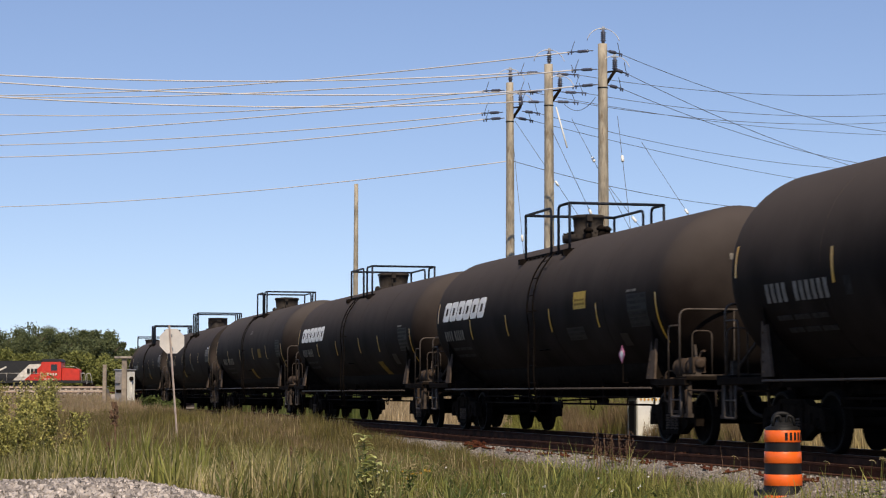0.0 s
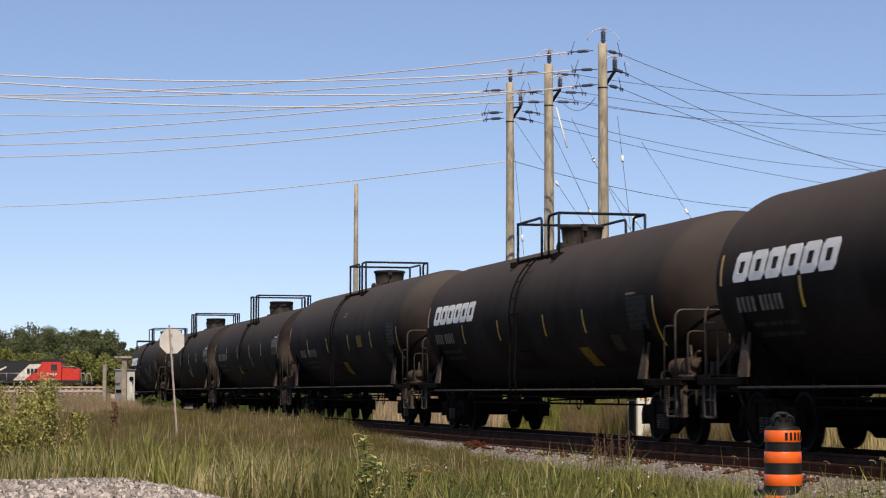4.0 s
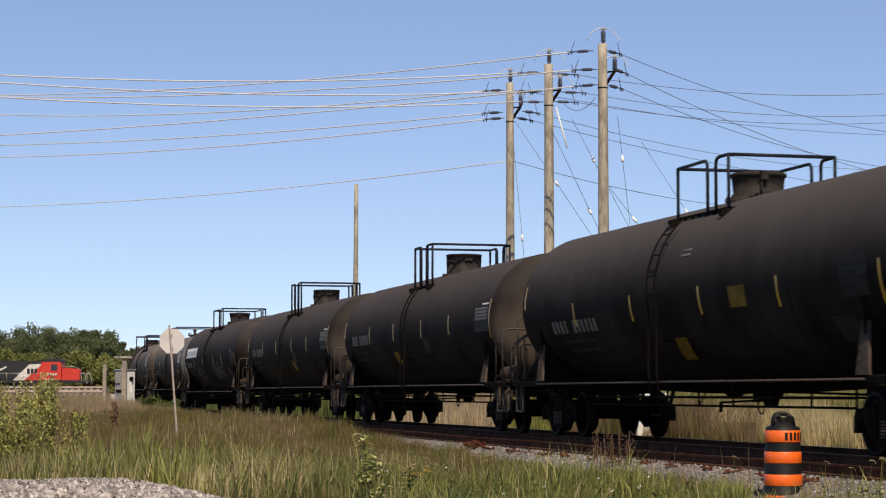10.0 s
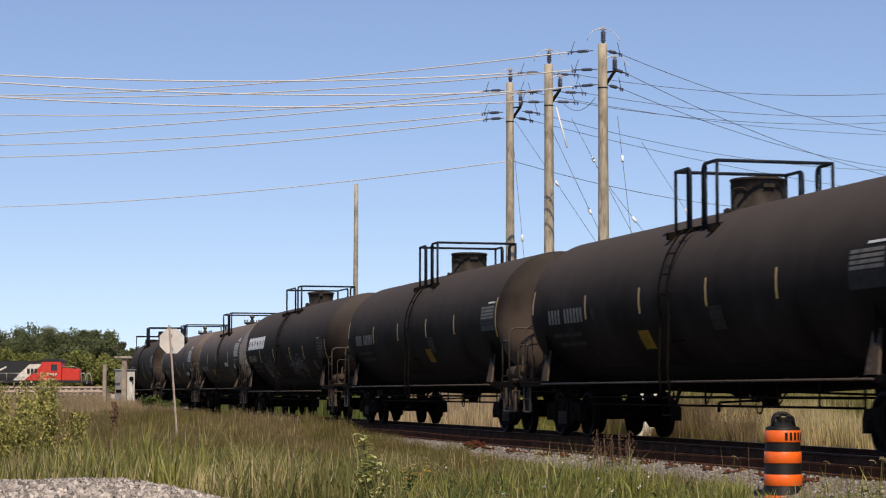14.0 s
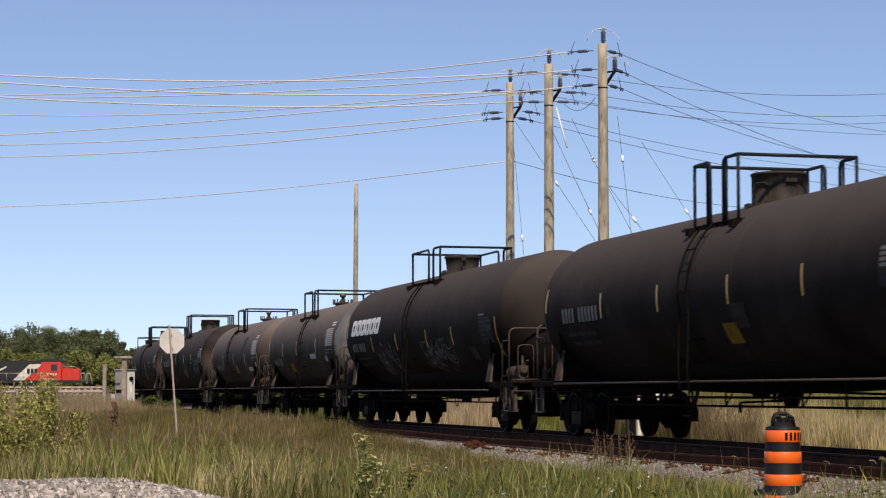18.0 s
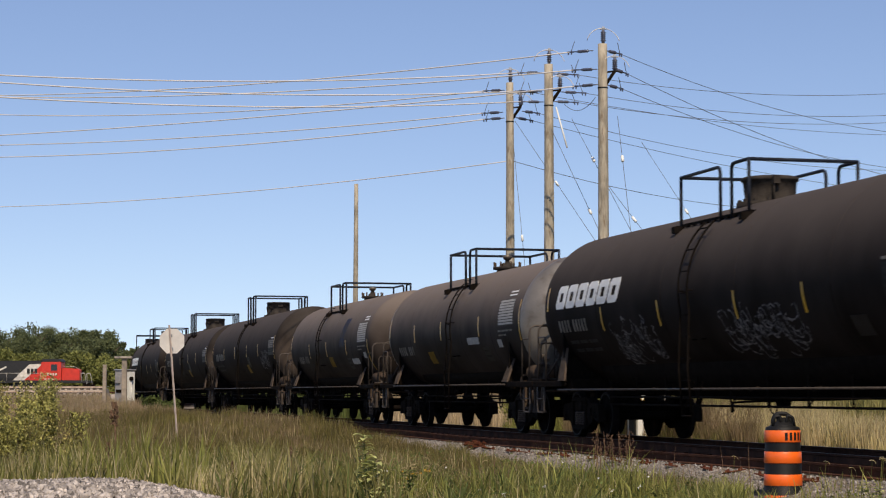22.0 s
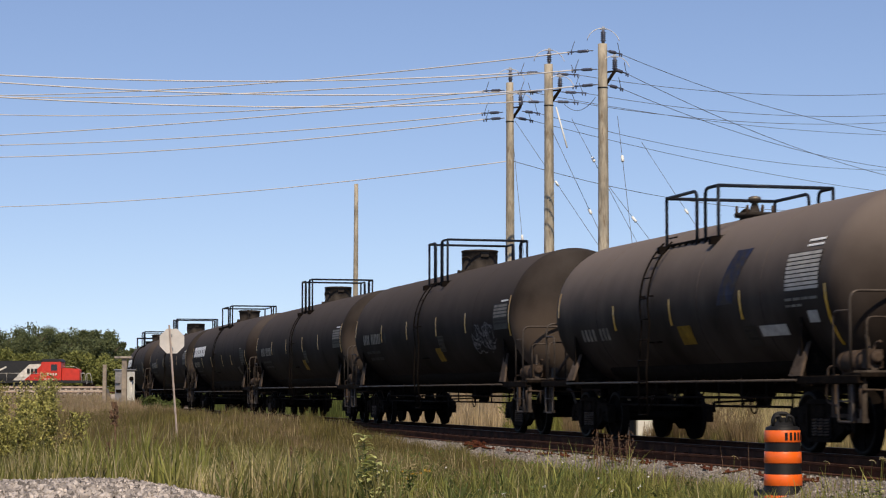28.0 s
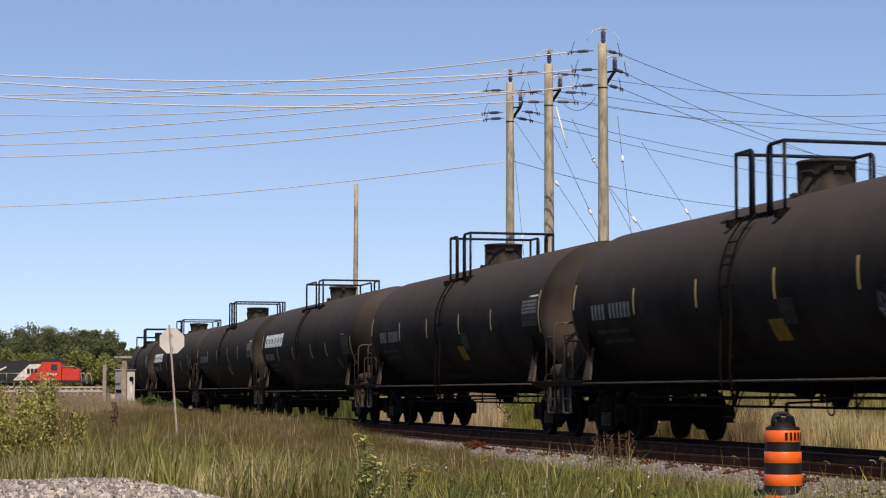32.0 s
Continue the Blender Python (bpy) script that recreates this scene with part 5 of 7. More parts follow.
for key, q in LINES.items():
    gz = ground_z(q["x"], q["y"])
    pole = thing("utility_pole", "weathered wooden power pole with dark insulators", "utility pole", "power poles", pose(q["x"], q["y"], gz))
    hh = q["h"] - gz
    part("pole", "pole", pole_mesh(hh, q["r"] + 0.06, q["r"]), pole)
    for z in (hh * 0.885,):
        part("band", "iron", band_mesh(q["r"] + 0.06 - 0.06 * z / hh + 0.008), pole, at=pose(0, 0, z))
    # one insulator on the top, one on a raised bracket to the side
    for dx, dz, slanted in ((0.02, 0.03, False), (0.4, -0.9, True)):
        part("post_insulator", "insulator", post_insulator_mesh, pole, key="post_insulator", at=pose(dx, -0.02, hh + dz))
        part("clamp", "galv", clamp_mesh, pole, "bright metal clamp", key="clamp", at=pose(dx, -0.02, hh + dz))
        if slanted:
            part("bracket", "iron", lambda bm: tube(bm, [(0.1, 0, hh - 1.35), (0.4, -0.02, hh - 0.9)], 0.055, 8), pole)
            part("bracket", "iron", lambda bm: tube(bm, [(0.1, 0, hh - 0.95), (0.42, -0.02, hh - 0.9)], 0.03, 8), pole)
    # jumper loops over both insulators
    for dx, z, w in ((0.02, hh + 0.52, 0.55), (0.4, hh - 0.4, 0.5)):
        pts = [(dx + w * 1.0 * math.sin(a), 0.1 * math.sin(2 * a) - 0.02, z - w * 0.95 * (1 - math.cos(a))) for a in [(-1.35 + 2.7 * i / 16) for i in range(17)]]
        part("jumper", "wire", lambda bm, pts=pts: tube(bm, pts, 0.013, 6), pole)
    for side in ("left", "right"):
        for (sx, sz), end, sag in q[side]:
            a = Vector((sx, q["y"], sz))
            d = (Vector(end) - a).normalized()
            m = along(a, a + d)
            local = Matrix.Translation((-q["x"], -q["y"], -gz)) @ m
            part("strain_insulator", "insulator", strain_mesh, pole, key="strain", at=local)
            wire_thing("power_cable", a + d * 0.95, end, sag, "pale aluminium power cable strung between poles" if side == "left" else "thin dark power cable strung between poles", 0.022 if side == "left" else 0.0105, "wire" if side == "left" else "wire_dark")
            # hanging connector at the clamp
            part("connector", "wire_dark", lambda bm, a=a, d=d: tube(bm, [a + d * 0.9 - Vector((q["x"], q["y"], gz)), a + d * 0.75 + Vector((0, 0, 0.35)) - Vector((q["x"], q["y"], gz))], 0.012, 5), pole)
wire_thing("service_cable", (2.35, 75, 10.1), (-24.95, 98, 10.46), 0.4, "thin pale service cable low on the poles", 0.018)
wire_thing("service_cable", (2.68, 75, 10.1), (25.81, 100, 11.16), 1.2, "thin dark service cable low on the poles", 0.012, "wire_dark")

# guy wires with their pale link insulators
GUYS = [((3.99, 70.5, 11.51), (4.34, 70.0, 10.01), None), ((4.53, 70.5, 11.11), (5.57, 68, 8.46), 0.62), ((5.85, 67, 10.7), (6.1, 65, 6.5), 0.36),
        ((8.02, 80.8, 11.55), (9.88, 79, 8.13), 0.86), ((5.49, 67, 8.41), (6.71, 66, 6.59), 0.68), ((2.7, 75, 11.62), (5.71, 73, 6.71), 0.5),
        ((2.6, 75, 11.19), (3.03, 74.5, 6.19), 0.8), ((3.78, 70.4, 10.79), (5.4, 69, 6.94), 0.8)]
for a, b, t in GUYS:
    guy = thing("guy_wire", "white guy wire guard rod" if t is None else "thin steel guy wire with a pale link insulator", "guy wire", "guy wires")
    a, b = Vector(a), Vector(b)
    if t is not None:                      # down to its anchor in the ground
        reach = (a.z - 0.3) / (a.z - b.z)
        b, t = a + (b - a) * reach, t / reach
    part("strand", "cabinet_white" if t is None else "wire_dark", lambda bm: tube(bm, [a, b], 0.03 if t is None else 0.009, 6), guy)
    if t is not None:
        c = a.lerp(b, t)
        part("link", "cabinet_white", lambda bm: lathe(bm, [(-0.12, 0.03), (-0.1, 0.05), (0.1, 0.05), (0.12, 0.03)], 10), guy, "white link insulator", at=along(c, b) @ pose(0, 0, 0, 0, 90, 0))
wire_thing("jumper_cable", (4.27, 70.3, 11.58), (5.05, 66.2, 11.22), 0.32, "thin drooping cable between two poles", 0.01, "wire_dark")

far_pole = thing("utility_pole", "bare wooden pole without wires, far behind the train", "utility pole", "", pose(-5.24, 120, ground_z(-5.24, 120)))
part("pole", "pole", pole_mesh(13.93 - ground_z(-5.24, 120), 0.18, 0.12, (0.05, 0)), far_pole)

# ---- lineside things ----
sx, sy = -6.56, 49.0
sz = ground_z(sx, sy) - 0.1
sign = thing("stop_sign", "octagonal sign seen from its bare metal back on a leaning post", "road sign", "", pose(sx + 0.14, sy, sz))
SH = 3.1 - sz


def sign_post_mesh(bm):
    m = [(0.0, 0, 0), (-0.24, 0, SH)]
    tube(bm, m, 0.024, 4)
    for i in range(18):
        t = 0.05 + 0.9 * i / 18
        box(bm, (-0.24 * t, -0.03, SH * t), (0.012, 0.02, 0.012))


part("post", "rusty_post", sign_post_mesh, sign)


def octagon_mesh(bm):
    r = 0.325
    out = [(r * math.cos(math.pi / 8 + i * math.pi / 4), r * math.sin(math.pi / 8 + i * math.pi / 4)) for i in range(8)]
    prism(bm, out, -0.004, 0.004)


part("plate", "sign_back", octagon_mesh, sign, "pale octagonal sheet metal plate", at=pose(-0.175, 0.045, 2.71 - sz, 0, 0, 16))
for q, z in ((-0.17, 2.55), (-0.19, 2.87)):
    part("brace", "galv", lambda bm: box(bm, (q, 0.02, z - sz), (0.05, 0.05, 0.03)), sign)

# striped traffic barrel
bx, by = 4.45, 26.5
bz = ground_z(bx, by)
barrel = thing("traffic_barrel", "orange and black banded traffic barrel with a black handle", "barrel", "", pose(bx, by, bz) @ Matrix.Diagonal((0.94, 0.94, 1, 1)))
BH = 1.0 - bz
part("body", "rubber", lambda bm: lathe(bm, [(0, 0.3), (0.06, 0.3), (0.07, 0.265), (0.3, 0.262), (0.31, 0.257), (0.55, 0.252), (0.56, 0.248), (BH - 0.07, 0.242), (BH, 0.236), (BH + 0.015, 0.2), (BH + 0.015, 0.06)], 40), barrel)
for i, (z0, z1) in enumerate(((BH - 0.19, BH - 0.036), (BH - 0.463, BH - 0.313), (BH - 0.754, BH - 0.608), (BH - 1.02, BH - 0.878))):
    part("reflective_band", "orange", lambda bm: lathe(bm, [(z0, 0.252 + 0.006 * i), (z0 + 0.005, 0.256 + 0.006 * i), (z1 - 0.005, 0.251 + 0.006 * i), (z1, 0.247 + 0.006 * i)], 40), barrel, "orange reflective band")


def barrel_handle_mesh(bm):
    lathe(bm, [(BH + 0.005, 0.205), (BH + 0.03, 0.17), (BH + 0.07, 0.12), (BH + 0.09, 0.05)], 28)
    for sg in (-1, 1):
        tube(bm, rounded([(sg * 0.03, -0.1, BH + 0.02), (sg * 0.05, -0.1, BH + 0.16), (sg * 0.13, -0.1, BH + 0.14), (sg * 0.15, -0.1, BH + 0.02)], 0.06), 0.02, 8)
    tube(bm, rounded([(-0.13, 0.06, BH), (-0.11, 0.06, BH + 0.18), (0.11, 0.06, BH + 0.18), (0.13, 0.06, BH)], 0.1), 0.03, 8)
    box(bm, (0, 0, BH + 0.08), (0.14, 0.2, 0.1))


part("handle", "rubber", barrel_handle_mesh, barrel)


def barrel_mark_mesh(bm):
    """Dark bars where the maker's name stands."""
    for i in range(5):
        a = math.radians(-88 + i * 15)
        r = 0.2575
        p = [(a - 0.075, BH - 0.165), (a + 0.075, BH - 0.165), (a + 0.075, BH - 0.062), (a - 0.075, BH - 0.062)]
        bm.faces.new([bm.verts.new((r * math.cos(t), r * math.sin(t), z)) for t, z in p])


part("lettering_bars", "rubber", barrel_mark_mesh, barrel, "black lettering bars")

# white equipment box beyond the track
wx, wy = 4.74, 47.0
wz = ground_z(wx, wy)
wbox = thing("equipment_box", "white metal trackside equipment box with a dark side", "equipment box", "", pose(wx, wy, wz, 0, 0, 24))


def wbox_mesh(bm):
    box(bm, (0, 0, (1.38 - wz) / 2), (0.76, 0.5, 1.38 - wz))
    bevelled(bm, 0.015)


part("body", "cabinet_white", wbox_mesh, wbox)
part("lid", "cabinet_white", lambda bm: (box(bm, (0, 0, 1.41 - wz), (0.82, 0.56, 0.07)), bevelled(bm, 0.02)), wbox)
part("side_panel", "rubber", lambda bm: (box(bm, (-0.41, -0.05, (1.3 - wz) / 2 + 0.02), (0.05, 0.26, 1.2 - wz)), bevelled(bm, 0.008)), wbox, "dark side panel")
part("hazard_strip", "yellow", lambda bm: [box(bm, (-0.3 + 0.1 * i, -0.257, 1.3 - wz), (0.05, 0.01, 0.05), Matrix.Rotation(0.5, 4, "Y")) for i in range(7)], wbox, "yellow hazard dashes")
part("latch", "galv", lambda bm: box(bm, (0.25, -0.262, 0.85 - wz), (0.04, 0.02, 0.12)), wbox)

# grey relay cabinet and posts beside the bend
cx, cy = -16.55, 105.0
cz = ground_z(cx, cy)
cab = thing("relay_cabinet", "grey railway relay cabinet with a pale side and meter", "cabinet", "", pose(cx, cy, cz, 0, 0, 57))
CH = 2.62 - cz
part("body", "cabinet_grey", lambda bm: (box(bm, (0, 0, CH / 2), (0.8, 0.68, CH)), bevelled(bm, 0.02)), cab)
part("roof", "galv", lambda bm: (box(bm, (0, 0, CH + 0.03), (0.9, 0.78, 0.06)), bevelled(bm, 0.015)), cab)
part("door", "cabinet_grey", lambda bm: (box(bm, (-0.415, 0, CH * 0.55), (0.025, 0.56, CH * 0.75)), bevelled(bm, 0.006)), cab)
part("hasp", "iron", lambda bm: box(bm, (-0.44, 0.0, CH * 0.5), (0.03, 0.42, 0.16)), cab)
part("junction_box", "cabinet_grey", lambda bm: (box(bm, (-0.47, 0.06, CH * 0.78), (0.1, 0.3, 0.36)), bevelled(bm, 0.01)), cab)
part("side_sheet", "cabinet_white", lambda bm: box(bm, (0, -0.352, CH * 0.5), (0.72, 0.012, CH * 0.94)), cab, "pale side sheet")
part("meter", "iron", lambda bm: lathe(bm, [(-0.5, 0.05), (-0.46, 0.11), (-0.355, 0.11)], 14, "y", (0.05, 0, CH * 0.8)), cab)
part("conduit", "galv", lambda bm: tube(bm, rounded([(0.05, -0.4, CH * 0.72), (0.05, -0.4, 0.3), (0.2, -0.4, 0.05)], 0.1), 0.03, 6), cab)

tp = (-15.0, 95.0)
tz = ground_z(*tp)
tpost = thing("wooden_post", "grey wooden post with a flat board across its top", "post", "", pose(tp[0], tp[1], tz))
part("shaft", "old_wood", lambda bm: (box(bm, (0, 0, (3.1 - tz) / 2), (0.24, 0.2, 3.1 - tz)), bevelled(bm, 0.02)), tpost)
part("board", "tie_pale", lambda bm: (box(bm, (-0.05, 0, 3.12 - tz), (0.8, 0.4, 0.1)), bevelled(bm, 0.012)), tpost)
tp2 = (-17.6, 105.0)
t2z = ground_z(*tp2)
tpost2 = thing("wooden_post", "mossy wooden post beside the cabinet", "post", "", pose(tp2[0], tp2[1], t2z))
part("shaft", "old_wood", lambda bm: (box(bm, (0, 0, (2.92 - t2z) / 2), (0.2, 0.2, 2.92 - t2z)), bevelled(bm, 0.03)), tpost2)

# ---- the raised yard track and the locomotive on it ----
yard = thing("yard_track", "raised rusty yard track on pale tie ends", "railway track", kind="structure")


def yard_rail_mesh(y, z):
    def build(bm):
        prof = [(-0.07, 0), (0.07, 0), (0.07, 0.02), (0.015, 0.03), (0.015, 0.13), (0.036, 0.14), (0.036, 0.18), (-0.036, 0.18), (-0.036, 0.14), (-0.015, 0.13), (-0.015, 0.03), (-0.07, 0.02)]
        a = [bm.verts.new((-130, y + o, z + h)) for o, h in prof]
        b = [bm.verts.new((-0.1675 * y if y < 260 else -36, y + o, z + h)) for o, h in prof]
        n = len(prof)
        for k in range(n):
            bm.faces.new((a[k], a[(k + 1) % n], b[(k + 1) % n], b[k]))
        bm.faces.new(a[::-1])
        bm.faces.new(b)
    return build


YARD = ((238.0, 1.54), (250.0, 2.1), (272.0, 1.42))
for y, z in YARD:
    for o in (-0.753, 0.753):
        part("rail", "yard_rail" if y < 260 else "rail_steel", yard_rail_mesh(y + o, z), yard)


def yard_tie_mesh(bm):
    box(bm, (0, 0, -0.1), (0.46, 2.9, 0.36))
    bevelled(bm, 0.015)


for y, z in YARD:
    for i in range(30):
        part("tie", "tie", yard_tie_mesh, yard, key="yard_tie", at=pose(-0.1685 * y - 0.78 * i + random.uniform(-0.03, 0.03), y, z - 0.09))


def yard_bed_mesh(bm):
    for y, z in YARD:
        prof = [(-4.6, z - 2.0), (-1.15, z - 0.1), (1.15, z - 0.1), (4.6, z - 2.0)]
        a = [bm.verts.new((-130, y + o, h)) for o, h in prof]
        b = [bm.verts.new((-0.1665 * y if y < 260 else -36, y + o, h)) for o, h in prof]
        for k in range(3):
            bm.faces.new((a[k], a[k + 1], b[k + 1], b[k]))
        bm.faces.new(b)


part("bank", "yard_gravel", yard_bed_mesh, yard)

LX, LY, LZ = -47.4, 272.0, 1.6
loco = thing("locomotive", "red and black diesel road switcher with a white slanted band", "locomotive", "", pose(LX, LY, LZ))
# local: x to the right = its short nose, z = 0 the rail's head, -y the side that is seen
part("frame", "loco_black", lambda bm: (box(bm, (-8.3, 0, 1.35), (16.6, 2.9, 0.35)), bevelled(bm, 0.03)), loco)
part("long_hood", "loco_black", lambda bm: (box(bm, (-11.0, 0, 2.85), (10.6, 1.75, 2.65)), bevelled(bm, 0.12, 2)), loco)
part("cab", "red", lambda bm: (prism(bm, [(-6.5, 1.53), (-3.8, 1.53), (-3.8, 3.9), (-4.05, 4.15), (-6.2, 4.15), (-6.5, 3.9)], -1.5, 1.5), bevelled(bm, 0.04)), loco)
part("cab_roof", "loco_black", lambda bm: (prism(bm, [(-6.6, 4.0), (-3.7, 4.0), (-4.0, 4.42), (-6.3, 4.42)], -1.52, 1.52), bevelled(bm, 0.04)), loco)
part("nose", "red", lambda bm: (prism(bm, [(-3.85, 1.5), (-1.45, 1.5), (-1.45, 2.95), (-1.75, 3.12), (-3.85, 3.25)], -0.85, 0.85), bevelled(bm, 0.08, 2)), loco)
part("cab_window", "glass", lambda bm: (box(bm, (-4.75, -1.505, 3.25), (0.85, 0.03, 0.85)), bevelled(bm, 0.01)), loco)
part("window_frame", "red", lambda bm: [box(bm, (-4.75, -1.515, 3.25 + s * 0.46), (1.0, 0.04, 0.07)) for s in (-1, 1)], loco)


part("white_band", "loco_white", lambda bm: prism(bm, [(-10.4, 1.55), (-8.9, 1.55), (-6.55, 3.6), (-6.55, 3.75), (-8.2, 3.7)], -0.905, -0.882), loco, "white slanted band")
part("red_panel", "red", lambda bm: prism(bm, [(-8.9, 1.55), (-6.51, 1.55), (-6.51, 3.64)], -0.905, -0.882), loco, "red hood panel")
part("white_stripe", "loco_white", lambda bm: prism(bm, [(-14.4, 1.9), (-14.3, 1.7), (-11.2, 3.3), (-11.35, 3.45)], -0.905, -0.882), loco, "thin white slanted stripe")
part("louvre", "loco_black", lambda bm: [box(bm, (-8.3 + 0.5 * i, -0.91, 2.75), (0.38, 0.04, 0.75)) for i in range(3)], loco)
part("number_bars", "loco_white", lambda bm: [box(bm, (-5.55 + 0.36 * i, -1.512, 2.35), (0.22, 0.02, 0.32)) for i in range(4)], loco, "white number bars")
part("emblem_bars", "loco_white", lambda bm: [box(bm, (-5.9 + 0.5 * i, -1.512, 1.72), (0.36, 0.02, 0.14)) for i in range(3)], loco, "white emblem bars")
part("fuel_tank", "loco_black", lambda bm: (box(bm, (-8.5, 0, 0.8), (4.2, 2.4, 0.75)), bevelled(bm, 0.12, 2)), loco)
for x in (-13.2, -3.4):
    tr = part("truck", "iron", lambda bm: (box(bm, (0, 0, 0.62), (3.6, 2.2, 0.45)), bevelled(bm, 0.05)), loco, at=pose(x, 0, 0))
    for dx in (-1.35, 1.35):
        part("wheelset", ["wheel", "tread"], wheelset_mesh, tr, key="wheelset", at=pose(dx, 0, WHEEL_R))


def loco_rail_mesh(bm):
    tube(bm, rounded([(-15.8, -1.42, 2.5), (-6.0, -1.42, 2.5)], 0.1), 0.025, 6)
    for i in range(7):
        tube(bm, [(-15.6 + 1.5 * i, -1.42, 1.5), (-15.6 + 1.5 * i, -1.42, 2.5)], 0.02, 6)


part("handrail", "loco_white", loco_rail_mesh, loco)
part("end_handrail", "loco_white", lambda bm: [tube(bm, rounded([(-1.0 + 0.75 * i, -1.42, 1.2), (-1.15 + 0.75 * i, -1.42, 2.5), (-0.65 + 0.75 * i, -1.42, 2.5), (-0.35 + 0.75 * i, -1.42, 1.0)], 0.15), 0.035, 6) for i in range(2)], loco)
part("nose_rail", "loco_white", lambda bm: tube(bm, rounded([(-3.7, -0.95, 3.45), (-2.2, -0.95, 3.4), (-1.6, -0.95, 3.15)], 0.2), 0.03, 6), loco)
part("step", "iron", lambda bm: (box(bm, (-0.5, -1.1, 0.9), (0.9, 0.5, 1.0)), bevelled(bm, 0.03)), loco)
part("coupler", "iron", lambda bm: (box(bm, (0.2, 0, 0.9), (0.6, 0.3, 0.3)), bevelled(bm, 0.04)), loco)


# ---- plants ----
def np_mesh(name, verts, faces4, faces3, material):
    """A mesh from arrays of corners, four-sided and three-sided faces."""
    me = bpy.data.meshes.new(name)
    n4, n3 = len(faces4), len(faces3)
    me.vertices.add(len(verts))
    me.vertices.foreach_set("co", np.asarray(verts, np.float32).ravel())
    me.loops.add(n4 * 4 + n3 * 3)
    idx = np.concatenate([np.asarray(faces4, np.int32).ravel(), np.asarray(faces3, np.int32).ravel()])
    me.loops.foreach_set("vertex_index", idx)
    me.polygons.add(n4 + n3)
    me.polygons.foreach_set("loop_start", np.concatenate([np.arange(n4) * 4, n4 * 4 + np.arange(n3) * 3]).astype(np.int32))
    me.update(calc_edges=True)
    me.materials.append(M[material])
    return me


def low_verge(x, y):
    """The grass is kept low along the near stretch of the ballast."""
    lat, s = lateral(x, y)
    if lat > 0 or s < -66:
        return 1.0
    return 1.0 - 0.3 * smooth01(-8.5, -4.5, lat) * smooth01(-64, -50, s)


def blades(rng, pts, h_lo, h_hi, width, bend=0.35):
    """Bent three-sided blades standing on the given places."""
    n = len(pts)
    wave = np.array([0.8 + 0.75 * noise.noise((p[0] * 0.8, p[1] * 0.5, 1.5)) for p in pts])
    near_line = np.array([low_verge(p[0], p[1]) for p in pts])
    h = rng.uniform(h_lo, h_hi, n) * np.clip(wave, 0.45, 1.25) * near_line
    a = rng.uniform(0, 2 * np.pi, n)
    w = width * rng.uniform(0.6, 1.3, n)
    lean = bend * h * rng.uniform(0.1, 1.0, n)
    b = rng.uniform(0, 2 * np.pi, n)
    side = np.stack([np.cos(a), np.sin(a), np.zeros(n)], 1) * w[:, None] * 0.5
    away = np.stack([np.cos(b), np.sin(b), np.zeros(n)], 1)
    up = np.array([0, 0, 1.0])
    base = pts - up * 0.04
    mid = base + up * (h * 0.6)[:, None] + away * (lean * 0.35)[:, None]
    tip = base + up * (h * (1 - 0.25 * bend))[:, None] + away * lean[:, None]
    v = np.stack([base - side, base + side, mid - side * 0.8, mid + side * 0.8, tip], 1).reshape(-1, 3)
    k = np.arange(n)[:, None] * 5
    return v, np.concatenate([k, k + 1, k + 3, k + 2], 1), np.concatenate([k + 2, k + 3, k + 4], 1)


def scatter(rng, n, y0, y1, lat0, lat1, x_lo=-0.26, x_hi=0.26, keep=None, power=1.0):
    """Places on the ground in a fan before the eye, between two distances and two distances from the line."""
    out = []
    while len(out) < n:
        y = y0 + (y1 - y0) * rng.random() ** power
        x = y * rng.uniform(x_lo, x_hi)
        lat, s = lateral(x, y)
        if lat0 <= lat <= lat1 and (keep is None or keep(x, y, lat, s)):
            out.append((x, y, ground_z(x, y)))
    return np.array(out)


def stuff(name, label, category, data):
    return tagged(new(name, data), label, category, kind="stuff")


def leaf_cloud(rng, centres, radii, n, size, flat=0.8):
    """Many small leaf quads round some centres, thickest near their skins."""
    c = rng.integers(0, len(centres), n)
    d = rng.normal(size=(n, 3))
    d /= np.linalg.norm(d, axis=1)[:, None]
    r = radii[c] * rng.uniform(0.25, 1.15, n)
    p = centres[c] + d * r[:, None] * np.array([1, 1, flat])
    u = rng.normal(size=(n, 3))
    u /= np.linalg.norm(u, axis=1)[:, None]
    w = np.cross(u, rng.normal(size=(n, 3)))
    w /= np.linalg.norm(w, axis=1)[:, None]
    s = size * rng.uniform(0.6, 1.4, n)[:, None]
    v = np.stack([p - u * s, p + w * s * 0.55, p + u * s, p - w * s * 0.55], 1).reshape(-1, 3)
    k = np.arange(n)[:, None] * 4
    return v, np.concatenate([k, k + 1, k + 2, k + 3], 1)


def strewn_leaves(g, centres, radius, n, size):
    """Leaf quads strewn round many centres of one radius."""
    return leaf_cloud(g, centres, np.full(len(centres), radius), n, size, 1.2)


rng = np.random.default_rng(5)


def field_keep(x, y, lat, s):
    # thin on the ballast shoulder, patchy by a slow noise
    edge = (0.1 * smooth01(-2.0, -2.6, lat) + 0.9 * smooth01(-2.7 + 0.5 * noise.noise((x * 0.7, y * 0.7, 5)), -3.5, lat)) if s > -41.5 else smooth01(-1.8, -2.6, lat)
    patch = 0.55 + 0.9 * noise.noise((x * 0.45, y * 0.3, 7))
    return rng.random() < edge * max(0.12, patch)


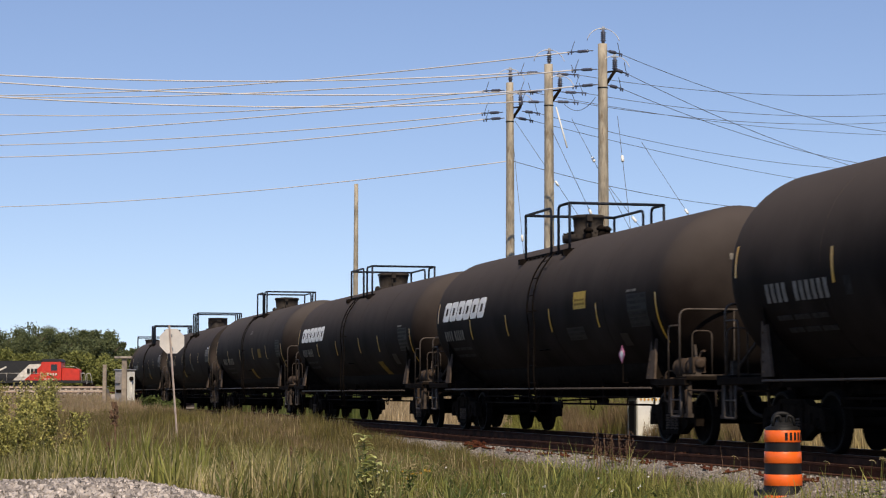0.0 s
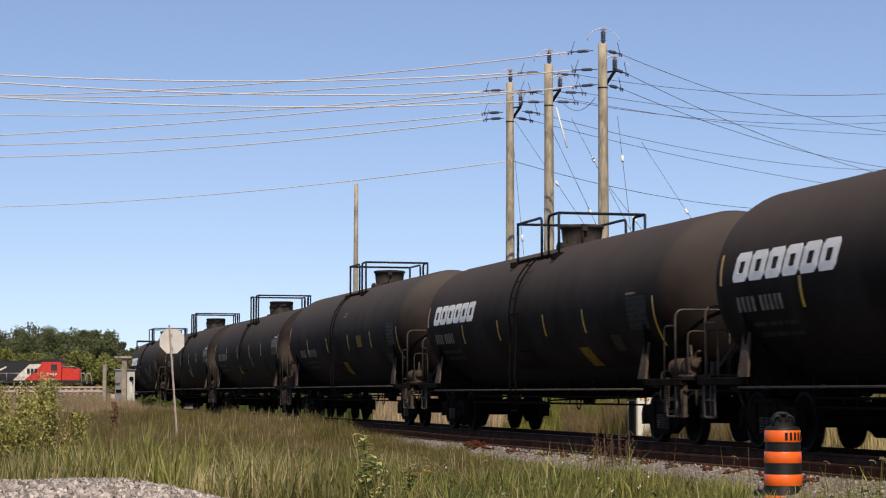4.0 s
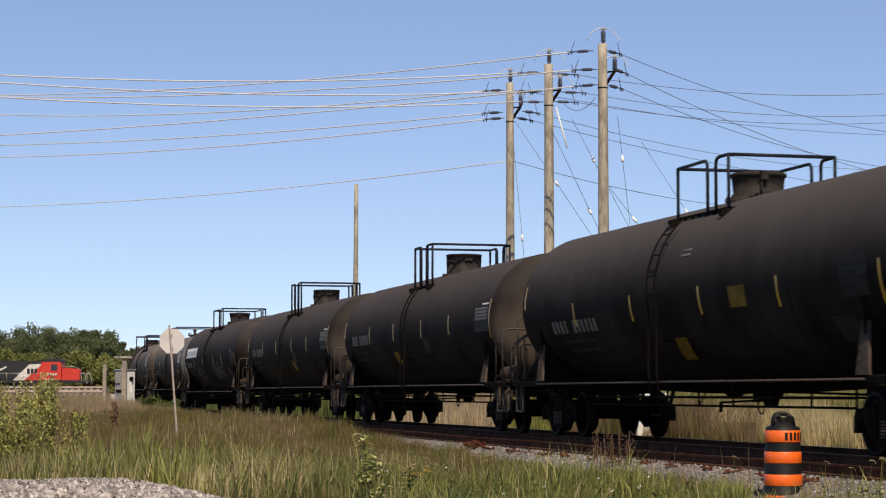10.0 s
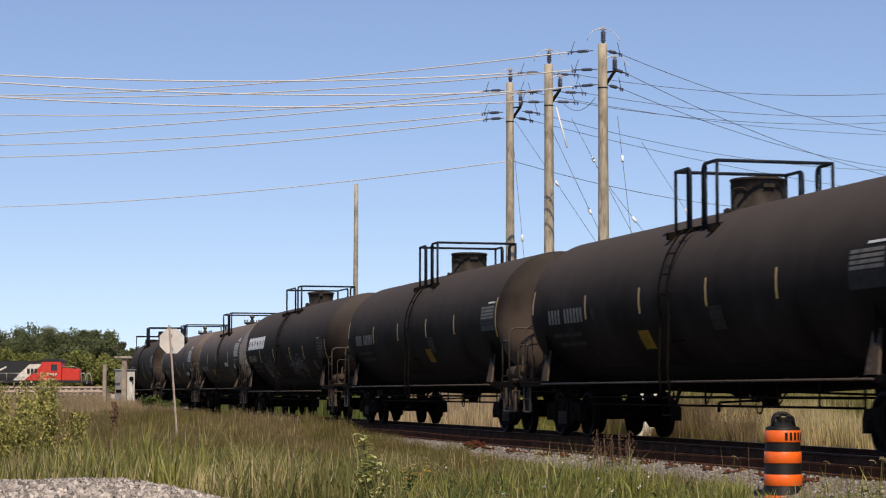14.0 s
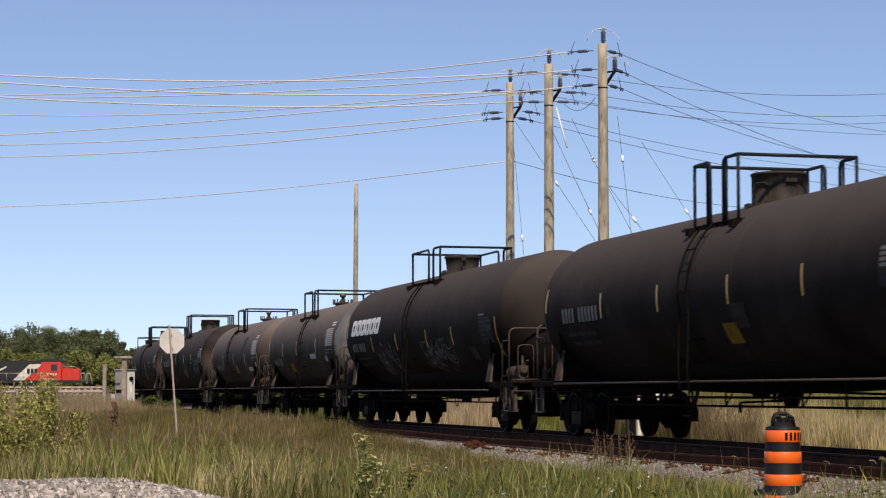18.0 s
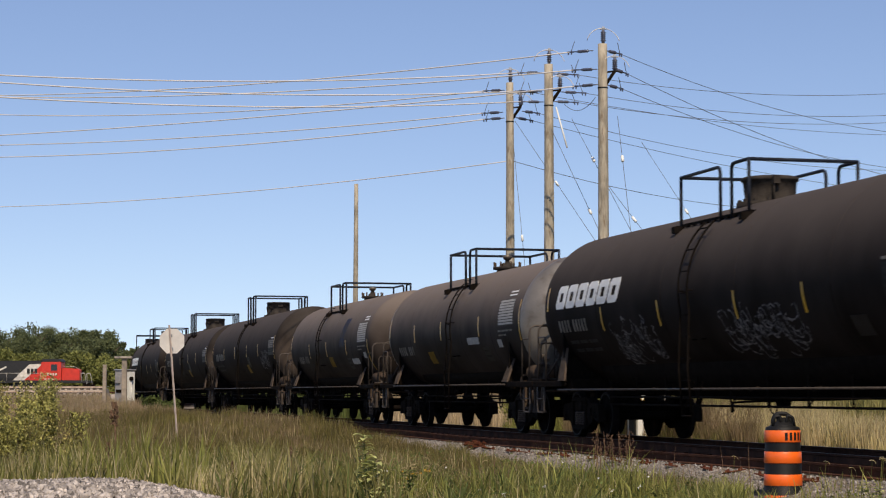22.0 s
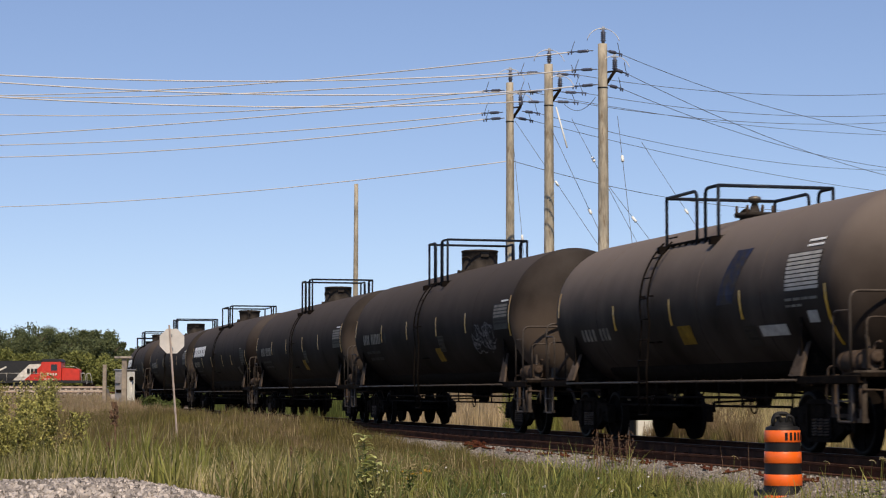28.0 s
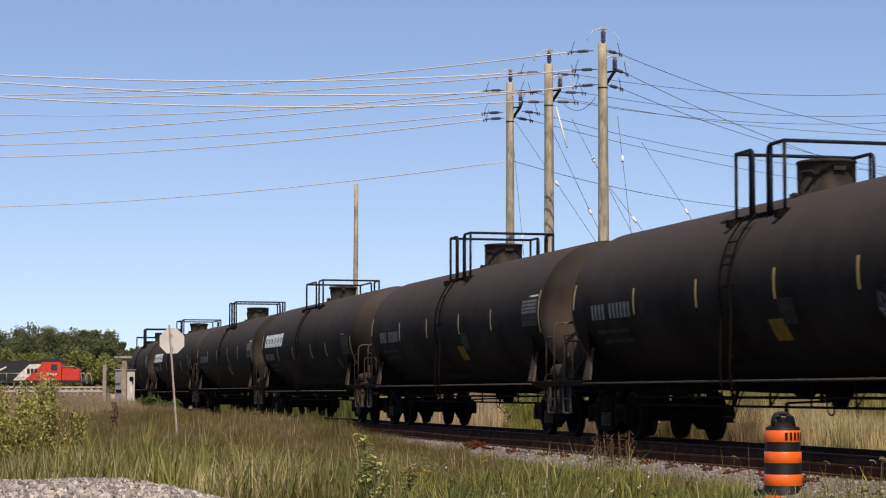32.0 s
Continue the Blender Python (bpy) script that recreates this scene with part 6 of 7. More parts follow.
def pile_free(x, y, lat, s):
    if abs(x - y * 0.168) < 0.5 and y < 26.6 and rng.random() < 0.96:      # trodden before the barrel
        return False
    return field_keep(x, y, lat, s) and not (x < -1.2 and y < 20.5)


near = scatter(rng, 95000, 17.5, 46, -40, -1.9, keep=pile_free, power=1.0)
v, f4, f3 = blades(rng, near, 0.15, 0.55, 0.009)
stuff("meadow_grass", "green and straw meadow grass of the near field", "grass", np_mesh("meadow_grass", v, f4, f3, "grass"))
mid = scatter(rng, 36000, 78, 232, -90, -2.0, -0.26, 0.05, keep=field_keep)
v, f4, f3 = blades(rng, mid, 0.3, 0.62, 0.026)
stuff("meadow_grass", "dry browning meadow grass towards the bend", "grass", np_mesh("meadow_grass", v, f4, f3, "dry"))
mid = scatter(rng, 60000, 40, 84, -40, -2.0, -0.26, 0.05, keep=field_keep)
v, f4, f3 = blades(rng, mid, 0.25, 0.52, 0.02)
stuff("meadow_grass", "dull green meadow grass of the middle field", "grass", np_mesh("meadow_grass", v, f4, f3, "grass"))
tall = scatter(rng, 46000, 29, 84, -40, -2.4, -0.26, 0.06, keep=lambda x, y, lat, s: pile_free(x, y, lat, s) and noise.noise((x * 0.16, y * 0.09, 21)) > -0.12)
v, f4, f3 = blades(rng, tall, 0.36, 0.6, 0.0075, 0.3)
stuff("seed_grass", "red-brown grass gone to seed in drifts", "grass", np_mesh("seed_grass", v, f4, f3, "seed"))
verge = scatter(rng, 14000, 38, 64, -5.5, -1.85, -0.14, 0.02)
v, f4, f3 = blades(rng, verge, 0.3, 0.62, 0.012, 0.4)
stuff("verge_grass", "low red-brown grass along the track's verge", "grass", np_mesh("verge_grass", v, f4, f3, "seed"))
verge = scatter(rng, 9000, 37, 58, -4.8, -2.15, -0.07, 0.012)
v, f4, f3 = blades(rng, verge, 0.45, 0.85, 0.012, 0.45)
stuff("verge_grass", "olive and brown grass over the ballast's edge", "grass", np_mesh("verge_grass", v, f4, f3, "grass"))
weedy = scatter(rng, 7000, 24, 38, -4.6, -2.25, 0.02, 0.26, keep=lambda x, y, lat, s: noise.noise((x * 0.8, y * 0.8, 9)) > -0.12)
v, f4, f3 = blades(rng, weedy, 0.16, 0.5, 0.009, 0.5)
stuff("verge_weeds", "thin browning weeds growing through the ballast", "weeds", np_mesh("verge_weeds", v, f4, f3, "seed"))
weedy = scatter(rng, 7000, 23, 38, -5.2, -2.7, 0.02, 0.26, keep=lambda x, y, lat, s: noise.noise((x * 0.8, y * 0.8, 15)) > 0.0)
v, f4, f3 = blades(rng, weedy, 0.2, 0.55, 0.011, 0.6)
stuff("verge_weeds", "green weeds growing through the ballast", "weeds", np_mesh("verge_weeds", v, f4, f3, "weed"))
straw = scatter(rng, 3600, 18, 60, -40, -2.4, keep=pile_free)
v, f4, f3 = blades(rng, straw, 0.35, 0.8, 0.009, 0.3)
stuff("straw_grass", "dry straw-coloured grass stalks", "grass", np_mesh("straw_grass", v, f4, f3, "reed"))
def tufts(rng, n, y0, y1, lo, hi, width, x_lo=-0.26, x_hi=0.2, per=14, keep=pile_free, bend=0.7):
    c = scatter(rng, n, y0, y1, -40, -2.6, x_lo, x_hi, keep=keep)
    p = np.repeat(c, per, 0) + np.concatenate([rng.normal(size=(n * per, 2)) * 0.05, np.zeros((n * per, 1))], 1)
    return blades(rng, p, lo, hi, width, bend)


v, f4, f3 = tufts(rng, 1100, 20, 42, 0.35, 0.7, 0.012)
stuff("grass_tufts", "fresh green grass tufts", "grass", np_mesh("grass_tufts", v, f4, f3, "weed"))
v, f4, f3 = tufts(rng, 320, 20, 25.5, 0.35, 0.75, 0.012, 0.03, 0.26, 10, bend=0.4)
stuff("grass_tufts", "upright fresh grass tufts around the barrel", "grass", np_mesh("grass_tufts", v, f4, f3, "weed"))
v, f4, f3 = tufts(rng, 420, 20, 46, 0.3, 0.6, 0.01)
stuff("grass_tufts", "yellowing grass tufts", "grass", np_mesh("grass_tufts", v, f4, f3, "reed"))
v, f4, f3 = tufts(rng, 520, 20, 38, 0.3, 0.62, 0.014, keep=lambda x, y, lat, s: pile_free(x, y, lat, s) and noise.noise((x * 0.9, y * 0.6, 12)) > 0.05)
stuff("grass_tufts", "dark green leafy grass tufts in patches", "grass", np_mesh("grass_tufts", v, f4, f3, "dark_weed"))
reedy = dict(keep=lambda x, y, lat, s: pile_free(x, y, lat, s) and noise.noise((x * 0.7, y * 0.4, 31)) > -0.05)
v, f4, f3 = tufts(rng, 230, 20.6, 30, 0.55, 1.05, 0.024, -0.25, -0.03, 9, bend=0.45, **reedy)
stuff("broad_reeds", "tall broad-leaved green reeds", "reeds", np_mesh("broad_reeds", v, f4, f3, "reed_green"))
v, f4, f3 = tufts(rng, 230, 20.6, 28, 0.45, 0.9, 0.02, -0.25, -0.05, 6, bend=0.3, **reedy)
stuff("dry_reeds", "tall straw-coloured dry reed blades", "reeds", np_mesh("dry_reeds", v, f4, f3, "reed"))
v, f4, f3 = tufts(rng, 46, 21.5, 27, 0.7, 1.2, 0.026, -0.25, -0.14, 7, bend=0.35)
stuff("tall_reeds", "tall pale green reeds beside the bushes", "reeds", np_mesh("tall_reeds", v, f4, f3, "reed_green"))
v, f4, f3 = tufts(rng, 110, 20.8, 26, 0.5, 1.0, 0.022, -0.25, -0.12, 6, bend=0.25)
stuff("tall_reeds", "tall dead straw reeds beside the bushes", "reeds", np_mesh("tall_reeds", v, f4, f3, "reed"))
v, f4, f3 = tufts(rng, 170, 20.6, 28, 0.4, 0.85, 0.026, -0.25, 0.1, 8, bend=0.55)
stuff("dark_reeds", "dark green broad-bladed weeds", "reeds", np_mesh("dark_reeds", v, f4, f3, "dark_weed"))
v, f4, f3 = tufts(rng, 150, 20.5, 26, 0.35, 0.75, 0.015, -0.02, 0.25, 12, bend=0.5)
stuff("fresh_tufts", "bright fresh green grass clumps", "grass", np_mesh("fresh_tufts", v, f4, f3, "fresh"))
v, f4, f3 = tufts(rng, 95, 20.8, 24.5, 0.55, 1.1, 0.036, -0.25, -0.12, 9, bend=0.28)
stuff("broad_reeds", "dense broad-bladed green reeds before the bushes", "reeds", np_mesh("broad_reeds", v, f4, f3, "weed"))
v, f4, f3 = tufts(rng, 70, 20.6, 25, 0.45, 0.85, 0.03, -0.15, -0.02, 6, bend=0.3)
stuff("broad_reeds", "scattered broad-bladed pale reeds in the field", "reeds", np_mesh("broad_reeds", v, f4, f3, "reed_green"))
drift = scatter(rng, 9000, 84, 104, -60, -2.4, -0.225, -0.15)
v, f4, f3 = blades(rng, drift, 0.5, 0.85, 0.02, 0.3)
stuff("dry_drift", "pinkish dry grass before the relay cabinet", "grass", np_mesh("dry_drift", v, f4, f3, "dry"))
drift = scatter(rng, 9000, 220, 233, -120, -2.4, -0.26, -0.165)
v, f4, f3 = blades(rng, drift, 0.8, 1.25, 0.05, 0.3)
stuff("dry_drift", "dry grass at the foot of the yard's bank", "grass", np_mesh("dry_drift", v, f4, f3, "dry"))


def clump(g, x, y, n, spread_x, spread_y):
    p = np.stack([g.normal(x, spread_x, n), g.normal(y, spread_y, n)], 1)
    return np.array([(a, b, ground_z(a, b)) for a, b in p])


g11 = np.random.default_rng(91)
verge_clumps = np.concatenate([clump(g11, cx, cy, n, w, 0.4) for cx, cy, n, w in (
    (2.3, 25.6, 130, 0.16), (2.75, 25.0, 90, 0.2), (3.5, 25.4, 150, 0.14), (3.8, 25.8, 70, 0.08), (1.5, 25.8, 90, 0.25), (5.05, 25.6, 26, 0.12), (5.4, 25.2, 36, 0.14), (4.45, 25.4, 26, 0.2), (0.9, 26.2, 80, 0.3))])
v, f4, f3 = blades(g11, verge_clumps, 0.65, 1.1, 0.016, 0.45)
stuff("verge_clumps", "tall fresh green grass clumps before the ballast", "grass", np_mesh("verge_clumps", v, f4, f3, "fresh"))
stalks = np.concatenate([clump(g11, cx, cy, n, w, 0.5) for cx, cy, n, w in ((2.6, 29.0, 16, 0.9), (4.0, 28.0, 10, 0.5), (5.2, 27.0, 12, 0.5), (1.2, 30.0, 12, 1.0))])
v, f4, f3 = blades(g11, stalks, 0.9, 1.35, 0.009, 0.12)
stuff("dry_stalks", "thin upright red-brown weed stalks beside the ballast", "weeds", np_mesh("dry_stalks", v, f4, f3, "dock"))
low_leaf = scatter(rng, 2600, 19, 40, -40, -2.6, keep=pile_free)
g9 = np.random.default_rng(77)
v, f4 = strewn_leaves(g9, low_leaf + np.array([0, 0, 0.2]), 0.14, 9000, 0.026)
stuff("field_weeds", "low leafy weeds among the grass", "weeds", np_mesh("field_weeds", v, f4, np.zeros((0, 3), int), "dark_weed"))
far_side = scatter(rng, 24000, 34, 80, 3.0, 9, 0.13, 0.26)
v, f4, f3 = blades(rng, far_side, 0.45, 1.1, 0.018, 0.3)
stuff("reeds", "dry pale reeds standing beyond the track", "reeds", np_mesh("reeds", v, f4, f3, "reed"))
far_dry = scatter(rng, 16000, 60, 170, 4.0, 50, -0.04, 0.04)
v, f4, f3 = blades(rng, far_dry, 0.5, 1.2, 0.03, 0.3)
stuff("dry_field", "pale dry grass of the field beyond the track", "grass", np_mesh("dry_field", v, f4, f3, "pink_reed"))
far_dry = scatter(rng, 9000, 95, 170, 6.0, 50, -0.04, 0.05)
v, f4, f3 = blades(rng, far_dry, 1.5, 2.3, 0.05, 0.3)
stuff("dry_field", "tall brown grass at the back of the field beyond the track", "grass", np_mesh("dry_field", v, f4, f3, "dry"))
far_dark = scatter(rng, 26000, 58, 190, 3.0, 40, -0.2, -0.035)
v, f4, f3 = blades(rng, far_dark, 0.8, 1.9, 0.045, 0.35)
stuff("tall_grass", "rank green growth along the bend beyond the track", "grass", np_mesh("tall_grass", v, f4, f3, "dark_weed"))
far_green = scatter(rng, 30000, 50, 100, 7.0, 30, 0.09, 0.26, keep=lambda x, y, lat, s: noise.noise((x * 0.2, y * 0.2, 2)) > -0.3)
v, f4, f3 = blades(rng, far_green, 1.3, 2.4, 0.024, 0.35)
stuff("tall_grass", "tall green reed grass beyond the track", "grass", np_mesh("tall_grass", v, f4, f3, "reed_green"))
far_green = scatter(rng, 12000, 46, 70, 3.6, 8, 0.035, 0.095)
v, f4, f3 = blades(rng, far_green, 0.6, 1.5, 0.02, 0.4)
stuff("tall_grass", "tall green grass beyond the track", "grass", np_mesh("tall_grass", v, f4, f3, "weed"))
far_seed = scatter(rng, 18000, 38, 60, 2.3, 6.5, 0.06, 0.155, keep=lambda x, y, lat, s: noise.noise((x * 0.5, y * 0.3, 6)) > -0.35 and (lat < 3.4 or rng.random() < 0.7))
v, f4, f3 = blades(rng, far_seed, 0.7, 1.35, 0.014, 0.4)
stuff("seed_grass", "brown grass gone to seed beyond the track", "grass", np_mesh("seed_grass", v, f4, f3, "seed"))
far_low = scatter(rng, 9000, 40, 90, 2.2, 5, 0.03, 0.26)
v, f4, f3 = blades(rng, far_low, 0.25, 0.7, 0.016, 0.5)
stuff("tall_grass", "low green grass along the far shoulder", "grass", np_mesh("tall_grass", v, f4, f3, "weed"))
g10 = np.random.default_rng(78)
far_leaf = scatter(rng, 500, 48, 80, 4.5, 14, 0.035, 0.085)
v, f4 = strewn_leaves(g10, far_leaf + np.array([0, 0, 0.75]), 0.5, 36000, 0.05)
stuff("thicket", "leafy green thicket beyond the track", "bushes", np_mesh("thicket", v, f4, np.zeros((0, 3), int), "weed"))


def tree(x, y, height, spread, material, label, seed, leaves=2600, size=0.28, low=0.25):
    gz = ground_z(x, y)
    t = thing("tree", label, "tree", "trees behind the yard", pose(x, y, gz))
    g = np.random.default_rng(seed)
    tops = []

    def trunk(bm):
        tube(bm, [(0, 0, -0.2), (0.1, 0, height * 0.3), (0.0, 0.1, height * 0.7)], height * 0.028, 8, True, height * 0.012)
        for i in range(9):
            a = g.uniform(0, 6.28)
            z0 = height * g.uniform(low, 0.6)
            z1 = min(height * 0.92, z0 + height * g.uniform(0.15, 0.35))
            e = (spread * g.uniform(0.45, 0.85) * math.cos(a), spread * g.uniform(0.45, 0.85) * math.sin(a), z1)
            tops.append(e)
            tube(bm, [(0, 0, z0), (e[0] * 0.5, e[1] * 0.5, z0 + (z1 - z0) * 0.65), e], height * 0.012, 6, True, height * 0.004)
    part("trunk", "bark", trunk, t)
    cs = [np.array(e) for e in tops] + [np.array((g.uniform(-0.3, 0.3) * spread, g.uniform(-0.3, 0.3) * spread, height * g.uniform(0.6, 0.88))) for _ in range(6)]
    for _ in range(34):
        a, q = g.uniform(0, 6.28), g.uniform(0.3, 0.95)
        cs.append(np.array((q * spread * math.cos(a), q * spread * math.sin(a), height * g.uniform(low, 0.8) * (1.1 - 0.3 * q))))
    cs = np.array(cs)
    rad = g.uniform(0.1, 0.27, len(cs)) * spread + 0.2
    v, f4 = leaf_cloud(g, cs, rad, leaves, size)
    crown = new("crown", np_mesh("crown", v, f4, np.zeros((0, 3), int), material))
    crown.parent = t
    return t


TREES = [(-57, 250, 8.0, 4.0, "tree"), (-52.5, 256, 8.6, 4.4, "tree"), (-48.5, 250, 8.4, 4.0, "tree"), (-44.5, 246, 8.2, 3.4, "tree"), (-41.2, 244, 8.0, 2.9, "tree"),
         (-61, 262, 8.0, 4.2, "tree"), (-38.6, 250, 6.0, 2.6, "tree"), (-55, 232, 5.0, 3.0, "tree2"), (-50, 228, 5.4, 3.0, "tree2"), (-45.5, 226, 5.0, 2.8, "tree2"),
         (-40.5, 226, 4.8, 2.6, "tree2"), (-36.5, 222, 4.4, 2.4, "tree2"), (-33.5, 220, 3.9, 2.2, "tree2"), (-34.5, 240, 5.0, 2.8, "tree2"), (-31, 236, 4.0, 2.4, "tree2")]
TREES += [(-59.5, 246, 7.6, 4.0, "tree"), (-54.8, 248, 8.2, 4.2, "tree"), (-50.4, 246, 8.2, 4.0, "tree"), (-46.4, 252, 8.6, 4.0, "tree"), (-42.9, 250, 8.4, 3.2, "tree"),
          (-58, 230, 4.6, 3.0, "tree2"), (-47.8, 230, 5.2, 3.0, "tree2"), (-43, 230, 5.2, 3.0, "tree2"), (-38.3, 228, 4.8, 2.8, "tree2")]
for i, (x, y, h, sp, m) in enumerate(TREES):
    x, y, h, sp = x * 1.32, y * 1.32, h * 1.46, sp * 1.45
    tree(x, y, h, sp, m, "leafy dark green tree behind the yard" if m == "tree" else "bushy yellow-green young tree behind the yard", 100 + i, 16000, 0.18, 0.25 if m == "tree" else 0.12)


def shrub(x, y, height, spread, label, seed, leaves=5000, size=0.045, material="bush"):
    gz = ground_z(x, y)
    t = thing("shrub", label, "shrub", "", pose(x, y, gz))
    g = np.random.default_rng(seed)
    stems = []

    def stem_mesh(bm):
        for i in range(26):
            a = g.uniform(0, 6.28)
            q = spread * g.uniform(0.1, 1.0)
            h = height * g.uniform(0.6, 1.0)
            b = (0.5 * q * math.cos(a), 0.5 * q * math.sin(a), 0)
            e = (q * math.cos(a), q * math.sin(a), h)
            stems.append((b, e))
            tube(bm, [b, e], 0.009, 5, True, 0.004)
    part("stem", "bark", stem_mesh, t)
    k = g.integers(0, len(stems), leaves)
    u = g.uniform(0.2, 1.05, leaves)
    bs = np.array([s[0] for s in stems])[k]
    es = np.array([s[1] for s in stems])[k]
    p = bs + (es - bs) * u[:, None] + g.normal(size=(leaves, 3)) * 0.06
    v, f4 = leaf_cloud(g, p, np.full(leaves, 0.05), leaves, size)
    crown = new("foliage", np_mesh("foliage", v, f4, np.zeros((0, 3), int), material))
    crown.parent = t
    return t


for i, (x, y, h, w, n) in enumerate(((-8.4, 37.5, 1.75, 1.3, 17000), (-7.3, 36.2, 1.6, 1.0, 13000), (-7.9, 34.6, 1.35, 1.1, 12000), (-7.15, 33.4, 1.15, 0.7, 7000))):
    shrub(x, y, h, w, "yellow-green bushy weeds at the field's edge", 40 + i, n, 0.026)


def broad_leaf(bm, base, a, length, width, rise):
    """One folded oval leaf that arches away from its stem."""
    d = Vector((math.cos(a), math.sin(a), 0))
    side = Vector((-d.y, d.x, 0))
    mids, lefts, rights = [], [], []
    for i in range(5):
        t = i / 4
        p = base + d * (length * t) + Vector((0, 0, length * (rise * t - 0.55 * t * t)))
        w = width * math.sin(math.pi * (0.08 + 0.9 * t)) * 0.5
        mids.append(bm.verts.new(p))
        lefts.append(bm.verts.new(p + side * w + Vector((0, 0, w * 0.35))))
        rights.append(bm.verts.new(p - side * w + Vector((0, 0, w * 0.35))))
    for i in range(4):
        bm.faces.new((mids[i], mids[i + 1], lefts[i + 1], lefts[i]))
        bm.faces.new((rights[i], rights[i + 1], mids[i + 1], mids[i]))


def herb(name, x, y, height, stems, label, seed, leaf=0.12, material="milkweed", lean=0.1):
    """A broad-leaved weed: each upright stem carries crossed pairs of leaves."""
    g = random.Random(seed)
    t = thing(name, label, "weed", "", pose(x, y, ground_z(x, y) - 0.02))
    for i in range(stems):
        h = height * g.uniform(0.6, 1.0) if i else height
        bx, by = (g.uniform(-0.13, 0.13), g.uniform(-0.1, 0.1)) if i else (0, 0)
        ex = bx + g.uniform(-lean, lean) * h
        part("stem", "dark_weed", lambda bm: tube(bm, [(bx, by, 0), ((bx + ex) / 2, by, h * 0.55), (ex, by, h)], 0.008, 5, True, 0.004), t)

        def leaves(bm):
            n = max(3, int(h / 0.038))
            for j in range(n):
                q = 0.12 + 0.88 * j / n
                a0 = j * 1.57 + g.uniform(-1.2, 1.2)
                size = leaf * (1.15 - 0.55 * q) * g.uniform(0.6, 1.2)
                for a in (a0, a0 + math.pi + g.uniform(-0.6, 0.6)):
                    broad_leaf(bm, Vector((bx + (ex - bx) * q, by, h * q)), a, size, size * 0.62, g.uniform(0.3, 0.8))
        tagged(part("foliage", material, leaves, t), kind="stuff")
    return t


herb("milkweed", -0.83, 23.4, 1.0, 4, "tall leafy pale green milkweed in the grass", 43, 0.2)
herb("milkweed", -0.62, 22.2, 0.5, 4, "low leafy pale green milkweed in the grass", 44, 0.16)
herb("milkweed", -0.38, 24.2, 0.56, 2, "dark leafy milkweed in the grass", 45, 0.16, "dark_weed")
for i, (hx, hy, hh, st, m) in enumerate(((-3.6, 23.2, 0.62, 5, "dark_weed"), (-2.72, 21.6, 0.5, 6, "dark_weed"), (-2.0, 22.0, 0.42, 6, "dark_weed"), (-3.25, 24.6, 0.7, 4, "dark_weed"),
                                          (-1.75, 21.4, 0.36, 5, "weed"), (-4.4, 22.6, 0.6, 4, "weed"), (0.55, 21.8, 0.4, 5, "dark_weed"), (1.35, 23.6, 0.42, 5, "weed"),
                                          (1.9, 22.4, 0.34, 5, "dark_weed"), (2.75, 24.6, 0.36, 4, "weed"), (3.2, 22.6, 0.3, 5, "dark_weed"), (4.7, 22.8, 0.4, 5, "weed"),
                                          (-1.4, 25.4, 0.5, 4, "dark_weed"), (0.2, 25.8, 0.44, 4, "weed"), (-5.2, 25.6, 0.75, 4, "weed"), (5.1, 24.0, 0.4, 4, "milkweed"))):
    herb("field_weed", hx, hy, hh, st, "leafy green field weed among the grass", 200 + i, 0.11, m, 0.25)


def foxtail(x, y, seed, count):
    """Stalks with nodding seed heads."""
    g = random.Random(seed)
    t = thing("foxtail_grass", "pale nodding foxtail grass stalks", "grass", "", pose(x, y, ground_z(x, y)))
    for i in range(count):
        bx, by = g.uniform(-0.3, 0.3), g.uniform(-0.3, 0.3)
        h, sgn = g.uniform(0.42, 0.66), g.choice((-1, 1, 1))
        stalk = [(bx, by, -0.03), (bx + 0.02 * sgn, by, h * 0.6), (bx + 0.04 * sgn, by, h)]
        part("stalk", "weed", lambda bm: tube(bm, stalk, 0.0025, 4, True, 0.0018), t)
        bow = [(bx + sgn * (0.03 + 0.055 * math.sin(a)), by, h - 0.035 + 0.042 * math.cos(a * 1.1) - 0.01) for a in (-0.5, 0, 0.5, 1.0, 1.5)]
        part("seed_head", "reed", lambda bm: tube(bm, bow, 0.004, 5, True, 0.002), t, "pale bristly seed head")


for i, (fx, fy, n) in enumerate(((-0.55, 25.4, 6), (-0.25, 26.0, 5), (0.35, 26.4, 3), (3.75, 26.2, 2), (5.0, 24.8, 3), (5.45, 25.2, 3))):
    foxtail(fx, fy, 60 + i, n)
shrub(wx + 0.62, wy - 0.75, 1.0, 0.5, "browning weeds grown up before the white equipment box", 47, 2200, 0.035, "seed")
shrub(wx + 1.5, wy - 0.5, 0.85, 0.6, "browning weeds beside the white equipment box", 48, 2200, 0.035, "seed")
shrub(-13.9, 98, 1.05, 0.9, "dark green weeds beside the track bend", 45, 3500, 0.08, "dark_weed")
shrub(-13.0, 95, 0.95, 0.8, "dark green weeds beside the track bend", 46, 3500, 0.08, "dark_weed")

# flowers
flower_pts = scatter(rng, 46, 19, 30, -40, -2.6, keep=pile_free)


def flowers(name, pts, label, material):
    g = np.random.default_rng(9)
    c = pts + np.array([0, 0, 0.35]) + g.uniform(0, 0.15, (len(pts), 1)) * np.array([0, 0, 1])
    v, f4 = leaf_cloud(g, c, np.full(len(c), 0.022), len(c) * 8, 0.009)
    stuff(name, label, "flowers", np_mesh(name, v, f4, np.zeros((0, 3), int), material))


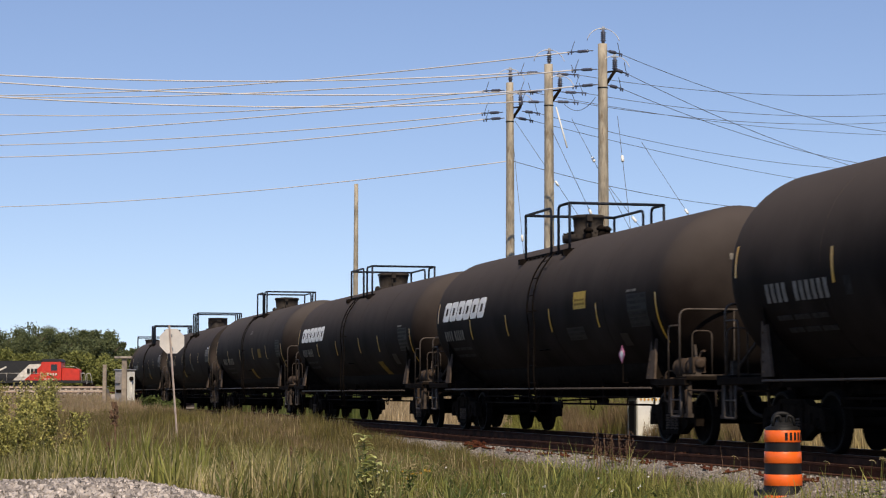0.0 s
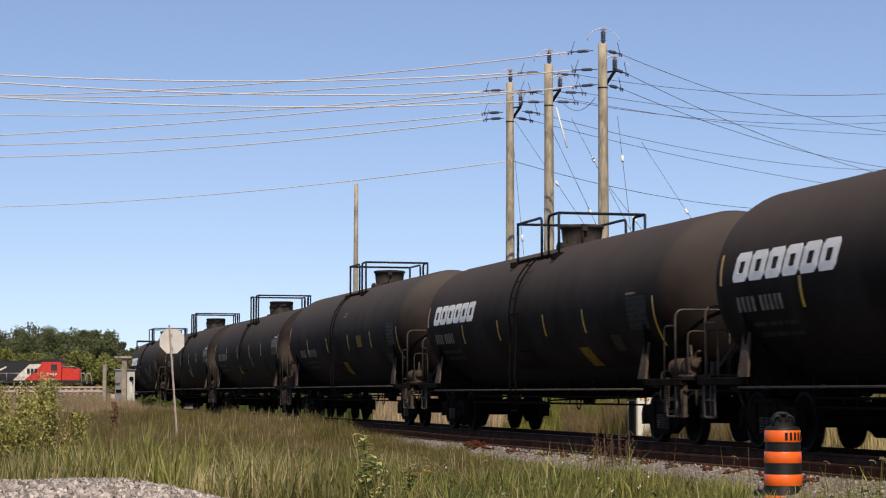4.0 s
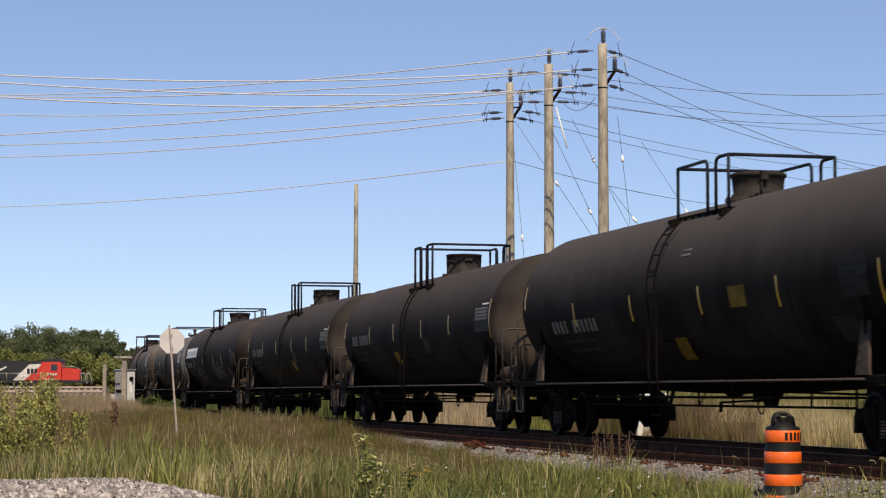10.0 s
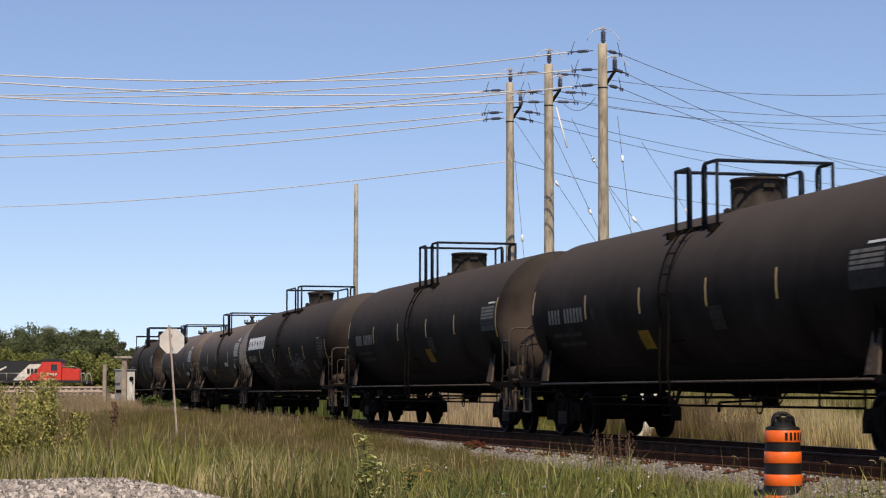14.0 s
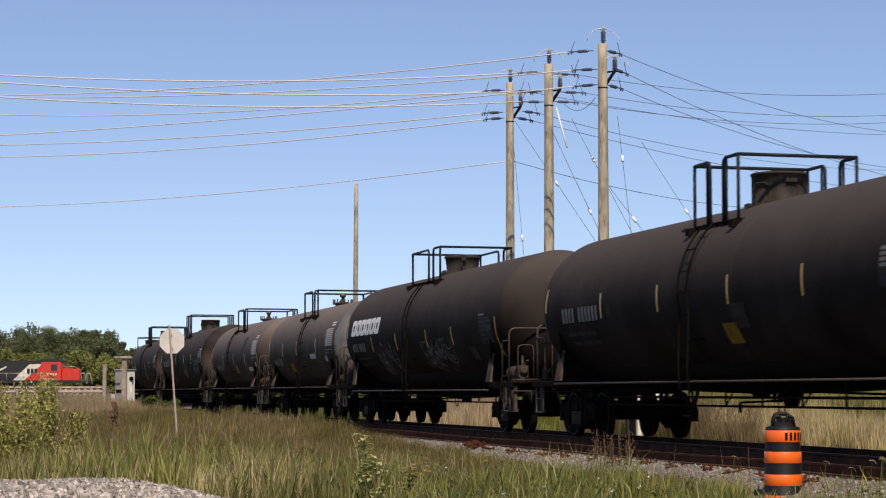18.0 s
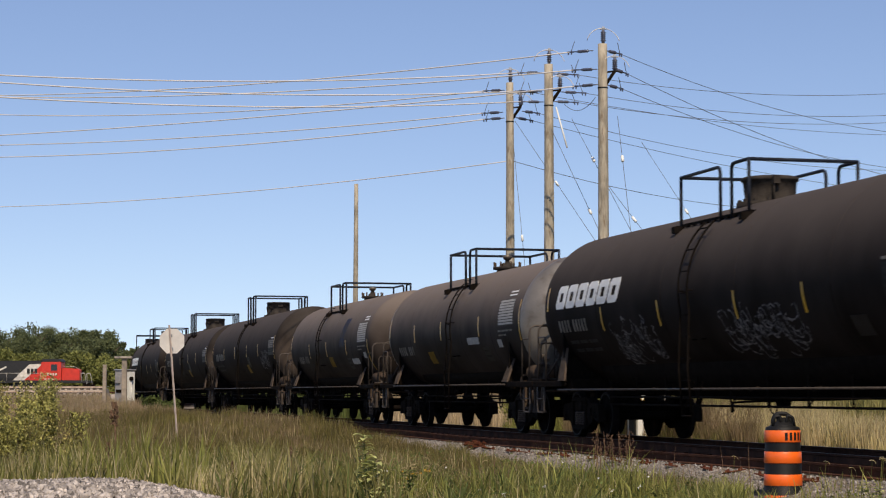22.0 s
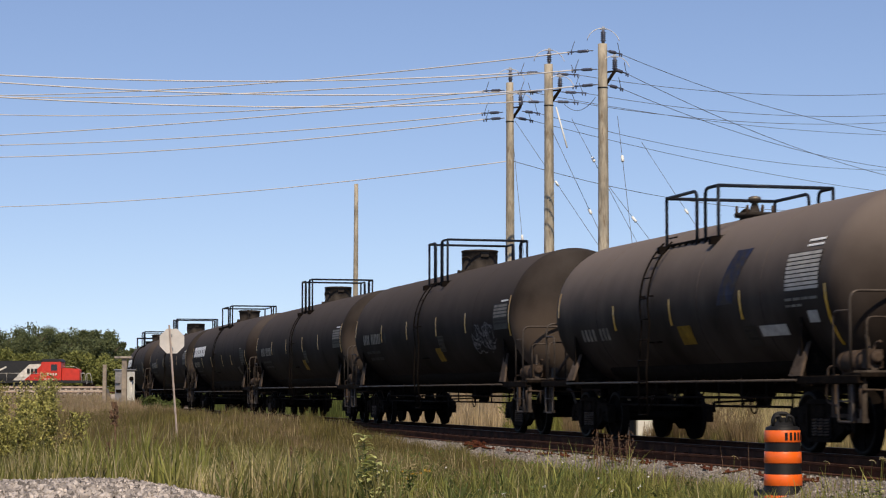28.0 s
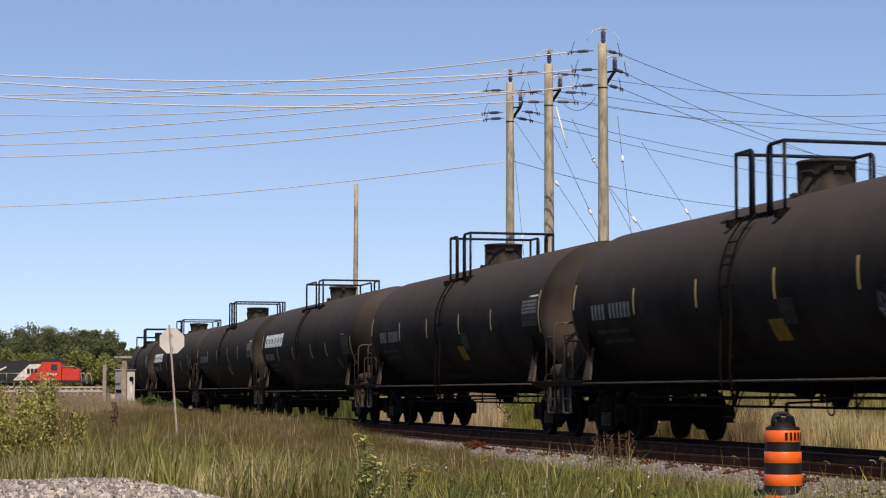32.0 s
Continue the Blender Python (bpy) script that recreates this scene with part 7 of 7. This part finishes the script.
flowers("white_flowers", flower_pts[:26], "scattered small white wildflowers", "white")
flowers("yellow_flowers", np.array([(-0.45 + 0.05 * i, 22.5 + 0.1 * (i % 3), 0.1) for i in range(7)]), "small yellow wildflower heads", "yellow")

# red-brown dock stalks at the ballast's edge
dock = scatter(rng, 26, 34, 37, -2.9, -2.3, 0.085, 0.115)


def dock_mesh(bm):
    g = random.Random(3)
    for i in range(5):
        x, y = g.uniform(-0.35, 0.35), g.uniform(-0.3, 0.3)
        h = g.uniform(0.5, 0.85)
        tube(bm, [(x, y, 0), (x + g.uniform(-0.06, 0.06), y, h)], 0.009, 5, True, 0.004)
        for j in range(14):
            z = h * g.uniform(0.45, 1)
            box(bm, (x + g.uniform(-0.025, 0.025), y + g.uniform(-0.02, 0.02), z), (0.012, 0.012, 0.02))


def tall_dock_mesh(bm):
    g = random.Random(8)
    tube(bm, [(0, 0, -0.03), (0.02, 0, 0.5), (0.04, 0, 1.05)], 0.012, 6, True, 0.006)
    for j in range(70):
        z = 0.86 + 0.22 * g.random()
        q = 0.034 * (1.1 - abs(z - 0.93) * 4)
        box(bm, (0.035 + g.uniform(-q, q), g.uniform(-q, q), z), (0.014, 0.014, 0.02), Matrix.Rotation(g.uniform(0, 3), 4, "X"))


for x, y, k in ((-3.68, 23.0, 1.25), (-3.98, 24.2, 0.8), (-2.4, 23.4, 0.62), (-1.9, 25.6, 0.7)):
    d = new("dock_plant", mesh_of("dock_plant", "dock", tall_dock_mesh, "tall_dock"))
    d.matrix_basis = pose(x, y, ground_z(x, y), 0, 2, 60 * x) @ Matrix.Scale(k, 4)
    tagged(d, "tall dark brown dock stalk gone to seed", "weed")
for i in range(3):
    p = dock[i]
    d = new("dock_plant", mesh_of("dock_plant", "dock", dock_mesh, "dock"))
    d.matrix_basis = pose(p[0], p[1], p[2], 0, 0, 80 * i)
    tagged(d, "dry red-brown dock stalks beside the ballast", "weed")


# ---- stones: gravel heap and loose ballast ----
def stone_shape(seed):
    g = random.Random(seed)

    def build(bm):
        bmesh.ops.create_cube(bm, size=1.5)
        sx, sy, sz = g.uniform(0.8, 1.3), g.uniform(0.6, 1.0), g.uniform(0.35, 0.6)
        bmesh.ops.triangulate(bm, faces=bm.faces[:])
        for v in bm.verts:
            v.co = Vector((v.co.x * sx + g.uniform(-0.35, 0.35), v.co.y * sy + g.uniform(-0.35, 0.35), v.co.z * sz + g.uniform(-0.3, 0.3)))
    return build


def heap_z(x, y):
    d = ((x + 3.65) / 2.6) ** 2 + ((y - 18.8) / 1.6) ** 2
    return 0.02 + (0.61 + 0.05 * noise.noise((x * 1.2, y * 1.2, 4))) * max(0, 1 - d) ** 0.7


heap = thing("gravel_heap", "heap of crushed grey limestone gravel", "gravel heap")


def heap_core(bm):
    n = 36
    grid = [[bm.verts.new((-7 + 7.2 * i / n, 17 + 3.6 * j / n, heap_z(-7 + 7.2 * i / n, 17 + 3.6 * j / n) - 0.03)) for i in range(n + 1)] for j in range(n + 1)]
    for j in range(n):
        for i in range(n):
            bm.faces.new((grid[j][i], grid[j][i + 1], grid[j + 1][i + 1], grid[j + 1][i]))


part("core", "stone", heap_core, heap)
srnd = random.Random(11)
spots = []
while len(spots) < 15000:
    x, y = srnd.uniform(-6.6, 0.1), srnd.uniform(17.2, 20.4)
    if heap_z(x, y) > 0.06:
        spots.append((x, y, heap_z(x, y)))
spots.sort(key=lambda p: -p[2])
for i, (x, y, z) in enumerate(spots[:300]):
    r = srnd.uniform(0.022, 0.046)
    k = i % 6
    part("stone", "stone", stone_shape(k), heap, key=("stone", k), at=Matrix.Translation((x, y, z)) @ Euler((srnd.uniform(0, 6), srnd.uniform(0, 6), srnd.uniform(0, 6))).to_matrix().to_4x4() @ Matrix.Scale(r, 4))


def stone_field(name, places, label, lo, hi, parent=None, material="stone"):
    """Many loose stones in one mesh."""
    g = np.random.default_rng(21)
    bases = []
    for q in range(5):
        bm = bmesh.new()
        stone_shape(q)(bm)
        bases.append(np.array([v.co[:] for v in bm.verts]))
        tri = np.array([[v.index for v in f.verts] for f in bm.faces])
        bm.free()
    n = len(places)
    vs, fs = [], []
    for i, p in enumerate(places):
        m = np.array(Euler(g.uniform(0, 6, 3)).to_matrix())
        sc = g.uniform(lo, hi) * g.uniform(0.7, 1.2, 3)
        base = bases[i % 5]
        vs.append((base * sc) @ m.T + p)
        fs.append(tri + i * len(base))
    ob = new(name, np_mesh(name, np.concatenate(vs), np.zeros((0, 4), int), np.concatenate(fs), material))
    tagged(ob, label, "" if parent else "gravel", kind="stuff")
    if parent:
        ob.parent = parent
    return ob


stone_field("gravel", np.array(spots[300:]), "crushed limestone gravel", 0.017, 0.044, heap)
plates = thing("tie_plate_pile", "small pile of bright rusty tie plates beside the track", "tie plates")
for i in range(7):
    p, h = track(-42.9 + 0.24 * (i % 4) + 0.1 * (i // 4), -2.02 - 0.05 * (i % 3), -0.23 + 0.03 * (i // 4))
    part("tie_plate", "rust", plate_mesh, plates, key="rusty_plate", at=Matrix.Translation(p) @ Euler((srnd.uniform(-0.2, 0.2), srnd.uniform(-0.2, 0.2), srnd.uniform(0, 3))).to_matrix().to_4x4())
for i in range(14):
    p, h = track(-42 + 1.3 * i + srnd.uniform(-0.2, 0.2), -2.04 - srnd.uniform(0, 0.2), -0.275)
    stray = new("tie_plate", mesh_of("tie_plate", "rust", plate_mesh, "rusty_plate"))
    stray.matrix_basis = Matrix.Translation(p) @ Euler((srnd.uniform(-0.2, 0.2), srnd.uniform(-0.2, 0.2), srnd.uniform(0, 3))).to_matrix().to_4x4()
    tagged(stray, "rusty iron tie plate lying on the ballast", "tie plate", "loose tie plates")
bal = []
while len(bal) < 22000:
    s, lat = srnd.uniform(-75, -22), srnd.uniform(-4.1, -1.9)
    p, _ = track(s, lat)
    a = abs(lat)
    z = RAIL_Z - 0.23 - (a - 1.84) / 1.36 * 0.3 if a < 3.2 else RAIL_Z - 0.535 - (a - 3.2) * 0.045
    if srnd.random() < (1.0 if lat > -2.6 else 0.5):
        bal.append((p.x, p.y, z))
core = []
while len(core) < 7000:
    s, lat = srnd.uniform(-75, -22), srnd.uniform(-1.95, -0.85)
    p, _ = track(s, lat)
    core.append((p.x, p.y, RAIL_Z - (0.215 if lat > -1.4 else 0.24 + (abs(lat) - 1.5) * 0.15)))
stone_field("stained_ballast", np.array(core), "oil-stained brown ballast stones between the ties, darkened further for the train's shade", 0.018, 0.036, None, "bed")
stone_field("loose_ballast", np.array(bal), "loose grey ballast stones along the track", 0.01, 0.028, None, "loose")


# ---- what moves ----
def run_at(t):
    """How far the train has gone at t seconds: it gathers speed slowly."""
    u = t / 32
    return 143.193 * u + 19.191 * u * u - 5.6 * u ** 3


def motions():
    times = [i * 0.1 for i in range(321)]
    gone = [run_at(t) for t in times]
    for car, wheelsets, s0 in TRAIN:
        walk(car, [(times[i], track_pose(s0 + gone[i])) for i in range(0, 321, 5)])
        for w in wheelsets:
            base = w.matrix_basis.translation.copy()
            rows = []
            for t, g in zip(times, gone):
                rows.append((t, Matrix.Translation(base) @ Matrix.Rotation(g / WHEEL_R, 4, "Y")))
            walk(w, rows)


motions()
